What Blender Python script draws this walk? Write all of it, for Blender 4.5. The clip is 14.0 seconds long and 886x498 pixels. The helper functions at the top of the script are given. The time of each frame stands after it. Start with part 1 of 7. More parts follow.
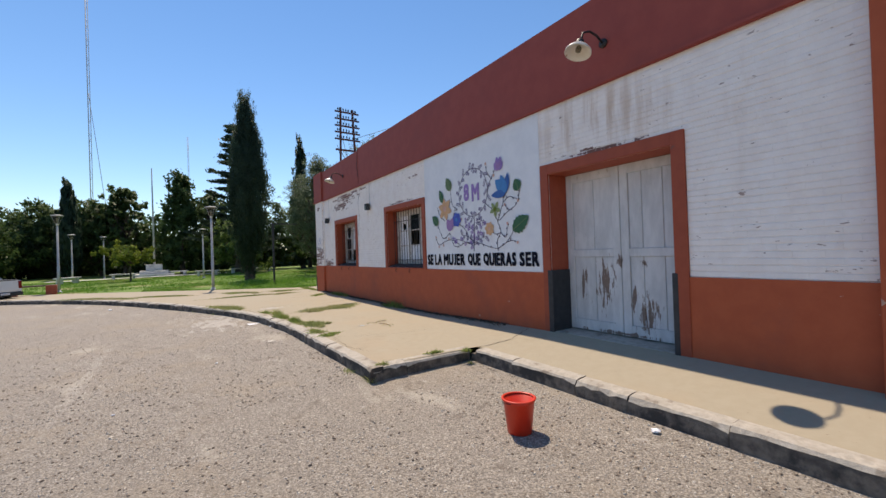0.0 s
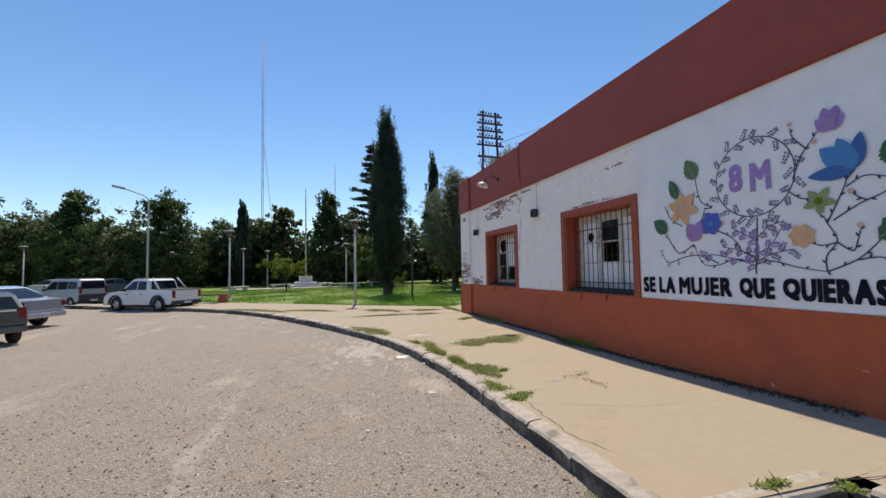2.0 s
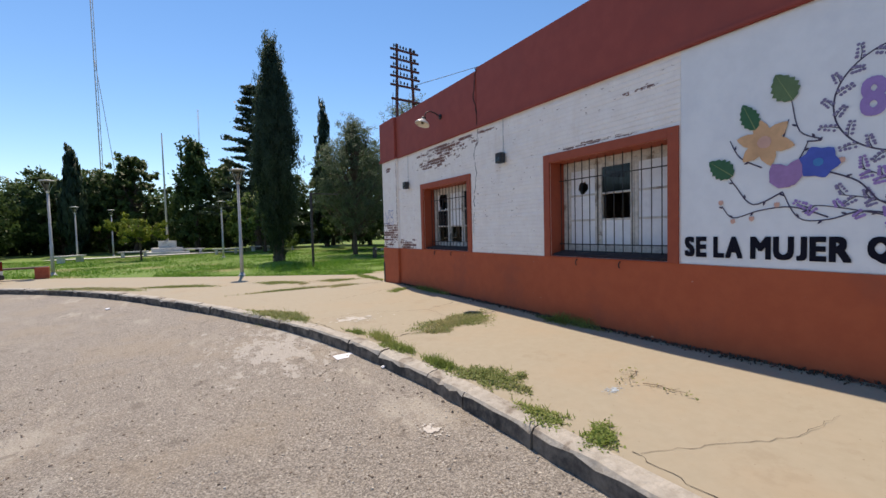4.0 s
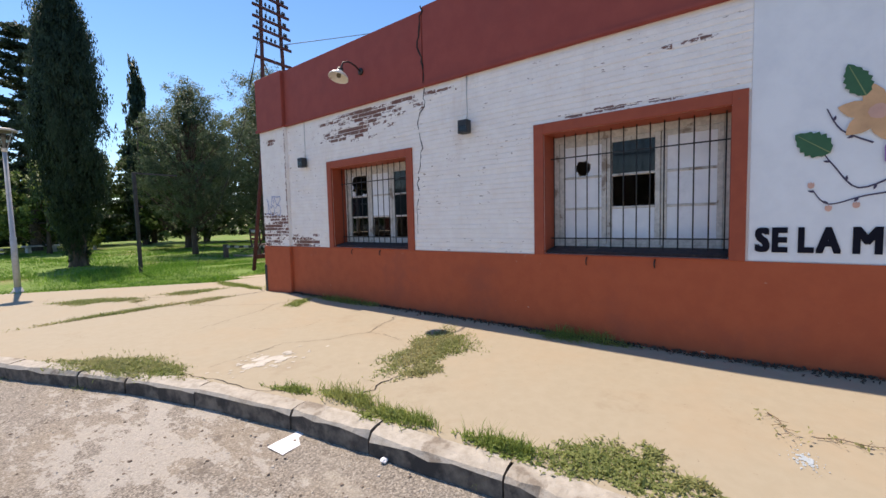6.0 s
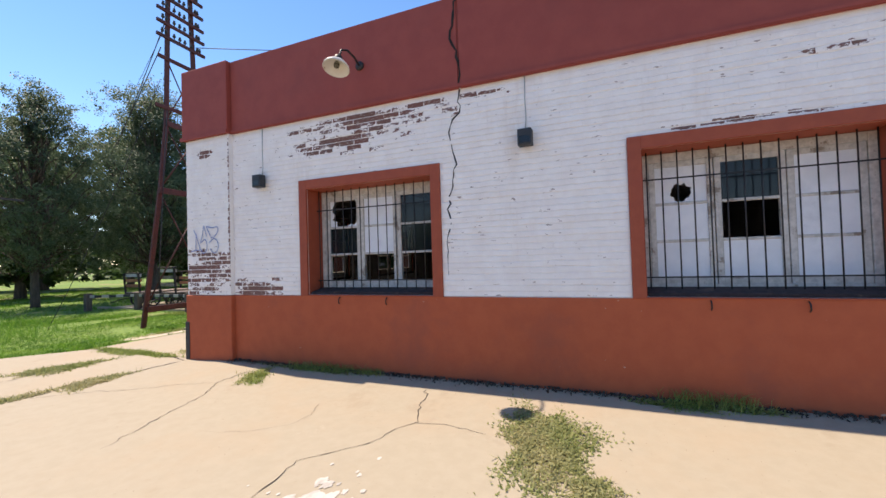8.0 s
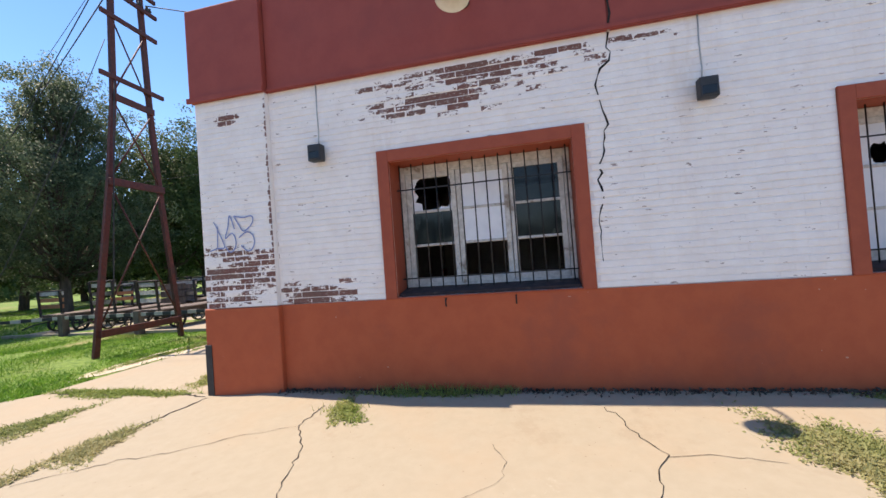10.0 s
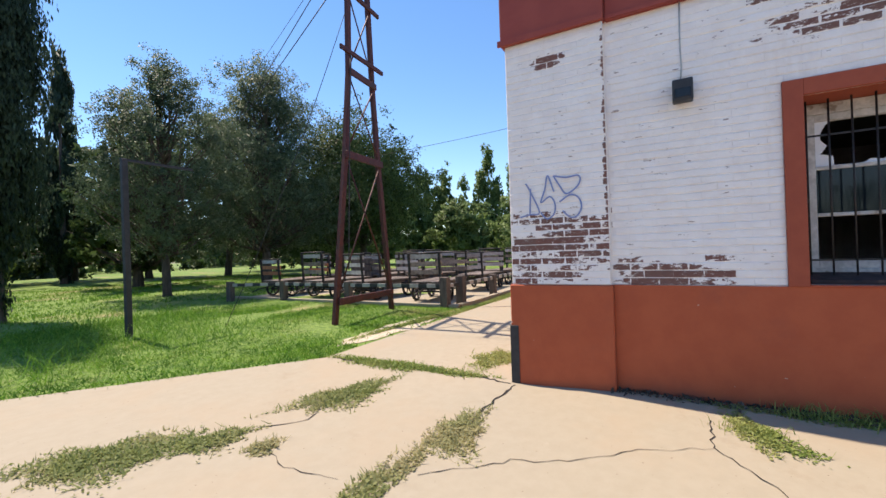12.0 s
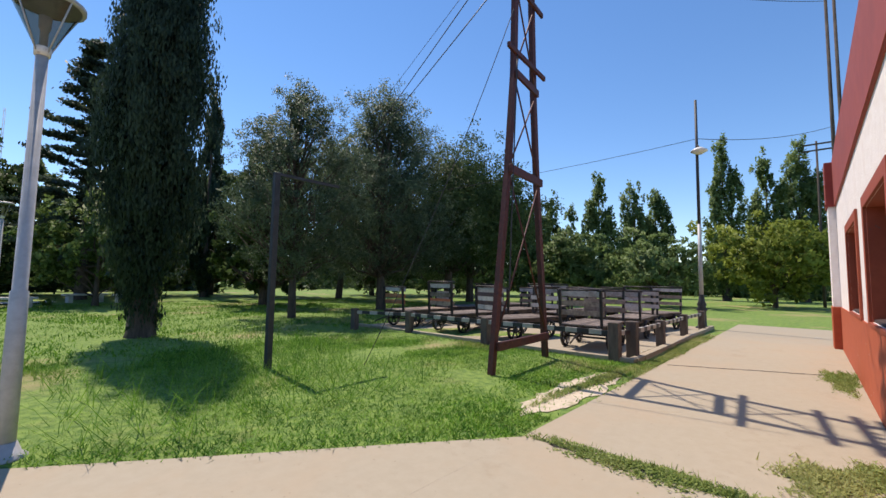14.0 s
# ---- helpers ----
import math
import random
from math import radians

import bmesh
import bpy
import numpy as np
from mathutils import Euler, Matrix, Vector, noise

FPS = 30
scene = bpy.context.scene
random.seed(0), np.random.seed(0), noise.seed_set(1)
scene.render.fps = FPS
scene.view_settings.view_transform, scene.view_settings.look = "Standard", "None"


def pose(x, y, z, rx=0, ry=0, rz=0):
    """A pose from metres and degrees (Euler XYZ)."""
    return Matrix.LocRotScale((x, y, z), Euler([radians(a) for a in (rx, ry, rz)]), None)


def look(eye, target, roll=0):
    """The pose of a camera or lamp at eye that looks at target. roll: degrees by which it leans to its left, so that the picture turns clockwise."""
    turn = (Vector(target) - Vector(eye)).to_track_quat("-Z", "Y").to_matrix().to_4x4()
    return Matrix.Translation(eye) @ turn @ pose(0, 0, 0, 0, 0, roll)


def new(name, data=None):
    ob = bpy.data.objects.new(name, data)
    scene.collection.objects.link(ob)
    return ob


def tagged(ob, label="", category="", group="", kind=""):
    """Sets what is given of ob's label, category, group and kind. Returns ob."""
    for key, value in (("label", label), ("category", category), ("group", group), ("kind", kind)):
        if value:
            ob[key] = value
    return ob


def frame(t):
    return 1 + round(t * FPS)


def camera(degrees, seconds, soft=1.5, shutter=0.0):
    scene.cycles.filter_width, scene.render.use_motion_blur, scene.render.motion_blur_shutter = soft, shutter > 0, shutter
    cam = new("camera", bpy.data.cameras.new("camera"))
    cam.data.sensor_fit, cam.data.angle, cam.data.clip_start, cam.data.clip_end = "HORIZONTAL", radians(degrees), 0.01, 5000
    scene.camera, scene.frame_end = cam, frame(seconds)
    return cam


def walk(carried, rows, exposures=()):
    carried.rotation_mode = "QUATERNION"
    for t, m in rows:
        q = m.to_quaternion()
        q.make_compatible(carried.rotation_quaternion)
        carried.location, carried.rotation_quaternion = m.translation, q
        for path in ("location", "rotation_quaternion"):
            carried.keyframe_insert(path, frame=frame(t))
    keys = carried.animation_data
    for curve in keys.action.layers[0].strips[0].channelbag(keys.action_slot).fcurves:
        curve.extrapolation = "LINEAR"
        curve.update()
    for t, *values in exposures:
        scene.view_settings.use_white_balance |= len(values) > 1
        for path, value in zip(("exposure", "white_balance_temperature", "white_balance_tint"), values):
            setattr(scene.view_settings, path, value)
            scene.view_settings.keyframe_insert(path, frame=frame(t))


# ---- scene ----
cam = camera(93.9, 14.0)
METRES, EYE, TILT, LEAN, TURN = 16.3, 1.5, 0.0, 0.0, -32.4
ROWS = [
    (0.0, 0.0, 0.0, 0.0, 0.01, 0.4, 2.03),
    (0.5, -0.0179, 0.0369, 0.0024, 10.43, 0.7, 3.1),
    (1.0, -0.0389, 0.0708, 0.005, 15.7, 2.59, 2.83),
    (1.5, -0.0591, 0.1027, 0.0056, 17.39, 3.63, 1.92),
    (2.0, -0.083, 0.1325, 0.0057, 16.78, 2.99, 1.04),
    (2.5, -0.1078, 0.1614, 0.0058, 13.99, 1.57, 0.55),
    (3.0, -0.1316, 0.1908, 0.0056, 10.28, -0.05, 0.8),
    (5.5, -0.236, 0.3445, 0.0061, -14.44, -4.54, 1.53),
    (6.0, -0.2538, 0.3773, 0.0054, -19.63, -3.96, 1.45),
    (6.5, -0.2705, 0.4101, 0.0058, -24.0, -2.96, 1.49),
    (7.0, -0.2852, 0.4442, 0.0054, -28.16, -1.39, 1.38),
    (9.5, -0.3567, 0.6001, 0.0035, -41.87, 2.16, 3.47),
    (10.0, -0.3726, 0.6355, 0.0024, -44.43, 1.15, 4.23),
    (10.5, -0.3907, 0.6642, 0.0029, -46.1, 0.1, 4.87),
    (11.0, -0.4096, 0.6931, 0.0018, -43.03, 0.22, 4.69),
    (11.5, -0.4297, 0.7239, 0.0004, -35.9, 0.43, 3.56),
    (12.0, -0.4442, 0.7547, 0.0004, -28.41, 0.2, 1.93),
    (12.5, -0.455, 0.7818, 0.0047, -21.9, 0.51, 0.45),
    (13.0, -0.4673, 0.8085, 0.0051, -16.37, 1.37, -0.79),
    (13.5, -0.4749, 0.8382, 0.0052, -13.3, 3.19, -1.34),
    (14.0, -0.4827, 0.8676, 0.0052, -16.16, 4.47, -0.96),
]
walk(cam, [(t, pose(0, 0, EYE, TILT, LEAN, TURN) @ pose(METRES * x, METRES * y, METRES * z, 90 + pitch, roll, yaw)) for t, x, y, z, yaw, pitch, roll in ROWS],
     [(0.0, 0.28, 7200, 15), (1.5, 0.19, 7150, 15), (3.0, 0.21, 7100, 15), (5.5, 0.48, 7050, 16), (6.5, 0.64, 7100, 17), (9.5, 0.87, 7150, 18), (11.0, 0.85, 7100, 17), (12.5, 0.67, 6950, 17), (14.0, 0.41, 6750, 17)])

# ---- world, sun, exposure ----
SUN_FROM = Vector((0.27, 2.04, 3.62)).normalized()
world = bpy.data.worlds.new("sky")
scene.world = world
world.use_nodes = True
sky = world.node_tree.nodes.new("ShaderNodeTexSky")
sky.sky_type, sky.sun_disc = "NISHITA", False
sky.sun_elevation = math.asin(SUN_FROM.z)
sky.sun_rotation = math.atan2(SUN_FROM.x, SUN_FROM.y)
sky.air_density, sky.dust_density, sky.ozone_density = 1.0, 0.0, 3.4
background = world.node_tree.nodes["Background"]
background.inputs["Strength"].default_value = 0.136
vivid = world.node_tree.nodes.new("ShaderNodeHueSaturation")
vivid.inputs["Saturation"].default_value = 1.17
world.node_tree.links.new(sky.outputs["Color"], vivid.inputs["Color"])
world.node_tree.links.new(vivid.outputs["Color"], background.inputs["Color"])
sun_data = bpy.data.lights.new("sun", "SUN")
sun_data.energy, sun_data.angle, sun_data.color = 4.05, radians(0.53), (1.0, 0.915, 0.79)
sun = new("sun", sun_data)
sun.matrix_world = look(SUN_FROM * 60, (0, 0, 0))


# ---- materials ----
def rgb(c):
    return (c[0], c[1], c[2], 1.0)


class Nodes:
    """A small helper that wires up one material."""

    def __init__(self, name, rough=0.8, metal=0.0):
        self.m = bpy.data.materials.new(name)
        self.m.use_nodes = True
        self.t = self.m.node_tree
        self.b = self.t.nodes["Principled BSDF"]
        self.b.inputs["Roughness"].default_value = rough
        self.b.inputs["Metallic"].default_value = metal

    def n(self, kind, props=(), **ins):
        node = self.t.nodes.new(kind)
        for k, v in dict(props).items():
            setattr(node, k, v)
        for k, v in ins.items():
            self.put(node.inputs[k.replace("_", " ")], v)
        return node

    def put(self, socket, v):
        if isinstance(v, bpy.types.NodeSocket):
            self.t.links.new(v, socket)
        else:
            socket.default_value = v

    def math(self, op, a, b=0.0, clamp=False):
        node = self.t.nodes.new("ShaderNodeMath")
        node.operation, node.use_clamp = op, clamp
        self.put(node.inputs[0], a)
        self.put(node.inputs[1], b)
        return node.outputs[0]

    def mix(self, f, a, b, mode="MIX"):
        node = self.t.nodes.new("ShaderNodeMix")
        node.data_type, node.blend_type = "RGBA", mode
        self.put(node.inputs["Factor"], f)
        self.put(node.inputs[6], rgb(a) if isinstance(a, tuple) else a)
        self.put(node.inputs[7], rgb(b) if isinstance(b, tuple) else b)
        return node.outputs[2]

    def coords(self, world_space=False):
        if world_space:
            return self.t.nodes.new("ShaderNodeNewGeometry").outputs["Position"]
        return self.t.nodes.new("ShaderNodeTexCoord").outputs["Object"]

    def stretch(self, co, scale):
        node = self.t.nodes.new("ShaderNodeMapping")
        self.put(node.inputs["Vector"], co)
        node.inputs["Scale"].default_value = scale
        return node.outputs[0]

    def noise(self, co, scale, detail=4.0, rough=0.6):
        return self.n("ShaderNodeTexNoise", Vector=co, Scale=scale, Detail=detail, Roughness=rough).outputs[0]

    def ramp(self, f, lo, hi):
        node = self.t.nodes.new("ShaderNodeMapRange")
        node.interpolation_type = "SMOOTHSTEP"
        self.put(node.inputs[0], f)
        node.inputs[1].default_value, node.inputs[2].default_value = lo, hi
        return node.outputs[0]

    def bump(self, h, strength, dist=0.01):
        node = self.n("ShaderNodeBump", Strength=strength, Distance=dist, Height=h)
        self.t.links.new(node.outputs[0], self.b.inputs["Normal"])

    def colour(self, c):
        self.put(self.b.inputs["Base Color"], rgb(c) if isinstance(c, tuple) else c)
        return self.m

    def blob(self, co, centre, radius):
        """1 in the middle of a soft ellipsoid, 0 at its edge."""
        sub = self.n("ShaderNodeVectorMath", {"operation": "SUBTRACT"})
        self.put(sub.inputs[0], co)
        sub.inputs[1].default_value = centre
        div = self.n("ShaderNodeVectorMath", {"operation": "DIVIDE"})
        self.put(div.inputs[0], sub.outputs[0])
        div.inputs[1].default_value = radius
        ln = self.n("ShaderNodeVectorMath", {"operation": "LENGTH"})
        self.put(ln.inputs[0], div.outputs[0])
        return self.math("SUBTRACT", 1.0, ln.outputs["Value"], True)


def surface(name, c1, c2, fine=30.0, rough=0.8, bump=0.3, stain=None, stain_scale=1.5, stain_at=(0.55, 0.7), metal=0.0, nick=None,
            grain=(1, 1, 1), island=0.0, piece=0.0, world_space=False, depth=0.004):
    """Two tones of one surface, stains of a third, relief, and a shade of its own for each piece."""
    k = Nodes(name, rough, metal)
    co = k.stretch(k.coords(world_space), grain)
    f = k.noise(co, fine)
    c = k.mix(k.ramp(f, 0.3, 0.7), c1, c2)
    if stain:
        c = k.mix(k.ramp(k.noise(co, stain_scale, 6.0, 0.65), *stain_at), c, stain)
    if nick:
        spots = k.math("ADD", k.noise(k.stretch(co, (1.0, 0.7, 1.3)), 13.0, 3.0, 0.55), k.math("MULTIPLY", k.noise(co, 0.8, 2.0, 0.5), 0.25))
        c = k.mix(k.math("MULTIPLY", k.ramp(spots, 0.865, 0.88), 0.8), c, nick)
    if island or piece:
        r = (k.t.nodes.new("ShaderNodeNewGeometry").outputs["Random Per Island"] if island
             else k.t.nodes.new("ShaderNodeObjectInfo").outputs["Random"])
        amount = island or piece
        v = k.math("ADD", k.math("MULTIPLY", r, amount), 1.0 - amount / 2)
        hsv = k.n("ShaderNodeHueSaturation", Color=c, Value=v)
        c = hsv.outputs[0]
    k.colour(c)
    if bump:
        k.bump(k.noise(co, fine * 1.7, 6.0, 0.7), bump, depth)
    return k.m


def make_asphalt():
    k = Nodes("old_asphalt", 0.9)
    co = k.coords(True)
    vor = k.n("ShaderNodeTexVoronoi", Vector=co, Scale=55.0)
    grit = k.mix(k.ramp(k.noise(co, 75.0, 3.0), 0.35, 0.65), (0.140, 0.120, 0.098), (0.385, 0.338, 0.280))
    c = k.mix(k.math("MULTIPLY", k.ramp(k.noise(co, 34.0, 7.0, 0.8), 0.40, 0.66), 0.55), grit, (0.37, 0.328, 0.272))
    stones = k.n("ShaderNodeTexVoronoi", Vector=co, Scale=95.0, Randomness=1.0)
    tone = k.n("ShaderNodeSeparateColor", Color=stones.outputs["Color"])
    c = k.mix(k.math("MULTIPLY", k.ramp(tone.outputs[0], 0.74, 0.80), 0.5), c, (0.58, 0.52, 0.44))
    c = k.mix(k.math("MULTIPLY", k.ramp(tone.outputs[1], 0.80, 0.86), 0.5), c, (0.10, 0.083, 0.066))
    c = k.mix(k.ramp(k.noise(co, 21.0, 2.0, 0.5), 0.71, 0.74), c, (0.66, 0.60, 0.50))
    c = k.mix(k.ramp(k.noise(k.stretch(co, (1.0, 1.0, 1.7)), 17.0, 2.0, 0.5), 0.73, 0.76), c, (0.09, 0.07, 0.055))
    c = k.mix(k.math("MULTIPLY", k.ramp(k.noise(co, 0.55, 6.0, 0.7), 0.46, 0.64), 0.45), c, (0.35, 0.285, 0.205))
    c = k.mix(k.math("MULTIPLY", k.ramp(k.noise(k.stretch(co, (1.0, 0.35, 1.0)), 1.1, 5.0, 0.7), 0.54, 0.68), 0.6), c, (0.50, 0.45, 0.37))
    c = k.mix(k.math("MULTIPLY", k.ramp(k.noise(co, 3.1, 6.0, 0.75), 0.57, 0.66), 0.6), c, (0.15, 0.122, 0.095))
    worn = k.ramp(k.math("ADD", k.math("MULTIPLY", k.blob(co, (0.7, 11.0, 0.0), (1.3, 2.4, 1.0)), 0.22), k.noise(k.stretch(co, (1.0, 0.5, 1.0)), 5.0, 8.0, 0.75)), 0.635, 0.675)
    c = k.mix(k.math("MULTIPLY", worn, 0.62), c, (0.53, 0.49, 0.43))
    old_line = k.ramp(k.math("ADD", k.math("MULTIPLY", k.blob(co, (-1.1, 7.5, 0.0), (0.16, 5.5, 1.0)), 0.34), k.noise(co, 5.0, 8.0, 0.75)), 0.66, 0.80)
    c = k.mix(k.math("MULTIPLY", old_line, 0.30), c, (0.55, 0.51, 0.44))
    k.colour(c)
    h = k.math("ADD", k.math("MULTIPLY", vor.outputs["Distance"], -0.3), k.noise(co, 30.0, 8.0, 0.75))
    k.bump(h, 0.9, 0.022)
    return k.m


def make_concrete():
    k = Nodes("sandy_concrete", 0.85)
    co = k.coords(True)
    c = k.mix(k.ramp(k.noise(co, 9.0, 8.0, 0.7), 0.3, 0.7), (0.347, 0.297, 0.210), (0.372, 0.320, 0.230))
    c = k.mix(k.math("MULTIPLY", k.ramp(k.noise(co, 0.7, 5.0, 0.65), 0.45, 0.7), 0.55), c, (0.385, 0.298, 0.196))
    c = k.mix(k.math("MULTIPLY", k.ramp(k.noise(co, 2.6, 6.0, 0.8), 0.63, 0.72), 0.35), c, (0.52, 0.45, 0.35))
    c = k.mix(k.math("MULTIPLY", k.ramp(k.noise(co, 1.3, 8.0, 0.75), 0.56, 0.66), 0.30), c, (0.26, 0.20, 0.13))
    c = k.mix(k.ramp(k.noise(co, 42.0, 2.0, 0.5), 0.74, 0.78), c, (0.20, 0.15, 0.10))
    k.colour(c)
    k.bump(k.noise(co, 90.0, 6.0, 0.7), 0.22, 0.004)
    return k.m


def make_white_brick(name, c1, c2, bare=True):
    """White limewash on brick that has flaked off in places down to the red clay."""
    k = Nodes(name, 0.82)
    co = k.coords(True)
    c = k.mix(k.ramp(k.noise(co, 5.0, 7.0, 0.7), 0.3, 0.7), c1, c2)
    c = k.mix(k.math("MULTIPLY", k.ramp(k.noise(k.stretch(co, (1.0, 1.0, 0.22)), 2.2, 6.0, 0.7), 0.55, 0.75), 0.35), c, (0.66, 0.52, 0.42))
    run = k.math("MULTIPLY", k.blob(co, (4.4, 3.3, 3.05), (1.0, 1.3, 0.6)), k.ramp(k.noise(k.stretch(co, (1.0, 1.0, 0.12)), 5.0, 5.0, 0.6), 0.45, 0.65))
    c = k.mix(k.math("MULTIPLY", run, 0.9, True), c, (0.52, 0.36, 0.25))
    if bare:
        spots = [((4.4, 12.5, 3.32), (1.0, 1.9, 0.27)), ((4.4, 12.9, 3.1), (1.0, 1.5, 0.25)), ((4.30, 15.2, 1.53), (0.085, 3.0, 0.46)), ((4.30, 15.05, 1.50), (0.085, 0.9, 0.34)), ((4.30, 15.2, 1.22), (0.085, 1.4, 0.20)), ((4.4, 14.35, 1.24), (1.0, 1.0, 0.23)),
                 ((4.3, 14.76, 2.3), (0.3, 0.042, 1.9)), ((4.3, 15.25, 3.22), (1.0, 0.3, 0.13)), ((4.4, 8.0, 3.2), (1.0, 0.35, 0.07)), ((4.4, 10.9, 3.36), (1.0, 0.4, 0.06)),
                 ((4.4, 8.6, 2.71), (1.0, 1.0, 0.045)), ((4.4, 3.2, 2.70), (1.0, 1.1, 0.07))]
        weight = 0.0
        for centre, radius in spots:
            weight = k.math("MAXIMUM", weight, k.blob(co, centre, radius))
        own = k.math("ADD", k.t.nodes.new("ShaderNodeNewGeometry").outputs["Random Per Island"], k.t.nodes.new("ShaderNodeObjectInfo").outputs["Random"])
        chips = k.math("ADD", k.math("MULTIPLY", k.noise(k.stretch(co, (1.0, 1.0, 1.5)), 2.6, 4.0, 0.6), 0.24), k.math("MULTIPLY", k.math("FRACT", own), 0.19))
        chips = k.math("ADD", chips, k.math("MULTIPLY", k.noise(k.stretch(co, (1.0, 0.7, 1.6)), 19.0, 5.0, 0.7), 0.46))
        # limewash stays longest in the joints
        axes = k.n("ShaderNodeSeparateXYZ", Vector=co)
        up = k.math("DIVIDE", k.math("SUBTRACT", axes.outputs[2], 1.155), 0.0625)
        odd = k.math("MULTIPLY", k.math("MODULO", k.math("FLOOR", up), 2.0), 0.5)
        along = k.math("ADD", k.math("DIVIDE", k.math("SUBTRACT", axes.outputs[1], 0.84), 0.215), odd)
        wobble = k.math("MULTIPLY", k.math("SUBTRACT", k.noise(co, 14.0, 4.0, 0.7), 0.5), 0.30)
        near_z = k.math("ADD", k.math("ABSOLUTE", k.math("SUBTRACT", k.math("FRACT", up), 0.5)), wobble)
        near_y = k.math("ADD", k.math("ABSOLUTE", k.math("SUBTRACT", k.math("FRACT", along), 0.5)), k.math("MULTIPLY", wobble, 0.25))
        joint = k.math("MAXIMUM", k.ramp(near_z, 0.36, 0.46), k.ramp(near_y, 0.455, 0.485))
        level = k.math("ADD", chips, k.math("MULTIPLY", weight, 0.36))
        mask = k.ramp(k.math("SUBTRACT", level, k.math("MULTIPLY", joint, 0.13)), 0.628, 0.648)
        clay = k.mix(k.noise(co, 26.0, 5.0), (0.12, 0.045, 0.036), (0.27, 0.12, 0.09))
        clay = k.mix(k.math("MULTIPLY", k.math("FRACT", k.math("MULTIPLY", own, 7.3)), 0.45), clay, (0.16, 0.105, 0.085))
        clay = k.mix(k.math("MULTIPLY", k.ramp(k.noise(k.stretch(co, (1.0, 0.8, 1.5)), 31.0, 6.0, 0.75), 0.56, 0.64), 0.7), clay, (0.62, 0.54, 0.49))
        c = k.mix(mask, c, clay)
        nicks = k.math("ADD", k.noise(k.stretch(co, (1.0, 0.45, 1.7)), 17.0, 3.0, 0.6), k.math("MULTIPLY", k.noise(co, 1.1, 3.0, 0.6), 0.22))
        c = k.mix(k.math("MULTIPLY", k.ramp(nicks, 0.80, 0.82), 0.8), c, (0.26, 0.17, 0.14))
    k.colour(c)
    ridges = k.noise(k.stretch(co, (1.0, 0.16, 1.6)), 12.0, 5.0, 0.6)
    k.bump(k.math("ADD", k.noise(k.stretch(co, (1.0, 0.6, 1.4)), 24.0, 7.0, 0.7), k.math("MULTIPLY", ridges, 1.6)), 0.55, 0.010)
    return k.m


def make_leaf(name, dark, light, warm=None, clear=0.36, tufts=False):
    k = Nodes(name, 0.55)
    r = k.t.nodes.new("ShaderNodeNewGeometry").outputs["Random Per Island"]
    c = k.mix(r, dark, light)
    c = k.mix(k.ramp(k.noise(k.coords(True), 0.9, 4.0), 0.4, 0.7), c, warm or light)
    if tufts:
        c = k.mix(k.math("MULTIPLY", k.ramp(k.noise(k.coords(True), 3.2, 5.0, 0.7), 0.44, 0.58), 0.8), c, (0.065, 0.175, 0.020))
        c = k.mix(k.math("MULTIPLY", k.ramp(k.noise(k.coords(True), 0.33, 5.0, 0.65), 0.54, 0.68), 0.5), c, (0.34, 0.33, 0.12))
    k.colour(c)
    k.b.inputs["Specular IOR Level"].default_value = 0.15
    tr = k.n("ShaderNodeBsdfTranslucent", Color=c)
    mx = k.n("ShaderNodeMixShader", Fac=clear)
    k.t.links.new(k.b.outputs[0], mx.inputs[1])
    k.t.links.new(tr.outputs[0], mx.inputs[2])
    k.t.links.new(mx.outputs[0], k.t.nodes["Material Output"].inputs[0])
    return k.m


def make_glass(name, tint=(0.75, 0.8, 0.82), through_part=0.55):
    k = Nodes(name, 0.04)
    k.colour((0.02, 0.025, 0.03))
    k.b.inputs["Specular IOR Level"].default_value = 0.6
    tr = k.n("ShaderNodeBsdfTransparent", Color=rgb(tint))
    mx = k.n("ShaderNodeMixShader", Fac=through_part)
    k.t.links.new(k.b.outputs[0], mx.inputs[1])
    k.t.links.new(tr.outputs[0], mx.inputs[2])
    k.t.links.new(mx.outputs[0], k.t.nodes["Material Output"].inputs[0])
    return k.m


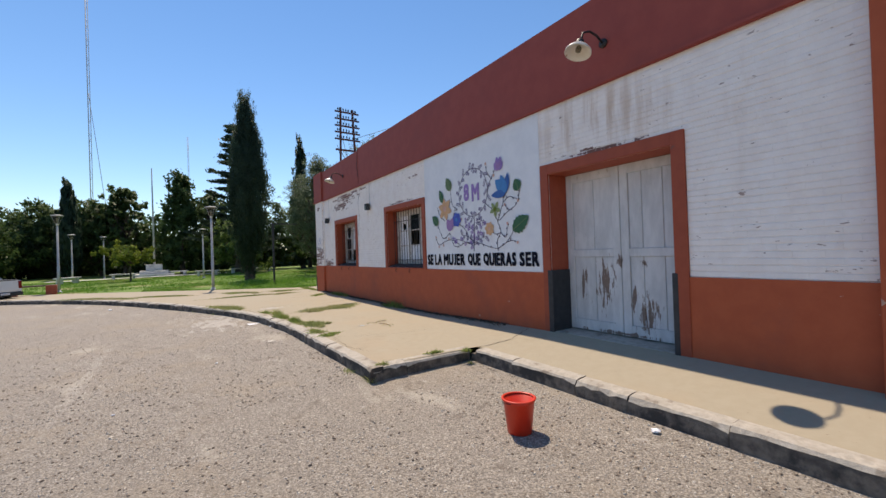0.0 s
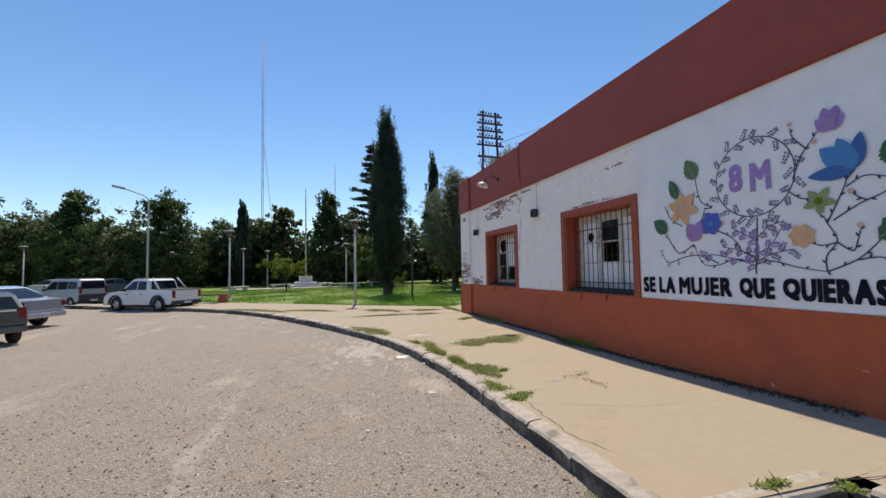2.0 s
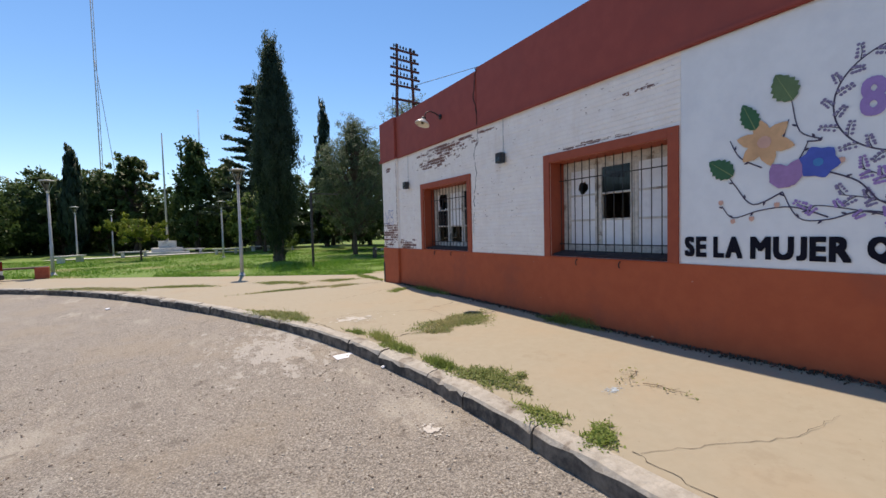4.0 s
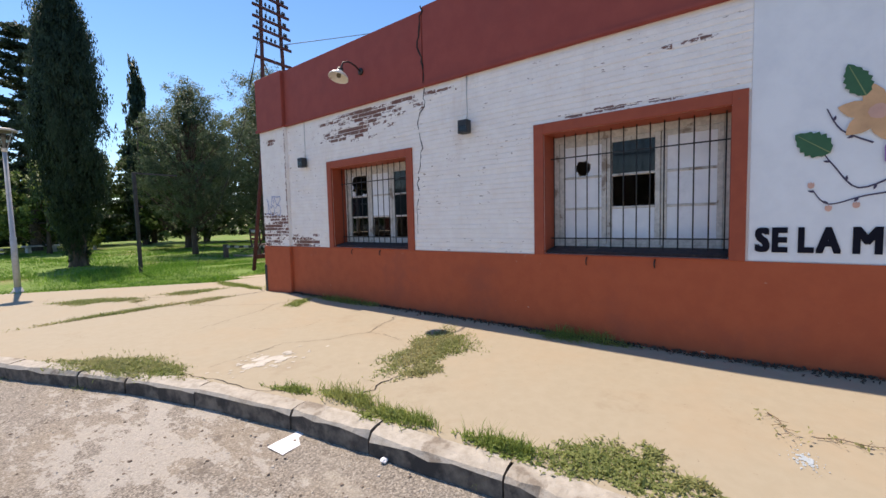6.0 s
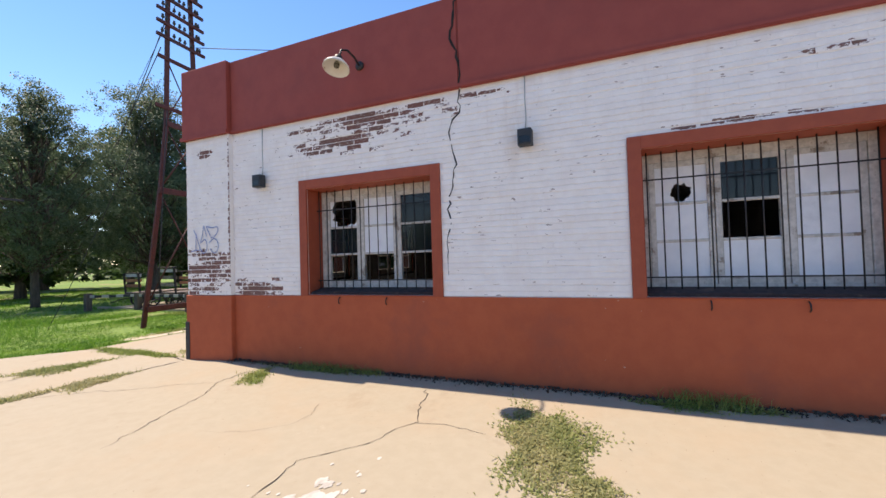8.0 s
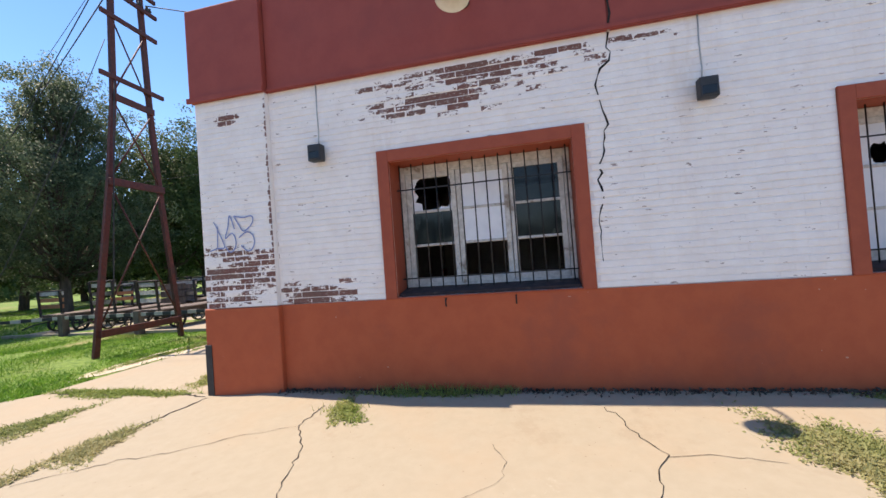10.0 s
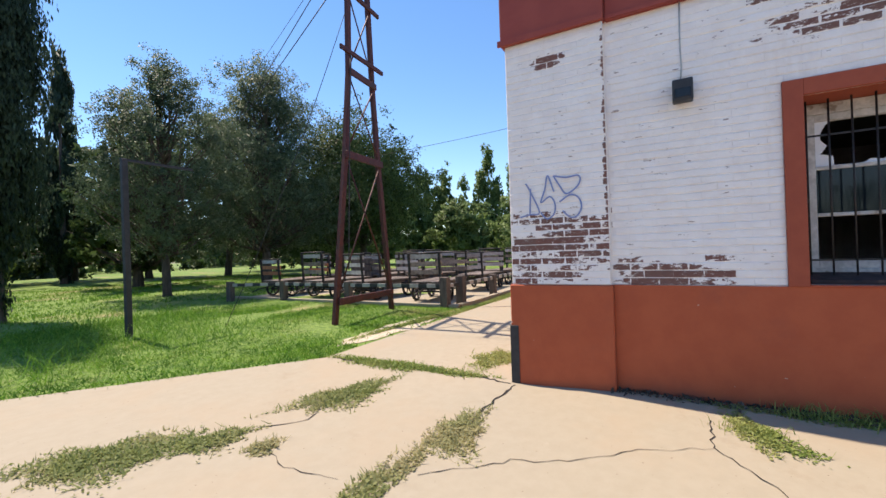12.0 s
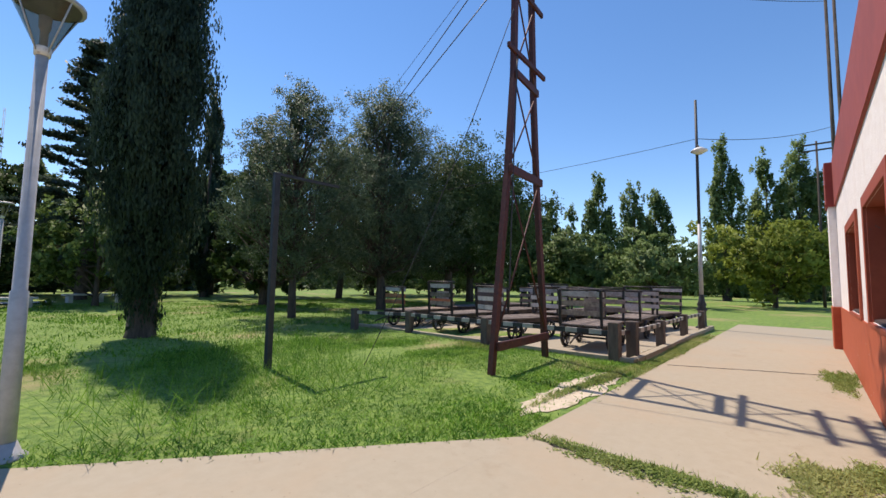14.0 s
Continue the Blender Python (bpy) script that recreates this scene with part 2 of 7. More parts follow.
def make_door():
    """White paint that has flaked off the lower panels in upright streaks."""
    k = Nodes("flaking_door_paint", 0.7)
    co = k.coords(True)
    c = k.mix(k.ramp(k.noise(k.stretch(co, (1, 1, 0.3)), 9.0, 6.0), 0.3, 0.7), (0.55, 0.555, 0.56), (0.68, 0.68, 0.68))
    c = k.mix(k.math("MULTIPLY", k.ramp(k.noise(k.stretch(co, (1, 1, 0.35)), 3.0, 7.0, 0.75), 0.5, 0.7), 0.6), c, (0.42, 0.43, 0.43))
    weight = 0.0
    for centre, radius in (((4.72, 3.47, 1.0), (1.0, 0.22, 0.50)), ((4.72, 3.82, 1.0), (1.0, 0.09, 0.45)), ((4.72, 2.88, 0.66), (1.0, 0.20, 0.42)), ((4.72, 3.07, 0.85), (1.0, 0.08, 0.25)),
                           ((4.72, 2.92, 1.27), (1.0, 0.08, 0.10)), ((4.72, 3.24, 1.30), (1.0, 0.10, 0.14)), ((4.72, 3.2, 0.38), (1.0, 1.0, 0.05))):
        weight = k.math("MAXIMUM", weight, k.blob(co, centre, radius))
    streak = k.noise(k.stretch(co, (1.0, 1.0, 0.20)), 19.0, 6.0, 0.7)
    mask = k.ramp(k.math("ADD", streak, k.math("MULTIPLY", weight, 0.30)), 0.66, 0.70)
    c = k.mix(mask, c, k.mix(k.noise(co, 30.0), (0.11, 0.075, 0.06), (0.30, 0.22, 0.18)))
    k.colour(c)
    k.bump(k.noise(k.stretch(co, (1, 1, 0.2)), 40.0, 5.0), 0.3, 0.005)
    return k.m


ASPHALT = make_asphalt()
CONCRETE = make_concrete()
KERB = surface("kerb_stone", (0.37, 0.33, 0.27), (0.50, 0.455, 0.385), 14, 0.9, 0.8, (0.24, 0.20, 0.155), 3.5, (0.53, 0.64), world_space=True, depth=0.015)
# same stone for the upright faces: grime, plus their shade painted in as darker tones
KERB_FACE = surface("kerb_stone_grimy_shaded", (0.085, 0.072, 0.062), (0.22, 0.185, 0.15), 10, 0.9, 0.9, (0.05, 0.045, 0.042), 3.2, (0.46, 0.60), world_space=True, depth=0.015)
WHITE_BRICK = make_white_brick("limewashed_brick", (0.85, 0.78, 0.735), (0.91, 0.855, 0.815))
MORTAR = make_white_brick("limewashed_mortar", (0.81, 0.745, 0.705), (0.88, 0.825, 0.79), False)
PLINTH_RED = surface("terracotta_paint", (0.41, 0.080, 0.028), (0.455, 0.095, 0.034), 6, 0.75, 0.25, (0.34, 0.075, 0.035), 1.3, (0.5, 0.75), world_space=True, nick=(0.50, 0.36, 0.28))
BAND_RED = surface("maroon_paint", (0.29, 0.050, 0.034), (0.33, 0.062, 0.041), 5, 0.7, 0.25, (0.26, 0.05, 0.036), 0.9, (0.5, 0.75), world_space=True)
TRIM_RED = surface("red_trim_paint", (0.315, 0.057, 0.023), (0.36, 0.070, 0.028), 9, 0.65, 0.25, (0.33, 0.06, 0.03), 2.0, (0.55, 0.75), world_space=True, nick=(0.16, 0.08, 0.06))
BLACK_PAINT = surface("black_paint", (0.02, 0.022, 0.025), (0.035, 0.036, 0.04), 12, 0.6, 0.2)
SILL_DARK = surface("dark_sill_paint", (0.028, 0.018, 0.018), (0.06, 0.035, 0.032), 14, 0.92, 0.4, (0.11, 0.07, 0.055), 6.0, (0.56, 0.66), world_space=True)
DARK = surface("dark_gap", (0.012, 0.010, 0.009), (0.03, 0.024, 0.02), 20, 0.95, 0.2)
DOOR_WHITE = make_door()
SASH = surface("weathered_sash_paint", (0.46, 0.43, 0.39), (0.66, 0.62, 0.57), 20, 0.75, 0.4, (0.26, 0.21, 0.17), 5.0, (0.55, 0.64), world_space=True)
SHEET = surface("white_board", (0.74, 0.75, 0.78), (0.82, 0.82, 0.84), 6, 0.6, 0.1, (0.60, 0.60, 0.62), 2.0, (0.55, 0.8), world_space=True)
IRON = surface("black_iron", (0.018, 0.018, 0.02), (0.05, 0.045, 0.042), 40, 0.55, 0.3, (0.10, 0.05, 0.03), 6.0, (0.6, 0.75), metal=0.4)
RUST = surface("rusty_red_steel", (0.062, 0.018, 0.016), (0.11, 0.030, 0.025), 18, 0.65, 0.35, (0.055, 0.028, 0.026), 3.0, (0.5, 0.7), metal=0.2, world_space=True)
GALV = surface("grey_painted_steel", (0.38, 0.38, 0.37), (0.46, 0.46, 0.45), 14, 0.55, 0.15, (0.30, 0.29, 0.27), 2.0, (0.55, 0.75), metal=0.2)
ENAMEL = surface("cream_enamel", (0.66, 0.62, 0.54), (0.74, 0.70, 0.62), 12, 0.35, 0.1, (0.30, 0.18, 0.10), 5.0, (0.62, 0.7))
GLASS = make_glass("window_glass")
CAR_GLASS = make_glass("car_glass", (0.25, 0.28, 0.28), 0.35)
LAMP_GLASS = make_glass("lamp_glass", (0.85, 0.82, 0.72), 0.5)
BARK = surface("bark", (0.055, 0.042, 0.032), (0.12, 0.092, 0.07), 9, 0.95, 0.9, (0.04, 0.032, 0.026), 3.0, (0.5, 0.7), grain=(1, 1, 0.25), depth=0.03)
LAWN = surface("lawn_soil", (0.085, 0.165, 0.026), (0.21, 0.31, 0.055), 9, 0.95, 0.9, (0.32, 0.27, 0.12), 0.33, (0.52, 0.68), world_space=True, depth=0.03)
FAR_GROUND = surface("dry_ground", (0.20, 0.19, 0.10), (0.27, 0.24, 0.15), 3, 0.95, 0.3, (0.14, 0.16, 0.06), 0.05, (0.45, 0.6), world_space=True)
GRASS = make_leaf("grass_blades", (0.085, 0.225, 0.020), (0.235, 0.43, 0.048), (0.27, 0.42, 0.07), 0.3, True)
WEED = make_leaf("pavement_weed", (0.19, 0.24, 0.075), (0.36, 0.39, 0.15), (0.46, 0.41, 0.22), 0.45)
GREEN_WEED = make_leaf("green_weed", (0.155, 0.225, 0.05), (0.32, 0.385, 0.11), (0.39, 0.40, 0.15), 0.4)
CYPRESS_LEAF = make_leaf("cypress_leaf", (0.026, 0.050, 0.034), (0.062, 0.100, 0.062))
CEDAR_LEAF = make_leaf("cedar_leaf", (0.034, 0.056, 0.042), (0.075, 0.11, 0.07))
DARK_LEAF = make_leaf("dark_leaf", (0.038, 0.072, 0.024), (0.088, 0.138, 0.046))
GREY_LEAF = make_leaf("grey_green_leaf", (0.060, 0.098, 0.054), (0.128, 0.178, 0.100))
MID_LEAF = make_leaf("green_leaf", (0.070, 0.122, 0.030), (0.165, 0.24, 0.065))
POPLAR_LEAF = make_leaf("poplar_leaf", (0.085, 0.140, 0.050), (0.20, 0.28, 0.10))
LIGHT_LEAF = make_leaf("yellow_green_leaf", (0.11, 0.16, 0.022), (0.25, 0.30, 0.05))


# ---- mesh helpers ----
def box(bm, x0, x1, y0, y1, z0, z1):
    v = [bm.verts.new((x, y, z)) for z in (z0, z1) for y in (y0, y1) for x in (x0, x1)]
    for f in ((0, 2, 3, 1), (4, 5, 7, 6), (0, 1, 5, 4), (2, 6, 7, 3), (0, 4, 6, 2), (1, 3, 7, 5)):
        bm.faces.new([v[i] for i in f])
    return v


def soft_box(bm, x0, x1, y0, y1, z0, z1, r=0.008, seg=1):
    v = box(bm, x0, x1, y0, y1, z0, z1)
    edges = list({e for w in v for e in w.link_edges})
    bmesh.ops.bevel(bm, geom=edges, offset=r, segments=seg, affect="EDGES", profile=0.6)


def beam(bm, p0, p1, w, h, up=(0, 0, 1), r=0.0):
    """A squared timber or bar from p0 to p1."""
    p0, p1 = Vector(p0), Vector(p1)
    d = (p1 - p0).normalized()
    side = d.cross(Vector(up))
    if side.length < 1e-4:
        side = d.cross(Vector((1, 0, 0)))
    side.normalize()
    top = side.cross(d)
    v = []
    for p in (p0, p1):
        for a, b in ((-1, -1), (1, -1), (1, 1), (-1, 1)):
            v.append(bm.verts.new(p + side * (a * w / 2) + top * (b * h / 2)))
    for f in ((3, 2, 1, 0), (4, 5, 6, 7), (0, 1, 5, 4), (1, 2, 6, 5), (2, 3, 7, 6), (3, 0, 4, 7)):
        bm.faces.new([v[i] for i in f])
    if r:
        edges = list({e for w_ in v for e in w_.link_edges})
        bmesh.ops.bevel(bm, geom=edges, offset=r, segments=1, affect="EDGES")


def tube(bm, pts, radii, n=8, caps=True):
    pts = [Vector(p) for p in pts]
    if not isinstance(radii, (list, tuple)):
        radii = [radii] * len(pts)
    rings, ref = [], None
    for i, p in enumerate(pts):
        d = (pts[min(i + 1, len(pts) - 1)] - pts[max(i - 1, 0)]).normalized()
        if ref is None:
            ref = d.cross(Vector((0, 0, 1)))
            if ref.length < 1e-3:
                ref = d.cross(Vector((1, 0, 0)))
        ref = (ref - d * ref.dot(d)).normalized()
        other = d.cross(ref)
        rings.append([bm.verts.new(p + (ref * math.cos(a) + other * math.sin(a)) * radii[i])
                      for a in (2 * math.pi * j / n for j in range(n))])
    for a, b in zip(rings, rings[1:]):
        for j in range(n):
            f = bm.faces.new((a[j], a[(j + 1) % n], b[(j + 1) % n], b[j]))
            f.smooth = True
    if caps:
        bm.faces.new(list(reversed(rings[0])))
        bm.faces.new(rings[-1])


def lathe(bm, profile, n=20, at=(0, 0, 0), smooth=True, turn=None):
    rings = []
    for r, z in profile:
        ring = []
        for j in range(n):
            a = 2 * math.pi * j / n
            p = Vector((r * math.cos(a), r * math.sin(a), z))
            ring.append(bm.verts.new((turn @ p if turn else p) + Vector(at)))
        rings.append(ring)
    for a, b in zip(rings, rings[1:]):
        for j in range(n):
            f = bm.faces.new((a[j], a[(j + 1) % n], b[(j + 1) % n], b[j]))
            f.smooth = smooth


def prism(bm, outline, y0, y1, r=0.0):
    """A side outline (x, z) carried across from y0 to y1."""
    a = [bm.verts.new((x, y0, z)) for x, z in outline]
    b = [bm.verts.new((x, y1, z)) for x, z in outline]
    n = len(outline)
    bm.faces.new(a)
    bm.faces.new(list(reversed(b)))
    for i in range(n):
        bm.faces.new((a[(i + 1) % n], a[i], b[i], b[(i + 1) % n]))
    bmesh.ops.recalc_face_normals(bm, faces=list(bm.faces))
    if r:
        rim = [e for e in bm.edges if len({round(v.co.y, 4) for v in e.verts}) == 1]
        bmesh.ops.bevel(bm, geom=rim, offset=r, segments=3, affect="EDGES", profile=0.6)


def mesh_of(name, bm, material):
    me = bpy.data.meshes.new(name)
    bm.to_mesh(me)
    bm.free()
    me.materials.append(material)
    return me


def part(name, bm, material, parent=None, label="", kind=""):
    ob = new(name, mesh_of(name, bm, material))
    if parent:
        ob.parent = parent
    return tagged(ob, label, kind=kind)


def thing(name, m, label, category, group=""):
    ob = new(name)
    ob.empty_display_size = 0.1
    ob.matrix_world = m
    return tagged(ob, label, category, group)


def structure(name, bm, material, label="", category=""):
    return tagged(new(name, mesh_of(name, bm, material)), label, category, kind="structure")


def raw(name, verts, faces, material, parent=None, kind="", label="", smooth=False):
    me = bpy.data.meshes.new(name)
    me.from_pydata(verts, [], faces)
    me.materials.append(material)
    if smooth:
        me.shade_smooth()
    ob = new(name, me)
    if parent:
        ob.parent = parent
    return tagged(ob, label, kind=kind)


def quads_mesh(name, corners, material, parent=None, kind="", label="", outward=None):
    """corners: an array (n, 4, 3) of loose quads; outward: the way each one's shading faces, as the leaves of a crown do."""
    n = len(corners)
    if outward is not None:
        face = np.cross(corners[:, 1] - corners[:, 0], corners[:, 3] - corners[:, 0])
        turned = (face * outward).sum(1) < 0
        corners = corners.copy()
        corners[turned] = corners[turned][:, ::-1]
        face[turned] *= -1
        face /= np.linalg.norm(face, axis=1)[:, None] + 1e-9
        outward = outward / (np.linalg.norm(outward, axis=1)[:, None] + 1e-9) * 0.72 + face * 0.28
        outward /= np.linalg.norm(outward, axis=1)[:, None] + 1e-9
    me = bpy.data.meshes.new(name)
    me.vertices.add(4 * n)
    me.vertices.foreach_set("co", np.ascontiguousarray(corners, dtype=np.float32).ravel())
    me.loops.add(4 * n)
    me.loops.foreach_set("vertex_index", np.arange(4 * n, dtype=np.int32))
    me.polygons.add(n)
    me.polygons.foreach_set("loop_start", np.arange(0, 4 * n, 4, dtype=np.int32))
    me.update(calc_edges=True)
    if outward is not None:
        me.polygons.foreach_set("use_smooth", np.ones(n, dtype=bool))
        at = me.attributes.new("custom_normal", "FLOAT_VECTOR", "POINT")
        at.data.foreach_set("vector", np.repeat(outward, 4, axis=0).astype(np.float32).ravel())
    me.materials.append(material)
    ob = new(name, me)
    if parent:
        ob.parent = parent
    return tagged(ob, label, kind=kind)


def line(table, v):
    """A value read off a table of (v, value) rows."""
    return float(np.interp(v, [a for a, _ in table], [b for _, b in table]))


# ---- ground ----
KERB_LINE = [(4.5, 1.78), (5.6, 1.77), (7.0, 1.74), (8.6, 1.68), (10.0, 1.48), (11.0, 1.27), (12.0, 0.95), (13.0, 0.55), (14.6, -0.12),
             (16.0, -0.80), (17.6, -1.62), (19.0, -2.45), (20.5, -3.55), (22.2, -5.3), (24.0, -7.6), (26.0, -10.5), (28.0, -13.5)]
LAWN_EDGE = [(18.15, 4.3), (18.8, 3.45), (19.5, 2.5), (20.4, 1.3), (21.2, 0.3), (23.0, -1.9), (25.5, -5.2), (28.0, -9.0), (31.0, -13.0), (40.0, -24.0), (60.0, -55.0), (160.0, -160.0)]
WALL_X, CORNER_Y, TOP_Z, BAND_Z, SILL_Z = 4.385, 15.65, 4.55, 3.46, 1.155


def pave_z(x, y):
    """The pavement rises a little to the wall where it passes the big door."""
    near_wall = min(max((x - 3.4) / 0.98, 0.0), 1.0) * min(max((15.4 - y) / 0.5, 0.0), 1.0)
    return 0.205 + near_wall * (0.035 + 0.10 * min(max((7.5 - y) / 3.5, 0.0), 1.0))


def kerb_x(y):
    return 3.22 if y < 4.5 else line(KERB_LINE, y)


bm = bmesh.new()
bmesh.ops.create_circle(bm, cap_ends=True, segments=96, radius=2500)
bmesh.ops.translate(bm, verts=bm.verts, vec=(0, 0, -0.03))
structure("ground", bm, FAR_GROUND, "dry open ground reaching the horizon", "ground")



def road_z(x, y):
    """The asphalt rises a little towards the kerb."""
    return 0.012 * noise.noise((x * 0.3, y * 0.3, 0)) + 0.055 * min(max(1 - (kerb_x(y) - x) / 1.6, 0.0), 1.0)


bm = bmesh.new()
NX, NY = 150, 160
grid = [[bm.verts.new((-70 + 80 * i / NX, -45 + 110 * j / NY,
                       road_z(-70 + 80 * i / NX, -45 + 110 * j / NY))) for i in range(NX + 1)] for j in range(NY + 1)]
for j in range(NY):
    for i in range(NX):
        bm.faces.new((grid[j][i], grid[j][i + 1], grid[j + 1][i + 1], grid[j + 1][i])).smooth = True
structure("road", bm, ASPHALT, "worn grey-brown gravelly asphalt of the forecourt", "road")


def rows_sheet(bm, ys, left, right, height, cols, skew=1.0):
    """A sheet made of rows between a left and a right edge."""
    last = None
    for y in ys:
        a, b = left(y), right(y)
        row = [bm.verts.new((a + (b - a) * (i / cols) ** skew, y, 0)) for i in range(cols + 1)]
        for v in row:
            v.co.z = height(v.co.x, v.co.y)
        if last:
            for i in range(cols):
                bm.faces.new((last[i], last[i + 1], row[i + 1], row[i])).smooth = True
        last = row


K_IN = 0.13    # kerb stones are this wide
bm = bmesh.new()
for ys, right in (([-12 + 0.5 * i for i in range(33)] + [4.499], lambda y: 4.6), ([4.5 + 0.25 * i for i in range(45)] + [CORNER_Y], lambda y: 4.6),
                  ([CORNER_Y + 0.25 * i for i in range(10)] + [18.149], lambda y: 19.5), ([18.15 + 0.25 * i for i in range(40)], lambda y: line(LAWN_EDGE, y))):
    rows_sheet(bm, ys, lambda y: kerb_x(y) + K_IN, right, pave_z, 24)
structure("pavement", bm, CONCRETE, "sandy beige concrete pavement with cracks and weeds", "pavement")

bm = bmesh.new()
ys = [18.15 + 0.35 * i for i in range(60)] + [39.5 + 2.0 * i for i in range(56)]


def lawn_z(x, y):
    edge = min(1.0, max(0.0, (x - line(LAWN_EDGE, y)) / 0.8), max(0.0, (y - 18.7) / 1.2))
    return 0.19 + edge * (0.02 + 0.05 * noise.noise((x * 0.35, y * 0.35, 3.0)))


rows_sheet(bm, ys, lambda y: line(LAWN_EDGE, y) + 0.004, lambda y: 140.0, lawn_z, 110, 1.7)
rows_sheet(bm, [-60, -20, 0, 8, 14, 16, 18.149], lambda y: 19.5, lambda y: 140.0, lambda x, y: 0.19, 20)
structure("lawn", bm, LAWN, "green unmown park lawn with dry patches", "lawn")


# ---- the station building ----
# openings: (from, to, bottom, top) along the wall
DOOR = (2.36, 4.08, 0.1, 2.53)
WIN_A = (7.675, 9.47, 1.17, 2.55)
WIN_B = (11.64, 13.42, 1.17, 2.54)
THICK = 0.42


def wall_cells(bm, axis, face, back, lo, hi, z0, z1, openings):
    """A wall with real openings, as blocks butted end to end. axis y: along y with its face at x = face."""
    cuts = sorted({lo, hi, *[o[0] for o in openings], *[o[1] for o in openings]})
    for a, b in zip(cuts, cuts[1:]):
        holes = sorted((o[2], o[3]) for o in openings if o[0] <= a + 1e-6 and o[1] >= b - 1e-6)
        z = z0
        for h0, h1 in holes + [(z1, z1)]:
            if h0 > z + 1e-6:
                if axis == "y":
                    box(bm, min(face, back), max(face, back), a, b, z, h0)
                else:
                    box(bm, a, b, min(face, back), max(face, back), z, h0)
            z = max(z, h1)


SOUTH_Y, EAST_X = -9.0, 14.6
bm = bmesh.new()
wall_cells(bm, "y", WALL_X, WALL_X + THICK, SOUTH_Y, CORNER_Y - 0.02, -0.02, TOP_Z - 0.06, [DOOR, WIN_A, WIN_B])
wall_west = structure("wall_west", bm, MORTAR, "limewashed brick facade flaking down to red clay", "wall")
N_WIN = [(5.9, 7.8, 1.2, 2.53), (9.0, 10.9, 1.2, 2.53)]
bm = bmesh.new()
wall_cells(bm, "x", CORNER_Y - 0.02, CORNER_Y - 0.40, WALL_X + THICK, EAST_X - 0.4, -0.02, TOP_Z - 0.06, N_WIN)
wall_north = structure("wall_north", bm, MORTAR, "limewashed brick end wall", "wall")
bm = bmesh.new()
box(bm, EAST_X - 0.4, EAST_X, SOUTH_Y, CORNER_Y - 0.02, -0.02, TOP_Z - 0.06)
structure("wall_east", bm, MORTAR, "limewashed rear wall", "wall")
bm = bmesh.new()
box(bm, WALL_X + THICK, EAST_X - 0.4, SOUTH_Y, SOUTH_Y + 0.4, -0.02, TOP_Z - 0.06)
structure("wall_south", bm, MORTAR, "limewashed far end wall", "wall")
bm = bmesh.new()
box(bm, WALL_X + THICK, EAST_X - 0.4, SOUTH_Y + 0.4, CORNER_Y - 0.4, 3.7, 3.9)
structure("ceiling", bm, surface("dusty_plaster", (0.30, 0.27, 0.23), (0.38, 0.34, 0.29), 5), "dusty plaster ceiling inside", "ceiling")
bm = bmesh.new()
box(bm, WALL_X + THICK, EAST_X - 0.4, SOUTH_Y + 0.4, CORNER_Y - 0.4, -0.02, 0.22)
structure("floor", bm, surface("dusty_boards", (0.10, 0.08, 0.06), (0.16, 0.13, 0.10), 5), "dusty wooden floor inside", "floor")

bm = bmesh.new()
box(bm, WALL_X + THICK, EAST_X - 0.4, SOUTH_Y + 0.4, CORNER_Y - 0.42, 4.1, 4.2)
structure("roof", bm, surface("roof_sheet", (0.26, 0.25, 0.24), (0.34, 0.33, 0.31), 4, 0.7), "flat grey roof behind the parapet", "roof")

# painted plinth, 18 mm proud, cut at the door and under the windows' trims
for i, (a, b) in enumerate(((SOUTH_Y, DOOR[0] - 0.14), (DOOR[1] + 0.14, 14.735), (None, None))):
    bm = bmesh.new()
    if a is None:
        box(bm, 4.81, EAST_X - 0.6, CORNER_Y - 0.02, CORNER_Y - 0.002, -0.02, SILL_Z)
    else:
        box(bm, WALL_X - 0.018, WALL_X, a, b, -0.02, SILL_Z)
    structure("plinth_%d" % (i + 1), bm, PLINTH_RED, "smooth terracotta-painted wall base", "wall base")
# maroon parapet band with a small ledge below and a rounded top
bm = bmesh.new()
box(bm, WALL_X - 0.035, WALL_X + THICK, SOUTH_Y, 11.25, BAND_Z, TOP_Z)
box(bm, WALL_X - 0.035, WALL_X + THICK, 11.252, 14.742, BAND_Z, TOP_Z - 0.05)
box(bm, WALL_X - 0.055, WALL_X - 0.035, SOUTH_Y, 14.742, BAND_Z - 0.005, BAND_Z + 0.05)
box(bm, 4.81, EAST_X - 0.6, CORNER_Y - 0.40, CORNER_Y + 0.015, BAND_Z, TOP_Z)
bmesh.ops.bevel(bm, geom=list(bm.edges), offset=0.012, segments=2, affect="EDGES")
structure("parapet", bm, BAND_RED, "maroon-painted parapet band above the white wall", "parapet")
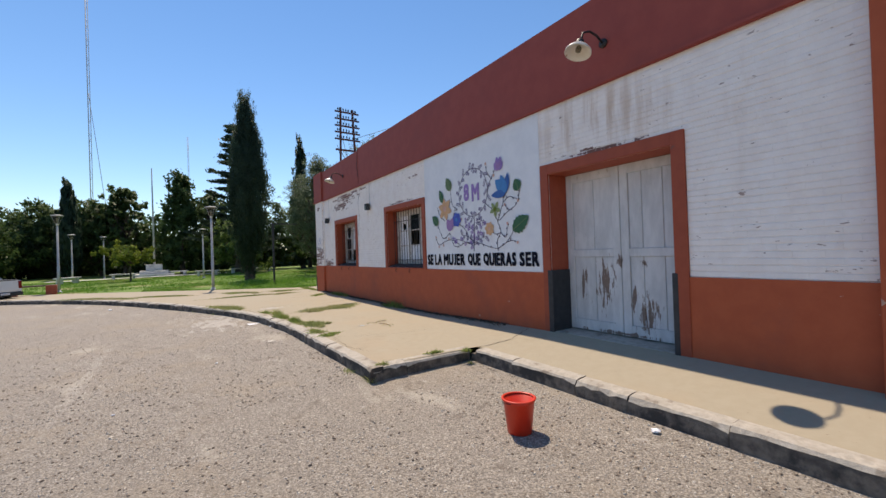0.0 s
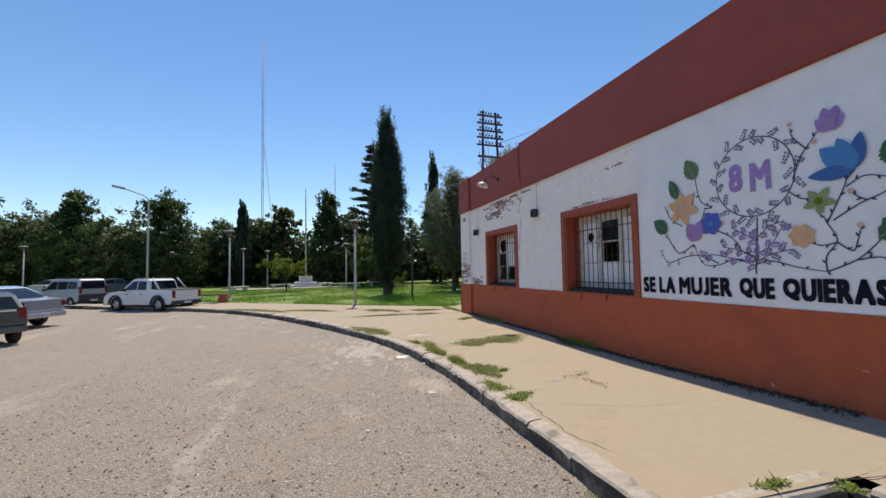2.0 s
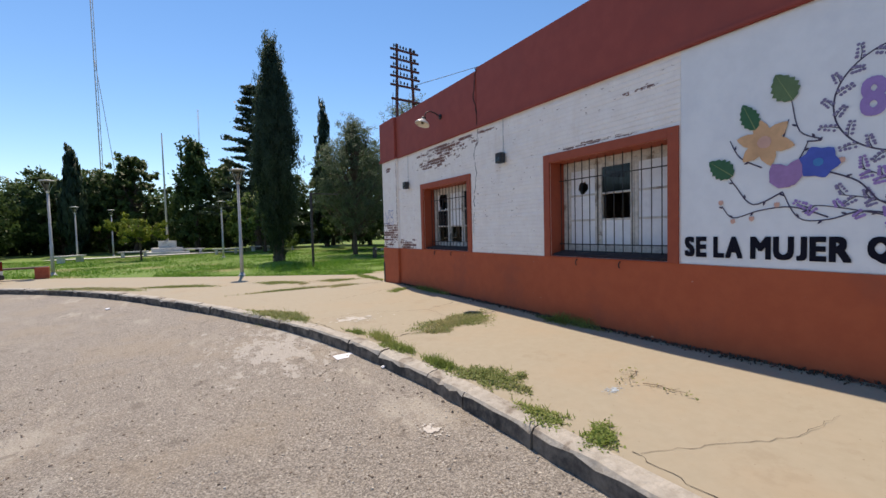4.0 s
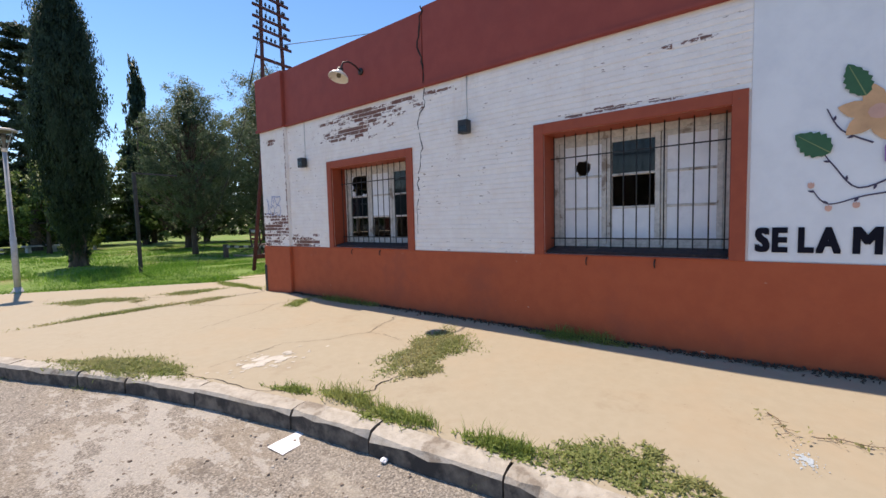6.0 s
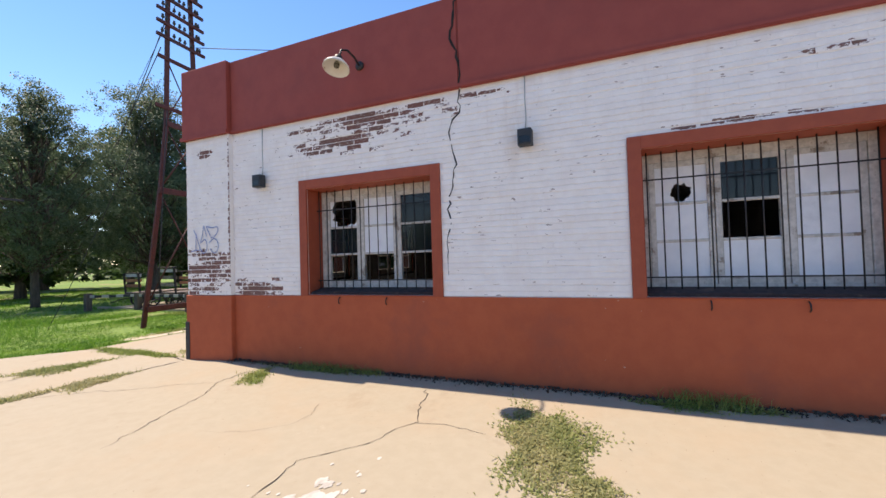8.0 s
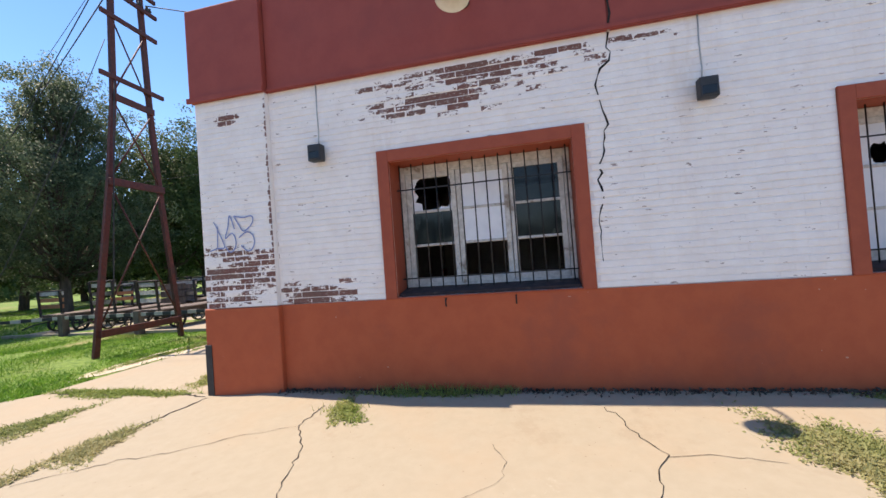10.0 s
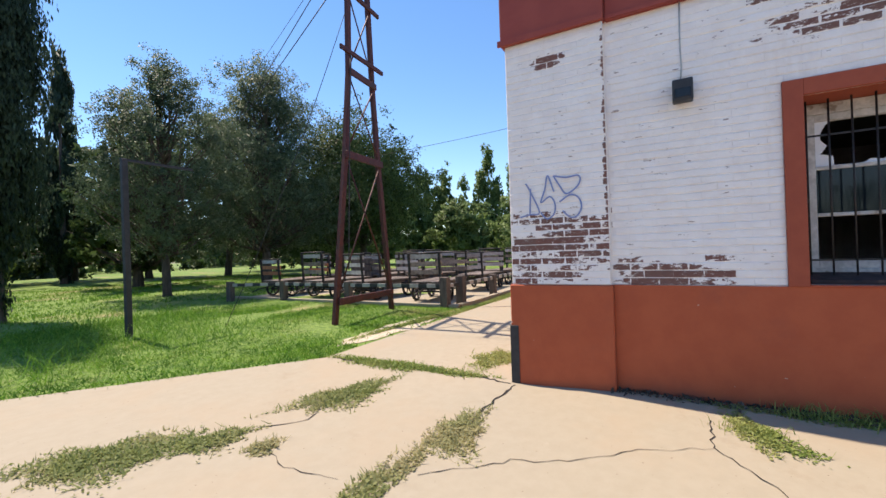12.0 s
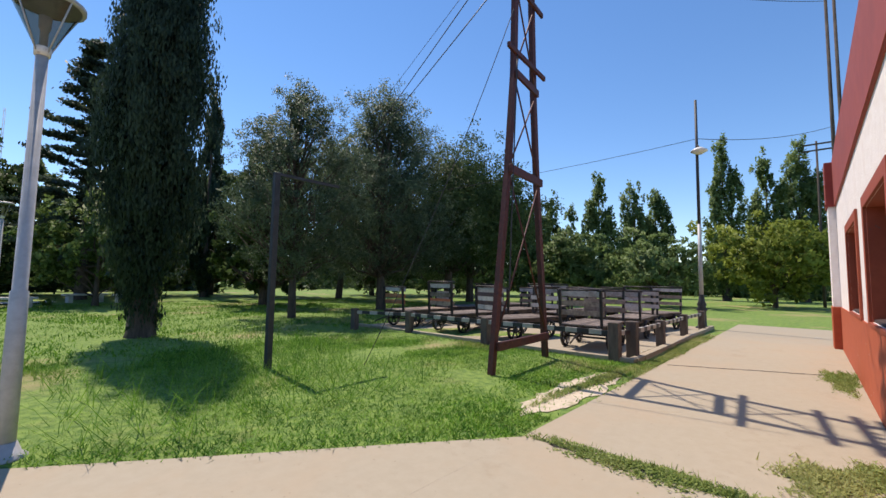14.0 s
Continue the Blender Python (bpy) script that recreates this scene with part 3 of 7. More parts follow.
# corner pilasters
for name, x0, x1, y0, y1 in (("pilaster_corner", WALL_X - 0.065, 4.81, 14.755, CORNER_Y), ("pilaster_far", EAST_X - 0.6, EAST_X + 0.02, CORNER_Y - 0.5, CORNER_Y + 0.12)):
    bm = bmesh.new()
    soft_box(bm, x0, x1, y0, y1, SILL_Z, BAND_Z, 0.006)
    pil = structure(name, bm, MORTAR, "limewashed brick corner pier", "pilaster")
    bm = bmesh.new()
    soft_box(bm, x0 - 0.02, x1, y0 - 0.018, y1 + 0.02, -0.02, SILL_Z, 0.01)
    part("pier_base", bm, PLINTH_RED, pil, "terracotta-painted pier base")
    bm = bmesh.new()
    soft_box(bm, x0 - 0.035, x1, y0 - 0.012, y1 + 0.035, BAND_Z, TOP_Z - 0.045, 0.014, 2)
    box(bm, x0 - 0.055, x0 - 0.035, y0 - 0.012, y1 + 0.055, BAND_Z - 0.005, BAND_Z + 0.05)
    part("pier_head", bm, BAND_RED, pil, "maroon-painted pier head")
bm = bmesh.new()
soft_box(bm, WALL_X - 0.12, WALL_X, 0.0, 0.84, 0.0, BAND_Z, 0.008)
structure("pilaster_south", bm, PLINTH_RED, "terracotta-painted pier", "pilaster")
bm = bmesh.new()
soft_box(bm, WALL_X - 0.094, WALL_X - 0.086, CORNER_Y - 0.055, CORNER_Y + 0.030, 0.2, 0.76, 0.002)
soft_box(bm, WALL_X - 0.086, WALL_X + 0.02, CORNER_Y + 0.0205, CORNER_Y + 0.030, 0.2, 0.76, 0.002)
tagged(part("corner_guard", bm, BLACK_PAINT), "black-painted steel guard on the building corner", "corner guard")


# ---- kerb stones ----
def kerb_run(points, stone):
    """Kerb stones one after another along a line of (x, y); each is a thing of its own kind, a part of the kerb."""
    pts = [Vector((x, y, 0)) for x, y in points]
    total = sum((b - a).length for a, b in zip(pts, pts[1:]))
    out, want, run = [pts[0]], stone, 0.0
    for a, b in zip(pts, pts[1:]):
        d = (b - a).length
        while run + d >= want:
            out.append(a.lerp(b, (want - run) / d))
            want += stone * (0.55 + 0.6 * ((len(out) * 0.618) % 1.0))
        run += d
    if (out[-1] - pts[-1]).length > 0.2:
        out.append(pts[-1])
    return list(zip(out, out[1:]))


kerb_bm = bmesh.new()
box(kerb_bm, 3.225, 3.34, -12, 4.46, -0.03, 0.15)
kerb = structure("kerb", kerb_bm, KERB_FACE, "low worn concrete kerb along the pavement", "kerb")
runs = [(3.22, -8.0), (3.22, 4.46)], [(3.22, 4.47), (1.80, 4.40)], [(1.76, 4.40)] + [(kerb_x(y), y) for y in [4.7 + 0.4 * i for i in range(55)]]
rng = random.Random(4)
for run in runs:
    for a, b in kerb_run(run, 0.98):
        d = (b - a).normalized()
        inward = Vector((d.y, -d.x, 0))
        if inward.x < 0:
            inward = -inward
        if abs(d.x) > 0.9:
            inward = Vector((0, 1, 0))
        wear, dz, shift = rng.uniform(0.0, 0.016), rng.uniform(0.004, 0.013), rng.uniform(-0.008, 0.008)
        g = 0.003 + rng.random() * 0.006
        a2, b2 = a + d * g + inward * shift, b - d * g + inward * shift
        wide, top = 0.165, 0.205 + dz
        bm, rows = bmesh.new(), []
        for i in range(7):
            end = i in (0, 6)
            chip = rng.uniform(0.006, 0.034) if end or rng.random() < 0.22 else rng.uniform(0.0, 0.008)
            out = rng.uniform(-0.010, 0.008)
            p = a2.lerp(b2, i / 6)
            rows.append([bm.verts.new(p + inward * off + Vector((0, 0, z))) for off, z in (
                (out, -0.03), (out, top - 0.022 - wear - chip), (out + 0.012 + chip * 0.6, top - 0.006 - wear), (wide * 0.5, top - wear * 0.4), (wide, top - 0.002), (wide, -0.03))])
        for r0, r1 in zip(rows, rows[1:]):
            for k in range(6):
                bm.faces.new((r0[k], r1[k], r1[(k + 1) % 6], r0[(k + 1) % 6]))
        bm.faces.new(rows[0])
        bm.faces.new(rows[-1])
        bmesh.ops.recalc_face_normals(bm, faces=list(bm.faces))
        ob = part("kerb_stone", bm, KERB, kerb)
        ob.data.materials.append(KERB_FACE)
        # upright faces get the darker tone that holds grime and painted shade
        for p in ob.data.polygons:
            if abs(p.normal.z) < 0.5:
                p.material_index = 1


# ---- door and windows ----
def trim(name, axis, face, o, width, proud, label, sides=3, low=None):
    """A painted surround on the wall's face and the painted reveals inside the opening."""
    a, b, z0, z1 = o
    bm = bmesh.new()

    def put(p0, p1, q0, q1, s0, s1):
        if axis == "y":
            box(bm, face + p0, face + p1, q0, q1, s0, s1)
        else:
            box(bm, q0, q1, face - p1, face - p0, s0, s1)
    base = z0 if low is None else low
    put(-proud, 0.0, a - width, a, base, z1 + width)
    put(-proud, 0.0, b, b + width, base, z1 + width)
    put(-proud, 0.0, a, b, z1, z1 + width)
    if low is not None and low < z0 and z0 > 1.0:
        put(-proud, 0.0, a, b, low, z0)
    put(0.0, THICK - 0.02, a, a + 0.006, z0, z1)
    put(0.0, THICK - 0.02, b - 0.006, b, z0, z1)
    put(0.0, THICK - 0.02, a + 0.006, b - 0.006, z1 - 0.006, z1)
    bmesh.ops.bevel(bm, geom=list(bm.edges), offset=0.003, segments=1, affect="EDGES")
    return structure(name, bm, TRIM_RED, label, "trim")


def holed_pane(bm, x, y0, y1, z0, z1, cy, cz, ry, rz, seed):
    """A pane with a jagged hole knocked in it; the hole's middle and size are shares of the pane."""
    r = random.Random(seed)
    w, h = y1 - y0, z1 - z0
    n = 24
    inner, outer = [], []
    for i in range(n):
        a = 2 * math.pi * i / n + 0.13
        c, s = math.cos(a), math.sin(a)
        k = r.uniform(0.78, 1.15)
        yy, zz = cy + ry * c * k, cz + rz * s * k
        inner.append((min(max(yy, 0.01), 0.99), min(max(zz, 0.01), 0.99)))
        t = min((1 - cy) / c if c > 0 else -cy / c, (1 - cz) / s if s > 0 else -cz / s)
        outer.append((cy + c * t, cz + s * t))
    vi = [bm.verts.new((x, y0 + w * a, z0 + h * b)) for a, b in inner]
    vo = [bm.verts.new((x, y0 + w * a, z0 + h * b)) for a, b in outer]
    for i in range(n):
        bm.faces.new((vi[i], vi[(i + 1) % n], vo[(i + 1) % n], vo[i]))
    for a, b in ((0, 0), (1, 0), (1, 1), (0, 1)):
        near = sorted(range(n), key=lambda i: (outer[i][0] - a) ** 2 + (outer[i][1] - b) ** 2)[:2]
        if abs(near[0] - near[1]) in (1, n - 1):
            bm.faces.new((vo[near[0]], vo[near[1]], bm.verts.new((x, y0 + w * a, z0 + h * b))))


def window_unit(name, axis, face, o, panes, label, depth=0.27, hole=(0.5, 0.4, 0.3, 0.3, 1)):
    """A timber window of three casements behind an iron grille. panes: for each casement three kinds from top to bottom."""
    a, b, z0, z1 = o
    win = tagged(new(name), label, "window", kind="structure")

    def put(bm, p0, p1, q0, q1, s0, s1):
        if axis == "y":
            box(bm, face + p0, face + p1, q0, q1, s0, s1)
        else:
            box(bm, q0, q1, face - p1, face - p0, s0, s1)

    bm = bmesh.new()
    for q0, q1, s0, s1 in ((a + 0.008, a + 0.07, z0 + 0.05, z1 - 0.008), (b - 0.07, b - 0.008, z0 + 0.05, z1 - 0.008),
                           (a + 0.07, b - 0.07, z1 - 0.09, z1 - 0.008), (a + 0.07, b - 0.07, z0 + 0.05, z0 + 0.10)):
        put(bm, depth, depth + 0.09, q0, q1, s0, s1)
    bmesh.ops.bevel(bm, geom=list(bm.edges), offset=0.005, segments=1, affect="EDGES")
    part("window_frame", bm, SASH, win, "weathered grey-white timber frame")
    bm = bmesh.new()
    put(bm, 0.01, depth, a + 0.008, b - 0.008, z0, z0 + 0.03)
    for v in bm.verts:
        inner = (v.co.x - face if axis == "y" else face - v.co.y) > 0.1
        if inner and v.co.z > z0 + 0.02:
            v.co.z += 0.045
    put(bm, depth + 0.002, THICK, a + 0.008, b - 0.008, z0, z0 + 0.05)
    bmesh.ops.bevel(bm, geom=list(bm.edges), offset=0.008, segments=2, affect="EDGES")
    part("window_sill", bm, SILL_DARK, win, "dark worn sill")
    span = (b - a - 0.14) / 3
    for i in range(3):
        q0 = a + 0.07 + span * i + 0.004
        q1 = q0 + span - 0.008
        s0, s1 = z0 + 0.10, z1 - 0.09
        sash_bm = bmesh.new()
        w = 0.052
        for r0, r1, t0, t1 in ((q0, q0 + w, s0, s1), (q1 - w, q1, s0, s1), (q0 + w, q1 - w, s1 - w, s1), (q0 + w, q1 - w, s0, s0 + w + 0.01)):
            put(sash_bm, depth + 0.015, depth + 0.065, r0, r1, t0, t1)
        high = (s1 - s0 - 2 * w) / 3
        for j in (1, 2):
            z = s0 + w + high * j
            put(sash_bm, depth + 0.022, depth + 0.058, q0 + w, q1 - w, z - 0.014, z + 0.014)
        bmesh.ops.bevel(sash_bm, geom=list(sash_bm.edges), offset=0.004, segments=1, affect="EDGES")
        sash = part("casement", sash_bm, SASH, win)
        for j in range(3):
            kind = panes[i][j]
            t1 = s1 - w - high * j - (0.014 if j else 0.0)
            t0 = s1 - w - high * (j + 1) + 0.014
            bm = bmesh.new()
            r0, r1 = q0 + w, q1 - w
            if kind == "board":
                put(bm, depth + 0.032, depth + 0.044, r0, r1, t0, t1)
                part("pane", bm, SHEET, sash, "white boarded pane")
            elif kind == "broken":
                holed_pane(bm, face + depth + 0.038, r0, r1, t0, t1, *hole)
                part("pane", bm, SHEET, sash, "broken white pane with a jagged hole")
            elif kind == "glass":
                put(bm, depth + 0.036, depth + 0.040, r0, r1, t0, t1)
                part("pane", bm, GLASS, sash, "dusty glass pane").visible_shadow = False
            else:
                bm.free()
    # iron grille
    n = 14
    for i in range(n):
        q = a + 0.05 + (b - a - 0.10) * i / (n - 1)
        bm = bmesh.new()
        p = ((face + 0.17, q) if axis == "y" else (q, face - 0.17))
        tube(bm, [(p[0], p[1], z0 + 0.03), (p[0], p[1], z1 - 0.004)], 0.0068, 6)
        part("grille_bar", bm, IRON, win)
    for z in (z0 + 0.17, z1 - 0.27):
        bm = bmesh.new()
        put(bm, 0.176, 0.182, a, b, z - 0.007, z + 0.007)
        part("grille_rail", bm, IRON, win)
    if axis == "y":
        for q in (a + (b - a) * 0.34, a + (b - a) * 0.72):
            bm = bmesh.new()
            tube(bm, [(face - 0.02, q, z0 - 0.03), (face - 0.05, q, z0 - 0.05), (face - 0.055, q, z0 - 0.09), (face - 0.035, q, z0 - 0.11)], 0.007, 6)
            part("sill_hook", bm, IRON, win)
    return win


trim("trim_door", "y", WALL_X, DOOR, 0.14, 0.03, "red-painted plaster surround of the big door", low=0.2)
trim("trim_window_1", "y", WALL_X, WIN_A, 0.12, 0.03, "red-painted surround of the wide window", low=SILL_Z)
trim("trim_window_2", "y", WALL_X, WIN_B, 0.12, 0.03, "red-painted surround of the corner window", low=SILL_Z)
for i, o in enumerate(N_WIN):
    trim("trim_window_%d" % (3 + i), "x", CORNER_Y - 0.02, o, 0.14, 0.03, "red-painted surround of an end window", low=SILL_Z)
window_unit("window_1", "y", WALL_X, WIN_A, (("board", "board", "board"), ("glass", "none", "board"), ("broken", "board", "board")),
            "barred timber window mostly boarded white", hole=(0.50, 0.28, 0.20, 0.26, 3))
window_unit("window_2", "y", WALL_X, WIN_B, (("glass", "glass", "none"), ("board", "board", "none"), ("broken", "glass", "none")),
            "barred timber window with broken and boarded panes", hole=(0.42, 0.52, 0.50, 0.60, 5))
for i, o in enumerate(N_WIN):
    window_unit("window_%d" % (3 + i), "x", CORNER_Y - 0.02, o, (("glass", "glass", "glass"),) * 3, "barred timber window in the end wall")

# double door: two ledged leaves of boards
door = tagged(new("door_1"), "closed double door of flaking white boards", "door", kind="structure")
DX = WALL_X + 0.34
mid = (DOOR[0] + DOOR[1]) / 2
for y0, y1 in ((DOOR[0] + 0.01, mid - 0.005), (mid + 0.005, DOOR[1] - 0.01)):
    z0, z1 = 0.36, DOOR[3] - 0.01
    bm = bmesh.new()
    for r0, r1, t0, t1 in ((y0, y0 + 0.11, z0, z1), (y1 - 0.11, y1, z0, z1), (y0 + 0.11, y1 - 0.11, z1 - 0.12, z1), (y0 + 0.11, y1 - 0.11, z0, z0 + 0.14),
                           (y0 + 0.11, y1 - 0.11, 1.36, 1.46)):
        box(bm, DX - 0.012, DX + 0.04, r0, r1, t0, t1)
    bmesh.ops.bevel(bm, geom=list(bm.edges), offset=0.004, segments=1, affect="EDGES")
    leaf = part("door_leaf", bm, DOOR_WHITE, door, "flaking white timber leaf")
    shares = (0.0, 0.46, 1.0) if y0 > mid else (0.0, 0.30, 0.72, 1.0)
    for f0, f1 in zip(shares, shares[1:]):
        for t0, t1 in ((z0 + 0.14, 1.36), (1.46, z1 - 0.12)):
            q0, q1 = y0 + 0.11 + (y1 - y0 - 0.22) * f0, y0 + 0.11 + (y1 - y0 - 0.22) * f1
            bm = bmesh.new()
            box(bm, DX + 0.006, DX + 0.03, q0 + 0.003, q1 - 0.003, t0, t1)
            bmesh.ops.bevel(bm, geom=list(bm.edges), offset=0.005, segments=1, affect="EDGES")
            part("board", bm, DOOR_WHITE, leaf)
bm = bmesh.new()
soft_box(bm, WALL_X - 0.036, WALL_X + 0.33, DOOR[1] - 0.035, DOOR[1] + 0.055, 0.3, 1.19, 0.006)
soft_box(bm, WALL_X - 0.036, WALL_X + 0.33, DOOR[0] - 0.03, DOOR[0] + 0.03, 0.3, 1.19, 0.006)
part("jamb_paint", bm, BLACK_PAINT, door, "black-painted lower jamb")
bm = bmesh.new()
box(bm, WALL_X - 0.01, WALL_X + THICK, DOOR[0], DOOR[1], 0.1, 0.345)
structure("door_step", bm, KERB, "worn concrete threshold", "threshold")


# ---- trees ----
def leaf_quads(centres, size, rng, up=0.0, thin=0.55, level=1.0):
    """Small leaf-shaped quads of random turn; up stretches them upwards."""
    n = len(centres)
    a = rng.normal(size=(n, 3))
    a[:, 2] += up * np.sign(rng.normal(size=n) + 1.5) * 2.0
    a[:, 2] *= level
    a /= np.linalg.norm(a, axis=1)[:, None]
    b = np.cross(a, rng.normal(size=(n, 3)) + np.array([0.0, 0.0, 3.0 * (level < 1.0)]))
    b /= np.linalg.norm(b, axis=1)[:, None] + 1e-9
    s = size * rng.uniform(0.6, 1.35, (n, 1))
    a, b = a * s, b * s * thin
    return np.stack([centres - a, centres - b * 0.9 + a * 0.1, centres + a, centres + b], axis=1)


def tufts(rng, centres, n, spread, count, tight=0.34):
    """Leaves gathered in many small tufts round the centres, with gaps between the tufts."""
    return clumps(rng, clumps(rng, centres, count, spread), n, np.asarray(spread) * tight)


def clumps(rng, centres, n, spread):
    """n points spread round each of the centres."""
    k = len(centres)
    pick = rng.integers(0, k, n)
    return centres[pick] + rng.normal(size=(n, 3)) * np.asarray(spread)


def limb(bm, rng, p0, p1, r0, r1, wobble=0.12, n=6, seg=4):
    p0, p1 = np.array(p0, float), np.array(p1, float)
    pts = [p0 + (p1 - p0) * i / seg + (rng.normal(size=3) * wobble * (0 < i < seg)) for i in range(seg + 1)]
    tube(bm, [tuple(p) for p in pts], [r0 + (r1 - r0) * i / seg for i in range(seg + 1)], n)


def tree(name, x, y, kind, high, wide, leaf, label, leaves=9000, size=0.12, bare=0.2, seed=1, trunk=None, group="", z=0.2):
    """A tree: tapered trunk with limbs, and a crown of small leaves held in uneven clumps."""
    rng = np.random.default_rng(seed)
    root = thing(name, pose(x, y, z), label, "tree", group)
    bm = bmesh.new()
    r = trunk or 0.02 * high + 0.04
    base = bare * high
    half = wide / 2
    bmtop = high * (0.97 if kind in ("cypress", "cedar", "poplar", "cone") else 0.75)
    lean = rng.normal(size=2) * 0.02 * high
    if kind == "cypress":
        lean *= 0.15
    spine = [(0, 0, -0.15), (0, 0, 0.1), (lean[0] * 0.3, lean[1] * 0.3, base), (lean[0], lean[1], bmtop)]
    tube(bm, spine, [r * 1.5, r * 1.15, r * 0.85, r * 0.12], 9)
    cs = []
    if kind == "cypress":
        n = 170 if high < 11 else 120
        h = base * 0.5 + (high - base * 0.5) * rng.random(n) ** 1.05
        f = (h - base * 0.5) / (high - base * 0.5)
        prof = np.interp(f, [0, 0.05, 0.20, 0.42, 0.62, 0.80, 0.92, 1.0], [0.20, 0.46, 0.84, 1.0, 0.88, 0.58, 0.28, 0.03])
        ang = rng.random(n) * 6.283
        rad = half * prof * (0.45 + 0.50 * rng.random(n)) * (0.86 + 0.14 * np.sin(ang * 3 + h * 1.3))
        cs = np.stack([rad * np.cos(ang), rad * np.sin(ang), h], 1)
        pts = tufts(rng, cs, leaves, (half * 0.13, half * 0.13, high * 0.042), leaves // 45, 0.40)
        quads = leaf_quads(pts, size * 1.35, rng, 2.2, 0.30)
    elif kind == "spires":
        # several upright leaders side by side, feathered to the ground
        cs = []
        for i in range(3):
            a, off = i * 2.4, half * (0.0 if i == 0 else 0.5)
            top = high * (1.0 if i == 0 else rng.uniform(0.62, 0.93))
            px, py = off * math.cos(a), off * math.sin(a)
            limb(bm, rng, (0, 0, base * 0.5), (px, py, top), r * 0.5, 0.02, 0.1, 5, 5)
            for f in rng.random(90):
                w = half * 0.62 * float(np.interp(f, [0, 0.15, 0.5, 0.8, 1.0], [0.75, 1.0, 0.85, 0.5, 0.08])) * math.sqrt(rng.random())
                b = rng.random() * 6.283
                cs.append((px + w * math.cos(b), py + w * math.sin(b), base + (top - base) * f))
        pts = tufts(rng, np.array(cs), leaves, (half * 0.13, half * 0.13, high * 0.04), leaves // 30, 0.40)
        quads = leaf_quads(pts, size, rng, 0.5)
    elif kind == "cone":
        n = 190
        f = rng.random(n) ** 1.35
        h = base + (high - base) * f
        ang = rng.random(n) * 6.283
        prof = (1 - f) ** 0.75 * 0.95 + 0.05
        rad = half * prof * np.sqrt(0.15 + 0.85 * rng.random(n)) * rng.uniform(0.75, 1.15, n)
        cs = np.stack([rad * np.cos(ang), rad * np.sin(ang), h], 1)
        pts = tufts(rng, cs, leaves, (half * 0.15, half * 0.15, high * 0.04), leaves // 40, 0.45)
        quads = leaf_quads(pts, size, rng, 0.5)
    elif kind == "cedar":
        cs = []
        tiers = 15
        for i in range(tiers):
            f = i / (tiers - 1)
            h = base + (high - base) * f
            reach = half * (1 - f) ** 0.8 + 0.25
            for j in range(int(rng.integers(4, 7))):
                a = rng.random() * 6.283
                ln = reach * rng.uniform(0.65, 1.1)
                tip = (ln * math.cos(a), ln * math.sin(a), h + 0.10 * ln + rng.normal() * 0.15)
                limb(bm, rng, (0, 0, h - 0.2), tip, 0.05 * (1 - f) + 0.02, 0.01, 0.04, 5, 3)
                for q in np.linspace(0.35, 1.0, 7):
                    cs.append((tip[0] * q + rng.normal() * 0.2, tip[1] * q + rng.normal() * 0.2, h - 0.2 + (tip[2] - h + 0.2) * q))
        cs = np.array(cs)
        pts = clumps(rng, cs, leaves, (0.22, 0.22, 0.045))
        quads = leaf_quads(pts, size, rng, 0.0)
    else:
        # limbs that fork, with clumps of leaves round their ends
        lobes = {"round": 34, "airy": 90, "poplar": 22, "bush": 14, "flat": 16}[kind]
        cs = []
        for i in range(lobes):
            if kind == "poplar":
                f = (i + rng.random()) / lobes
                h = base + (high - base) * f
                a = rng.random() * 6.283
                rr = half * math.sin(math.pi * min(0.97, 0.12 + 0.85 * f)) ** 0.7 * rng.uniform(0.35, 1.0)
                tip = np.array([rr * math.cos(a), rr * math.sin(a), h])
                start = (0, 0, max(base * 0.7, h - 1.2 - rr))
            else:
                u = rng.normal(size=3)
                u /= np.linalg.norm(u)
                u *= rng.uniform(0.45, 1.0) ** 0.5
                if kind == "airy":
                    f = ((i + rng.random()) / lobes) ** 1.15
                    u[2] = 2.0 * f - 1.0
                    flat_len = math.hypot(u[0], u[1]) + 1e-6
                    taper = float(np.interp(f, [0, 0.12, 0.30, 0.60, 0.85, 1.0], [0.55, 0.95, 1.0, 0.82, 0.46, 0.08])) * rng.uniform(0.1, 1.1) ** 0.6 / flat_len
                elif kind == "flat":
                    taper = 1.0
                    u[2] *= 0.8
                else:
                    taper = 1.0
                tip = np.array([u[0] * half * taper, u[1] * half * taper, base + (high - base) * (0.5 + 0.47 * u[2])])
                start = (lean[0] * 0.4, lean[1] * 0.4, min(tip[2] - 0.25 * high * rng.random(), max(base * 0.8, tip[2] - 0.9 * half)))
                start = (start[0], start[1], max(base * 0.75, start[2]))
            limb(bm, rng, start, tip, r * 0.35, 0.012, 0.05 * half, 5, 4)
            spread = half * (0.17 if kind == "airy" else 0.26 if kind == "poplar" else 0.30)
            if kind == "airy":
                spread *= 1.25 - 0.5 * f
            for _ in range(8 if kind == "airy" else 12):
                cs.append(tip + rng.normal(size=3) * np.array([spread, spread, spread * (1.3 if kind == "poplar" else 0.75)]))
        cs = np.array(cs)
        s = half * (0.085 if kind == "airy" else 0.12)
        pts = tufts(rng, cs, leaves, (s * 1.15, s * 1.15, s), leaves // 42, 0.42)
        pts = pts[pts[:, 2] > 0.15]
        quads = leaf_quads(pts, size, rng, 0.15)
    part("trunk", bm, BARK, root, "rough dark bark")
    middle = quads.mean(axis=1)
    hub = np.zeros_like(middle)
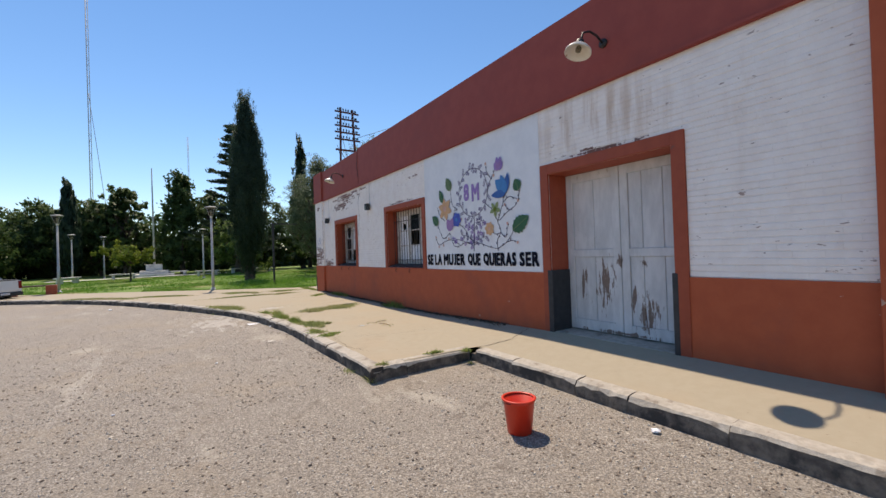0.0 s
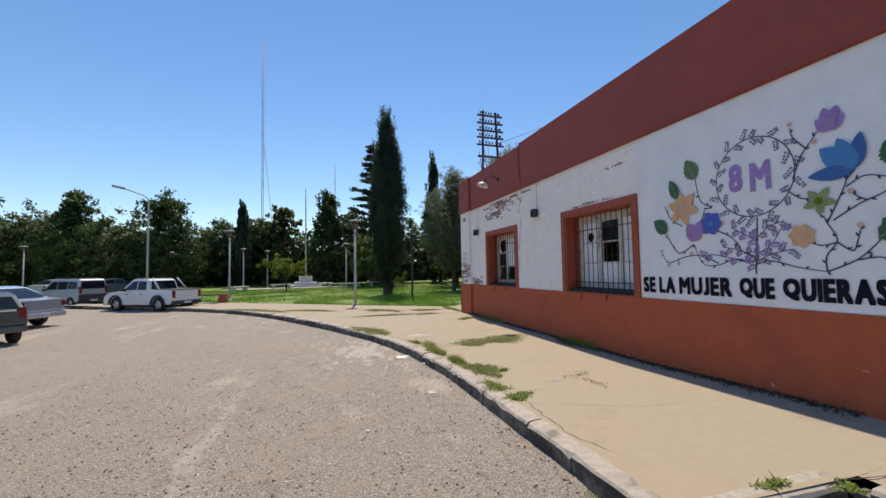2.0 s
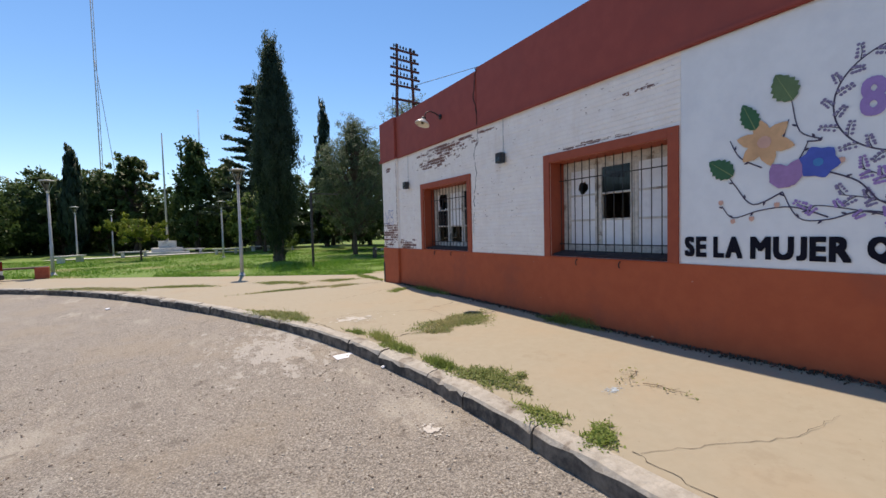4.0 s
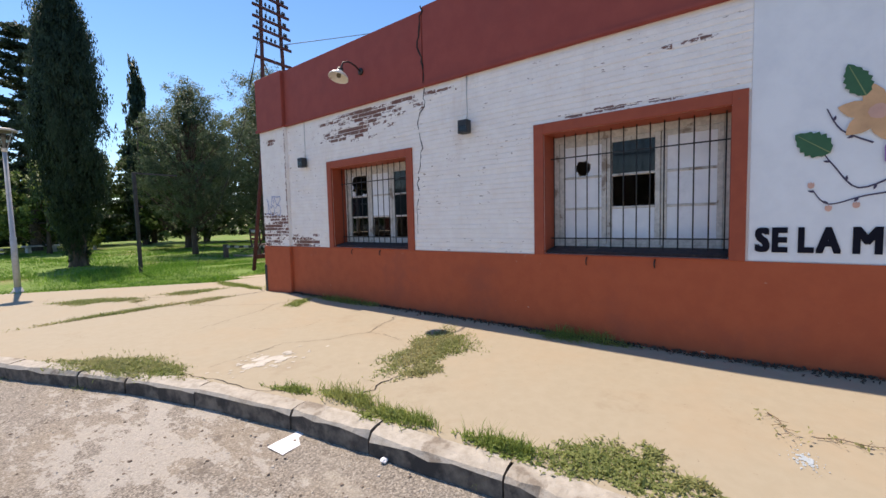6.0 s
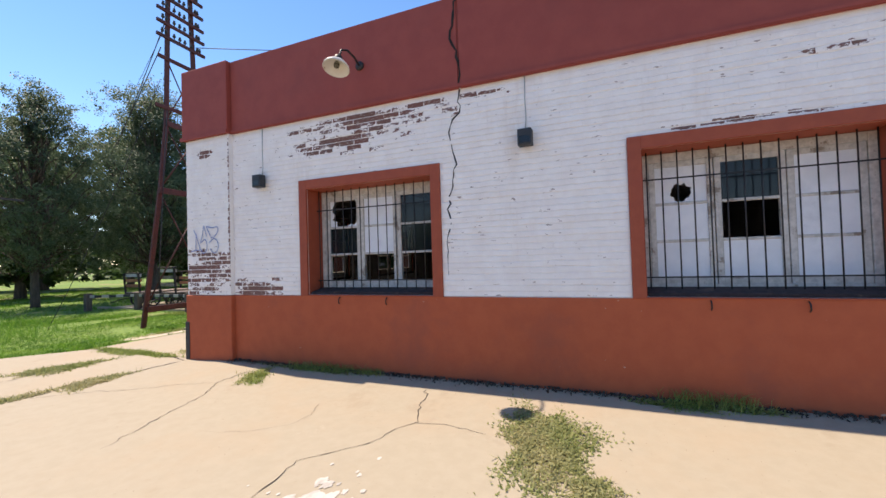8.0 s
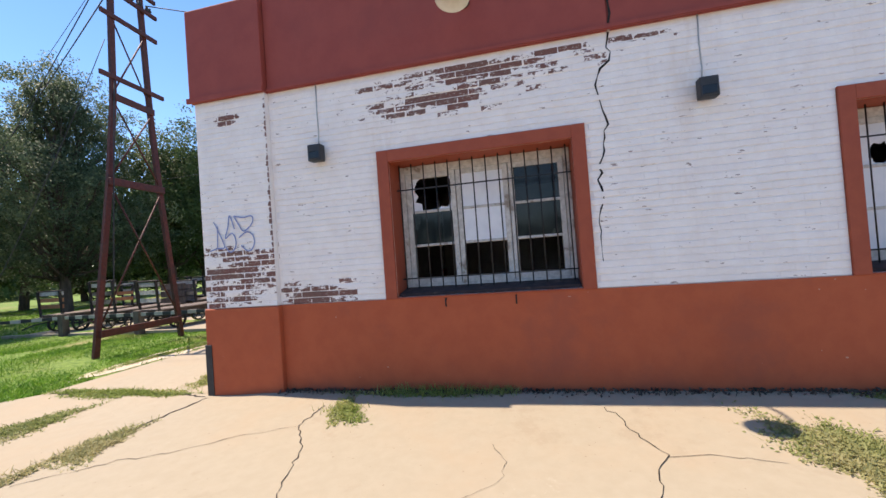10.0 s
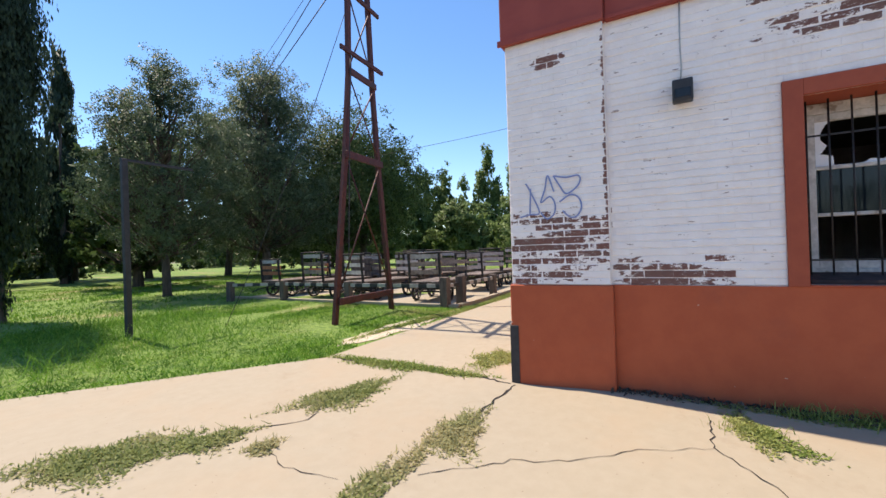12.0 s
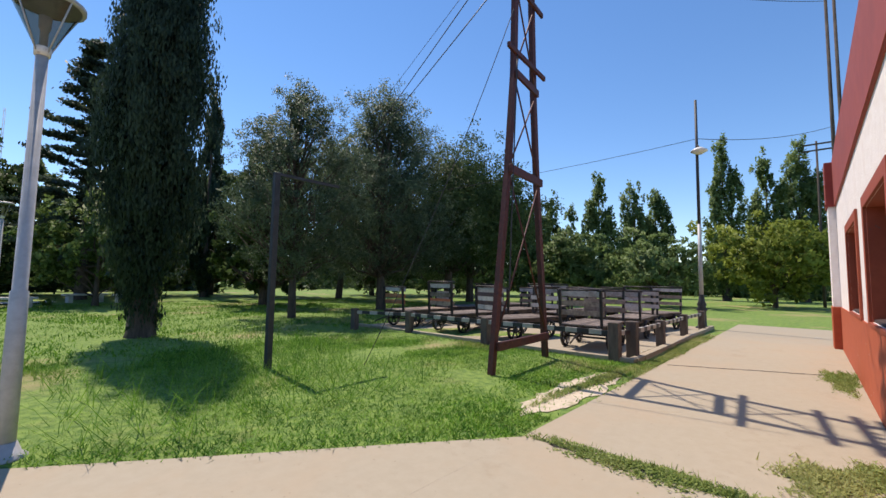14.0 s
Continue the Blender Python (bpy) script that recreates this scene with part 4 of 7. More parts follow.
    hub[:, 2] = middle[:, 2] * 0.75 + (base + high) * 0.5 * 0.25 if kind in ("cypress", "poplar", "cone", "cedar", "spires") else base + (high - base) * 0.35
    quads_mesh("crown", quads, leaf, root, outward=(middle - hub) / half + rng.normal(size=middle.shape) * 0.35 + np.array([0, 0, 0.25]))
    return root


tree("cypress_tree", 3.55, 27.6, "cypress", 10.6, 2.4, CYPRESS_LEAF, "tall dark columnar cypress standing on the lawn", 130000, 0.046, 0.24, 3, 0.26)
tree("cypress_tree", 11.65, 48.0, "cypress", 13.8, 2.2, CYPRESS_LEAF, "slim dark cypress behind the lawn", 18000, 0.12, 0.1, 5, 0.2)
tree("cedar_tree", 5.0, 47.0, "cedar", 14.6, 9.0, CEDAR_LEAF, "blue-green cedar with level tiered branches", 36000, 0.13, 0.14, 7, 0.28)
tree("juniper_tree", 8.4, 29.8, "airy", 8.2, 4.6, GREY_LEAF, "thin grey-green park tree on the lawn", 62000, 0.038, 0.22, 11, 0.13)
tree("park_tree", 13.6, 31.2, "airy", 10.0, 6.8, GREY_LEAF, "broad grey-green park tree with forked trunk", 105000, 0.048, 0.20, 12, 0.2)
tree("park_tree", 18.7, 42.0, "airy", 11.0, 7.0, DARK_LEAF, "dark broad park tree behind the carts", 36000, 0.10, 0.24, 13, 0.22)
tree("oak_tree", 20.0, 32.6, "round", 9.4, 7.0, DARK_LEAF, "dense dark round-crowned tree behind the carts", 80000, 0.072, 0.26, 14, 0.25)
tree("oak_tree", 24.0, 34.0, "round", 8.8, 6.5, DARK_LEAF, "dense dark round-crowned tree behind the carts", 40000, 0.095, 0.24, 15, 0.25)
for i, (x, y, h, w) in enumerate([(45.2, 32.9, 12.5, 4.8), (47.7, 30.1, 12.3, 4.6), (49.4, 28.3, 11.2, 4.2), (42, 36.9, 10.0, 4.4), (43.4, 35.3, 9.2, 4.2),
                                  (47.9, 22.0, 15.2, 4.4), (50.6, 19.0, 13.8, 4.6), (52.7, 16.5, 15.5, 5.0), (40.0, 39.0, 9.5, 4.6)]):
    tree("poplar_tree", x, y, "spires", h, w * 0.8, POPLAR_LEAF, "leafy green poplar at the far park edge", 17000, 0.14, 0.08, 30 + i, group="poplars at the park edge")
tree("mulberry_tree", 36.4, 17.9, "round", 4.9, 6.2, LIGHT_LEAF, "low spreading yellow-green tree beyond the path", 14000, 0.15, 0.3, 50)
tree("bush_tree", 30.0, 23.5, "round", 4.0, 4.4, POPLAR_LEAF, "low leafy green tree beyond the carts", 9000, 0.13, 0.1, 51)
tree("young_tree", -2.95, 35.9, "flat", 2.35, 2.4, LIGHT_LEAF, "small young tree with a flat yellow-green crown", 3500, 0.08, 0.62, 52, 0.05)
tree("bush_tree", 4.6, 40.0, "bush", 4.3, 3.8, MID_LEAF, "small leafy green tree behind the cypress", 9000, 0.10, 0.12, 53)
for i, (x, y, kind, h, w, leaf) in enumerate([
        (-15.2, 49.2, "cone", 8.9, 8.0, DARK_LEAF), (-20.5, 51.0, "round", 7.2, 7.0, DARK_LEAF), (-25.7, 55, "cone", 9.9, 6.0, DARK_LEAF), (-36.5, 60, "round", 9.2, 9.0, DARK_LEAF),
        (-31.0, 60, "round", 8.4, 8.0, DARK_LEAF), (-43.0, 62, "round", 9.0, 9.0, DARK_LEAF), (-8.7, 50.6, "cypress", 8.5, 2.2, CYPRESS_LEAF), (-4.7, 52.6, "airy", 8.8, 5.0, DARK_LEAF),
        (0.2, 51.0, "cone", 9.9, 5.5, DARK_LEAF), (-13.4, 60, "round", 7.0, 8.5, DARK_LEAF), (-10.5, 56, "round", 7.0, 6.0, DARK_LEAF), (-27.3, 68, "round", 8.0, 9.0, MID_LEAF),
        (-7.0, 56, "round", 7.8, 6.0, DARK_LEAF), (8.0, 54, "round", 8.0, 8.0, DARK_LEAF), (13.5, 52, "airy", 9.5, 7.0, DARK_LEAF), (3.0, 56, "airy", 9.2, 6.0, DARK_LEAF),
        (25.0, 46, "airy", 9.0, 7.0, DARK_LEAF), (31.0, 44, "round", 8.5, 7.5, POPLAR_LEAF), (36.5, 42, "round", 7.5, 7.0, POPLAR_LEAF), (11.0, 37.5, "airy", 9.0, 5.0, DARK_LEAF),
        (16.0, 47.0, "airy", 9.5, 7.0, GREY_LEAF), (34.0, 30.5, "bush", 5.0, 5.0, POPLAR_LEAF), (-50, 50, "round", 8.5, 9.0, MID_LEAF), (-52, 36, "round", 8.0, 9.0, MID_LEAF)]):
    tree("park_tree", x, y, kind, h, w, leaf, "leafy tree at the edge of the park", 14000, 0.165, 0.12, 80 + i, group="trees at the park edge")

# far woods close the horizon
rng = np.random.default_rng(9)
cs = []
for x, y, h in [(-90 + 5.0 * i, 76 + 6 * math.sin(i * 1.7), 5.4 + 2.0 * math.sin(i * 2.3)) for i in range(40)] + [(66 + 4 * math.sin(i), 74 - 5.0 * i, 3.6 + 1.4 * math.sin(i * 1.9)) for i in range(20)] + \
        [(-75 + 3 * math.sin(i), 74 - 6.0 * i, 7.0 + 1.8 * math.sin(i * 1.9)) for i in range(22)]:
    for _ in range(44):
        cs.append((x + rng.normal() * 2.6, y + rng.normal() * 2.0, 0.3 + h * rng.random() ** 1.2))
pts = clumps(rng, np.array(cs), 60000, (0.9, 0.9, 0.7))
tagged(quads_mesh("far_woods", leaf_quads(pts, 0.50, rng), DARK_LEAF, kind="stuff", label="dark belt of far trees and hedges"), category="woods")
cs = [(x, y + rng.normal() * 0.4, rng.random() * h) for x, y, h in [(-30 + 0.42 * i, 58 + 0.05 * i, 2.6 + 0.5 * math.sin(i * 0.4)) for i in range(110)] for _ in range(6)]
tagged(quads_mesh("hedge", leaf_quads(clumps(rng, np.array(cs), 16000, (0.4, 0.4, 0.3)), 0.24, rng), CYPRESS_LEAF, kind="stuff", label="long dark clipped hedge behind the lawn"), category="hedge")


# ---- wall fittings ----
def paint(name, c, rough=0.7):
    return surface(name, c, tuple(v * 1.18 for v in c), 16, rough, 0.15, tuple(v * 0.8 for v in c), 4.0, (0.5, 0.75))


def wall_lamp(y, z, label):
    """An old enamel shade on a swan-neck pipe."""
    lamp = thing("wall_lamp", pose(WALL_X - 0.035, y, z), label, "lamp", "wall lamps on the parapet")
    bm = bmesh.new()
    lathe(bm, [(0.0, 0.0), (0.055, 0.0), (0.055, 0.02), (0.02, 0.03), (0.0, 0.03)], 14, turn=Matrix.Rotation(radians(-90), 3, "Y"))
    part("wall_plate", bm, IRON, lamp)
    bm = bmesh.new()
    tube(bm, [(-0.02, 0, 0), (-0.12, 0.0, 0.06), (-0.24, 0.01, 0.09), (-0.33, 0.03, 0.06), (-0.36, 0.04, -0.03), (-0.36, 0.04, -0.07)], 0.013, 8)
    part("swan_neck", bm, IRON, lamp, "rusty black pipe")
    bm = bmesh.new()
    turn = Matrix.Rotation(radians(18), 3, "Y")
    lathe(bm, [(0.045, -0.06), (0.05, -0.10), (0.08, -0.12), (0.12, -0.145), (0.148, -0.18), (0.152, -0.205), (0.146, -0.203), (0.11, -0.152), (0.05, -0.12), (0.0, -0.115)], 24, (-0.36, 0.04, 0), turn=turn)
    part("shade", bm, ENAMEL, lamp, "dented cream enamel shade")
    bm = bmesh.new()
    lathe(bm, [(0.0, -0.03), (0.045, -0.04), (0.05, -0.10), (0.0, -0.105)], 14, (-0.36, 0.04, 0), turn=turn)
    part("cap", bm, IRON, lamp)
    bm = bmesh.new()
    lathe(bm, [(0.02, -0.115), (0.035, -0.15), (0.03, -0.185), (0.0, -0.20)], 12, (-0.36, 0.04, 0), turn=turn)
    part("bulb", bm, LAMP_GLASS, lamp, "unlit glass bulb")
    return lamp


wall_lamp(12.53, 3.97, "cream enamel swan-neck lamp on the maroon parapet")
wall_lamp(3.10, 3.93, "cream enamel swan-neck lamp above the big door")
for y, z in ((14.17, 2.72), (10.53, 2.80)):
    spot = thing("flood_light", pose(WALL_X - 0.005, y, z), "small black floodlight box wired up the wall", "floodlight", "floodlights on the facade")
    bm = bmesh.new()
    soft_box(bm, -0.135, -0.03, -0.072, 0.072, -0.095, 0.075, 0.012, 2)
    part("housing", bm, BLACK_PAINT, spot)
    bm = bmesh.new()
    beam(bm, (0.0, 0, 0.02), (-0.05, 0, 0.02), 0.06, 0.05)
    part("bracket", bm, IRON, spot)
    bm = bmesh.new()
    soft_box(bm, -0.140, -0.130, -0.056, 0.056, -0.075, 0.0, 0.004)
    part("lens", bm, CAR_GLASS, spot)
    bm = bmesh.new()
    tube(bm, [(-0.006, 0.012, 0.08), (-0.004, 0.0, 0.2), (-0.003, 0.006, 0.42), (-0.004, 0.0, BAND_Z - z)], 0.006, 6)
    part("cable", bm, GALV, spot)

# ---- the mural ----
MX = WALL_X - 0.0075
COATS = [0]      # each coat of paint lies a hair over the one before


def flat(bm, pts, layer=0):
    """A flat painted shape; pts are (y, z) on the facade."""
    COATS[0] += 1
    vs = [bm.verts.new((MX - 0.0015 * layer - 3e-6 * COATS[0], y, z)) for y, z in pts]
    f = bm.faces.new(vs)
    f.normal_update()
    if f.normal.x > 0:
        f.normal_flip()


def stroke(bm, pts, w0, w1=None, layer=1):
    """A brush stroke along (y, z) points, smoothed."""
    w1 = w0 if w1 is None else w1
    p = [Vector(q) for q in pts]
    fine = []
    for i in range(len(p) - 1):
        a, b, c, d = p[max(i - 1, 0)], p[i], p[i + 1], p[min(i + 2, len(p) - 1)]
        for s in range(5):
            t = s / 5
            fine.append(0.5 * ((2 * b) + (c - a) * t + (2 * a - 5 * b + 4 * c - d) * t * t + (3 * b - a - 3 * c + d) * t ** 3))
    fine.append(p[-1])
    left, right = [], []
    for i, q in enumerate(fine):
        d = (fine[min(i + 1, len(fine) - 1)] - fine[max(i - 1, 0)])
        d = d.normalized() if d.length > 1e-6 else Vector((1, 0))
        w = (w0 + (w1 - w0) * i / (len(fine) - 1)) / 2
        left.append(q + Vector((-d.y, d.x)) * w)
        right.append(q - Vector((-d.y, d.x)) * w)
    for i in range(len(fine) - 1):
        flat(bm, [left[i], left[i + 1], right[i + 1], right[i]], layer)
    return fine


def leaf_shape(base, tip, wide, teeth=7, rough=0.14):
    b, t = Vector(base), Vector(tip)
    d = t - b
    n = Vector((-d.y, d.x)).normalized()
    out = []
    for side in (1, -1):
        row = []
        for i in range(teeth * 2 + 1):
            s = i / (teeth * 2)
            w = wide / 2 * math.sin(math.pi * s ** 0.8) ** 0.8 * (1 + rough * (1 if i % 2 else -1))
            row.append(b + d * s + n * (side * w))
        out += row if side == 1 else list(reversed(row))[1:-1]
    return [tuple(q) for q in out]


def blob_shape(y, z, ry, rz, n=12, rough=0.1, rnd=None):
    return [(y + ry * math.cos(2 * math.pi * i / n) * (1 + rnd.uniform(-rough, rough)), z + rz * math.sin(2 * math.pi * i / n) * (1 + rnd.uniform(-rough, rough))) for i in range(n)]


mural = tagged(new("mural"), "painted mural of flowers, leaves and lettering on white wall", "mural")
bm = bmesh.new()
box(bm, WALL_X - 0.0072, WALL_X, 4.245, 7.535, 1.162, BAND_Z - 0.01)
part("background", bm, surface("mural_white", (0.75, 0.755, 0.775), (0.81, 0.815, 0.83), 4, 0.75, 0.25, (0.66, 0.68, 0.73), 1.2, (0.5, 0.8), world_space=True), mural, "bluish white paint")
STEM = paint("stem_paint", (0.055, 0.042, 0.085))
LILAC = paint("lilac_paint", (0.20, 0.17, 0.29))
PURPLE = paint("purple_paint", (0.30, 0.19, 0.45))
VIOLET = paint("violet_paint", (0.32, 0.18, 0.38))
BLUE = paint("blue_paint", (0.06, 0.10, 0.42))
BLUE_DEEP = paint("deep_blue_paint", (0.03, 0.11, 0.33))
SKYBLUE = paint("sky_blue_paint", (0.045, 0.20, 0.45))
ORANGE = paint("orange_paint", (0.62, 0.36, 0.19))
PINK = paint("pink_paint", (0.62, 0.36, 0.28))
LEAFGREEN = paint("leaf_green_paint", (0.03, 0.11, 0.05))
OLIVE = paint("olive_paint", (0.10, 0.16, 0.07))
LIME = paint("lime_paint", (0.22, 0.27, 0.11))
INK = paint("black_letter_paint", (0.012, 0.012, 0.02))
INK.node_tree.nodes["Principled BSDF"].inputs["Specular IOR Level"].default_value = 0.05
rnd = random.Random(8)
# the wreath and its sprigs
RC, RY, RZ = (5.86, 2.53), 0.42, 0.42
bm = bmesh.new()
ring = [(RC[0] + RY * math.cos(2 * math.pi * i / 28), RC[1] + RZ * math.sin(2 * math.pi * i / 28)) for i in range(29)]
stroke(bm, ring, 0.012)
part("wreath", bm, STEM, mural, "dark wreath stem")


def berries(path, count, reach, mat, size=0.016):
    """Little sprigs of berries to both sides of a stem."""
    for i in range(count):
        sprig_bm, twig_bm = bmesh.new(), bmesh.new()
        q = Vector(path[int((i + 0.5) / count * (len(path) - 1))])
        k = int((i + 0.5) / count * (len(path) - 1))
        d = (Vector(path[min(k + 1, len(path) - 1)]) - Vector(path[max(k - 1, 0)])).normalized()
        side = 1 if i % 2 else -1
        out = (d * 0.8 + Vector((-d.y, d.x)) * side).normalized()
        ln = reach * rnd.uniform(0.7, 1.2)
        stroke(twig_bm, [q, q + out * ln * 0.5 + d * 0.01, q + out * ln], 0.007, 0.004)
        for j in range(8):
            s = 0.25 + 0.80 * (j // 2) / 3
            c = q + out * ln * s + Vector((-out.y, out.x)) * (0.021 * (1 if j % 2 else -1) * (1.15 - 0.5 * s)) + out * rnd.uniform(-0.004, 0.004)
            big = size * rnd.uniform(0.85, 1.15)
            flat(sprig_bm, blob_shape(c.x, c.y, big, big, 7, 0.12, rnd), 2)
        part("twig", twig_bm, STEM, part("sprig", sprig_bm, mat, mural, "small lilac berry sprig", "stuff"))


berries(ring, 30, 0.105, LILAC, 0.0125)
bm = bmesh.new()
stem = stroke(bm, [(5.83, 2.10), (5.84, 1.85), (5.86, 1.66), (5.87, 1.50)], 0.014, 0.018)
part("stem", bm, STEM, mural)
for path in ([(5.86, 1.70), (5.70, 1.80), (5.58, 1.98)], [(5.85, 1.86), (5.72, 1.98), (5.58, 2.02)], [(5.86, 1.68), (6.05, 1.76), (6.22, 1.80)],
             [(5.85, 1.85), (5.98, 1.93), (6.10, 2.00)], [(5.86, 1.62), (5.70, 1.70), (5.50, 1.74)], [(5.86, 1.58), (6.02, 1.64), (6.35, 1.72), (6.46, 1.70)]):
    bm = bmesh.new()
    fine = stroke(bm, path, 0.011, 0.007)
    part("side_stem", bm, STEM, mural)
    berries(fine, 6, 0.085, PURPLE if rnd.random() < 0.4 else LILAC, 0.0125)
# flowering branches to both sides
branches = [[(5.88, 1.62), (6.10, 1.66), (6.30, 1.60), (6.50, 1.62), (6.62, 1.86)], [(6.30, 1.62), (6.55, 1.72), (6.80, 1.70), (7.02, 1.64), (7.12, 1.76)],
            [(6.62, 1.86), (6.85, 1.76), (7.0, 1.95), (7.06, 2.05)], [(6.45, 2.28), (6.35, 2.28), (6.50, 2.38), (6.56, 2.66)], [(6.60, 2.00), (6.50, 2.14), (6.44, 2.28)],
            [(6.78, 2.10), (6.96, 2.22), (7.05, 2.40)], [(6.30, 2.00), (6.12, 1.90), (6.00, 1.74), (5.88, 1.68)], [(6.62, 2.34), (6.58, 2.50)],
            [(5.86, 1.60), (5.70, 1.63), (5.45, 1.56), (5.22, 1.52)], [(5.22, 1.52), (5.22, 1.66), (5.13, 1.80), (5.20, 1.96), (5.22, 2.02)],
            [(5.20, 1.96), (5.12, 2.12), (5.04, 2.30), (5.02, 2.40)], [(5.15, 1.98), (4.95, 2.10), (4.78, 2.17), (4.70, 2.26)], [(4.70, 2.26), (4.68, 2.34), (4.68, 2.42)],
            [(5.04, 2.26), (4.90, 2.33), (4.72, 2.27)], [(5.22, 1.52), (5.00, 1.62), (4.85, 1.76), (4.82, 1.82)], [(4.99, 1.62), (4.86, 1.64), (4.76, 1.62)],
            [(5.13, 1.78), (5.02, 1.70), (4.98, 1.80), (4.96, 1.88)], [(5.13, 1.78), (5.25, 1.76), (5.36, 1.80)], [(5.50, 2.30), (5.40, 2.22), (5.30, 2.20)],
            [(5.46, 2.42), (5.38, 2.62), (5.28, 2.75), (5.20, 2.86)], [(5.33, 2.68), (5.44, 2.82), (5.46, 2.92)], [(5.04, 2.32), (4.97, 2.40), (4.92, 2.50)], [(4.90, 2.12), (4.96, 2.16), (5.0, 2.2)]]
for path in branches:
    bm = bmesh.new()
    fine = stroke(bm, path, 0.014, 0.008)
    leaves_bm = bmesh.new()
    for i in range(3, len(fine), 4):
        d = Vector((fine[i] - fine[i - 1])).normalized()
        out = (d + Vector((-d.y, d.x)) * (1 if (i // 4) % 2 else -1) * 0.9).normalized()
        flat(leaves_bm, leaf_shape(fine[i], fine[i] + out * 0.045, 0.018, 2, 0.0), 2)
    part("branch_leaves", leaves_bm, STEM, part("branch", bm, STEM, mural), "", "stuff")
for y, z in ((7.13, 1.79), (6.86, 1.62), (7.02, 1.60), (5.36, 1.82), (4.74, 1.60), (4.96, 1.91), (5.46, 2.95), (5.26, 2.72), (4.91, 2.53), (5.01, 2.21), (6.22, 2.08), (6.66, 1.74), (4.70, 2.24)):
    bm = bmesh.new()
    for a in (-0.5, 0.0, 0.5):
        flat(bm, leaf_shape((y, z - 0.02), (y + 0.035 * math.sin(a), z + 0.035 * math.cos(a)), 0.028, 2, 0.0), 3)
    part("bud", bm, PINK, mural, "pale pink bud")


def bloom(y, z, r, petals, mat, heart, turn=0.0, wide=0.75, label=""):
    flower_bm = bmesh.new()
    for i in range(petals):
        a = turn + 2 * math.pi * i / petals
        flat(flower_bm, leaf_shape((y + 0.1 * r * math.cos(a), z + 0.1 * r * math.sin(a)), (y + r * math.cos(a), z + r * math.sin(a) * 0.95), r * wide, 4, 0.03), 4 + i % 2)
    ob = part("flower", flower_bm, mat, mural, label)
    heart_bm = bmesh.new()
    flat(heart_bm, blob_shape(y, z, r * 0.24, r * 0.24, 10, 0.1, rnd), 7)
    part("flower_heart", heart_bm, heart, ob)


bloom(6.76, 2.33, 0.24, 6, ORANGE, PINK, 0.3, 0.55, "orange six-petalled flower")
bloom(6.37, 2.09, 0.15, 6, BLUE, SKYBLUE, 0.2, 0.95, "deep blue flower")
bloom(5.41, 1.86, 0.125, 7, ORANGE, PINK, 0.1, 0.8, "orange flower")
bloom(5.25, 2.17, 0.145, 5, LIME, LIGHT_LEAF, 0.9, 0.5, "lime green starry flower")
bm = bmesh.new()
for tip, w in (((5.24, 2.92), 0.11), ((5.02, 2.91), 0.10), ((5.17, 3.01), 0.13), ((5.07, 3.0), 0.13), ((5.12, 2.97), 0.12)):
    flat(bm, leaf_shape((5.13, 2.79), tip, w, 4, 0.03), 5)
rose = part("flower", bm, PURPLE, mural, "violet rose")
for tip, w in (((5.18, 2.95), 0.07), ((5.07, 2.94), 0.07)):
    bm = bmesh.new()
    flat(bm, leaf_shape((5.13, 2.80), tip, w, 4, 0.03), 8)
    part("petal", bm, VIOLET, rose, "lighter inner petal")
bm = bmesh.new()
flat(bm, leaf_shape((6.56, 1.90), (6.70, 2.12), 0.20, 3, 0.05), 5)
flat(bm, leaf_shape((6.60, 1.90), (6.50, 2.14), 0.16, 3, 0.05), 6)
part("flower", bm, VIOLET, mural, "violet tulip")
bm = bmesh.new()
flat(bm, leaf_shape((4.96, 2.41), (5.22, 2.64), 0.21, 5, 0.02), 6)
bell = part("flower", bm, SKYBLUE, mural, "bright blue bell flower")
for tip, w, mat in (((5.33, 2.40), 0.13, BLUE_DEEP), ((4.91, 2.71), 0.13, BLUE_DEEP), ((5.08, 2.70), 0.15, SKYBLUE)):
    bm = bmesh.new()
    flat(bm, leaf_shape((4.97, 2.40), tip, w, 5, 0.02), 7)
    part("petal", bm, mat, bell, "deeper blue petal" if mat is BLUE_DEEP else "")
for base, tip, w, mat, lab in (((6.55, 2.66), (6.68, 2.92), 0.20, OLIVE, "olive leaf"), ((6.83, 2.46), (6.94, 2.72), 0.15, LEAFGREEN, "dark green leaf"),
                               ((7.02, 2.05), (7.24, 2.22), 0.19, LEAFGREEN, "dark green leaf"), ((4.84, 1.80), (4.48, 1.99), 0.25, LEAFGREEN, "large dark green leaf"),
                               ((4.67, 2.40), (4.76, 2.58), 0.19, LEAFGREEN, "dark green leaf")):
    bm = bmesh.new()
    flat(bm, leaf_shape(base, tip, w, 6, 0.12), 5)
    leaf_ob = part("leaf", bm, mat, mural, lab)
    bm = bmesh.new()
    b, t = Vector(base), Vector(tip)
    stroke(bm, [b, b.lerp(t, 0.5), b.lerp(t, 0.92)], 0.008, 0.003, 6)
    part("midrib", bm, LIME, leaf_ob)


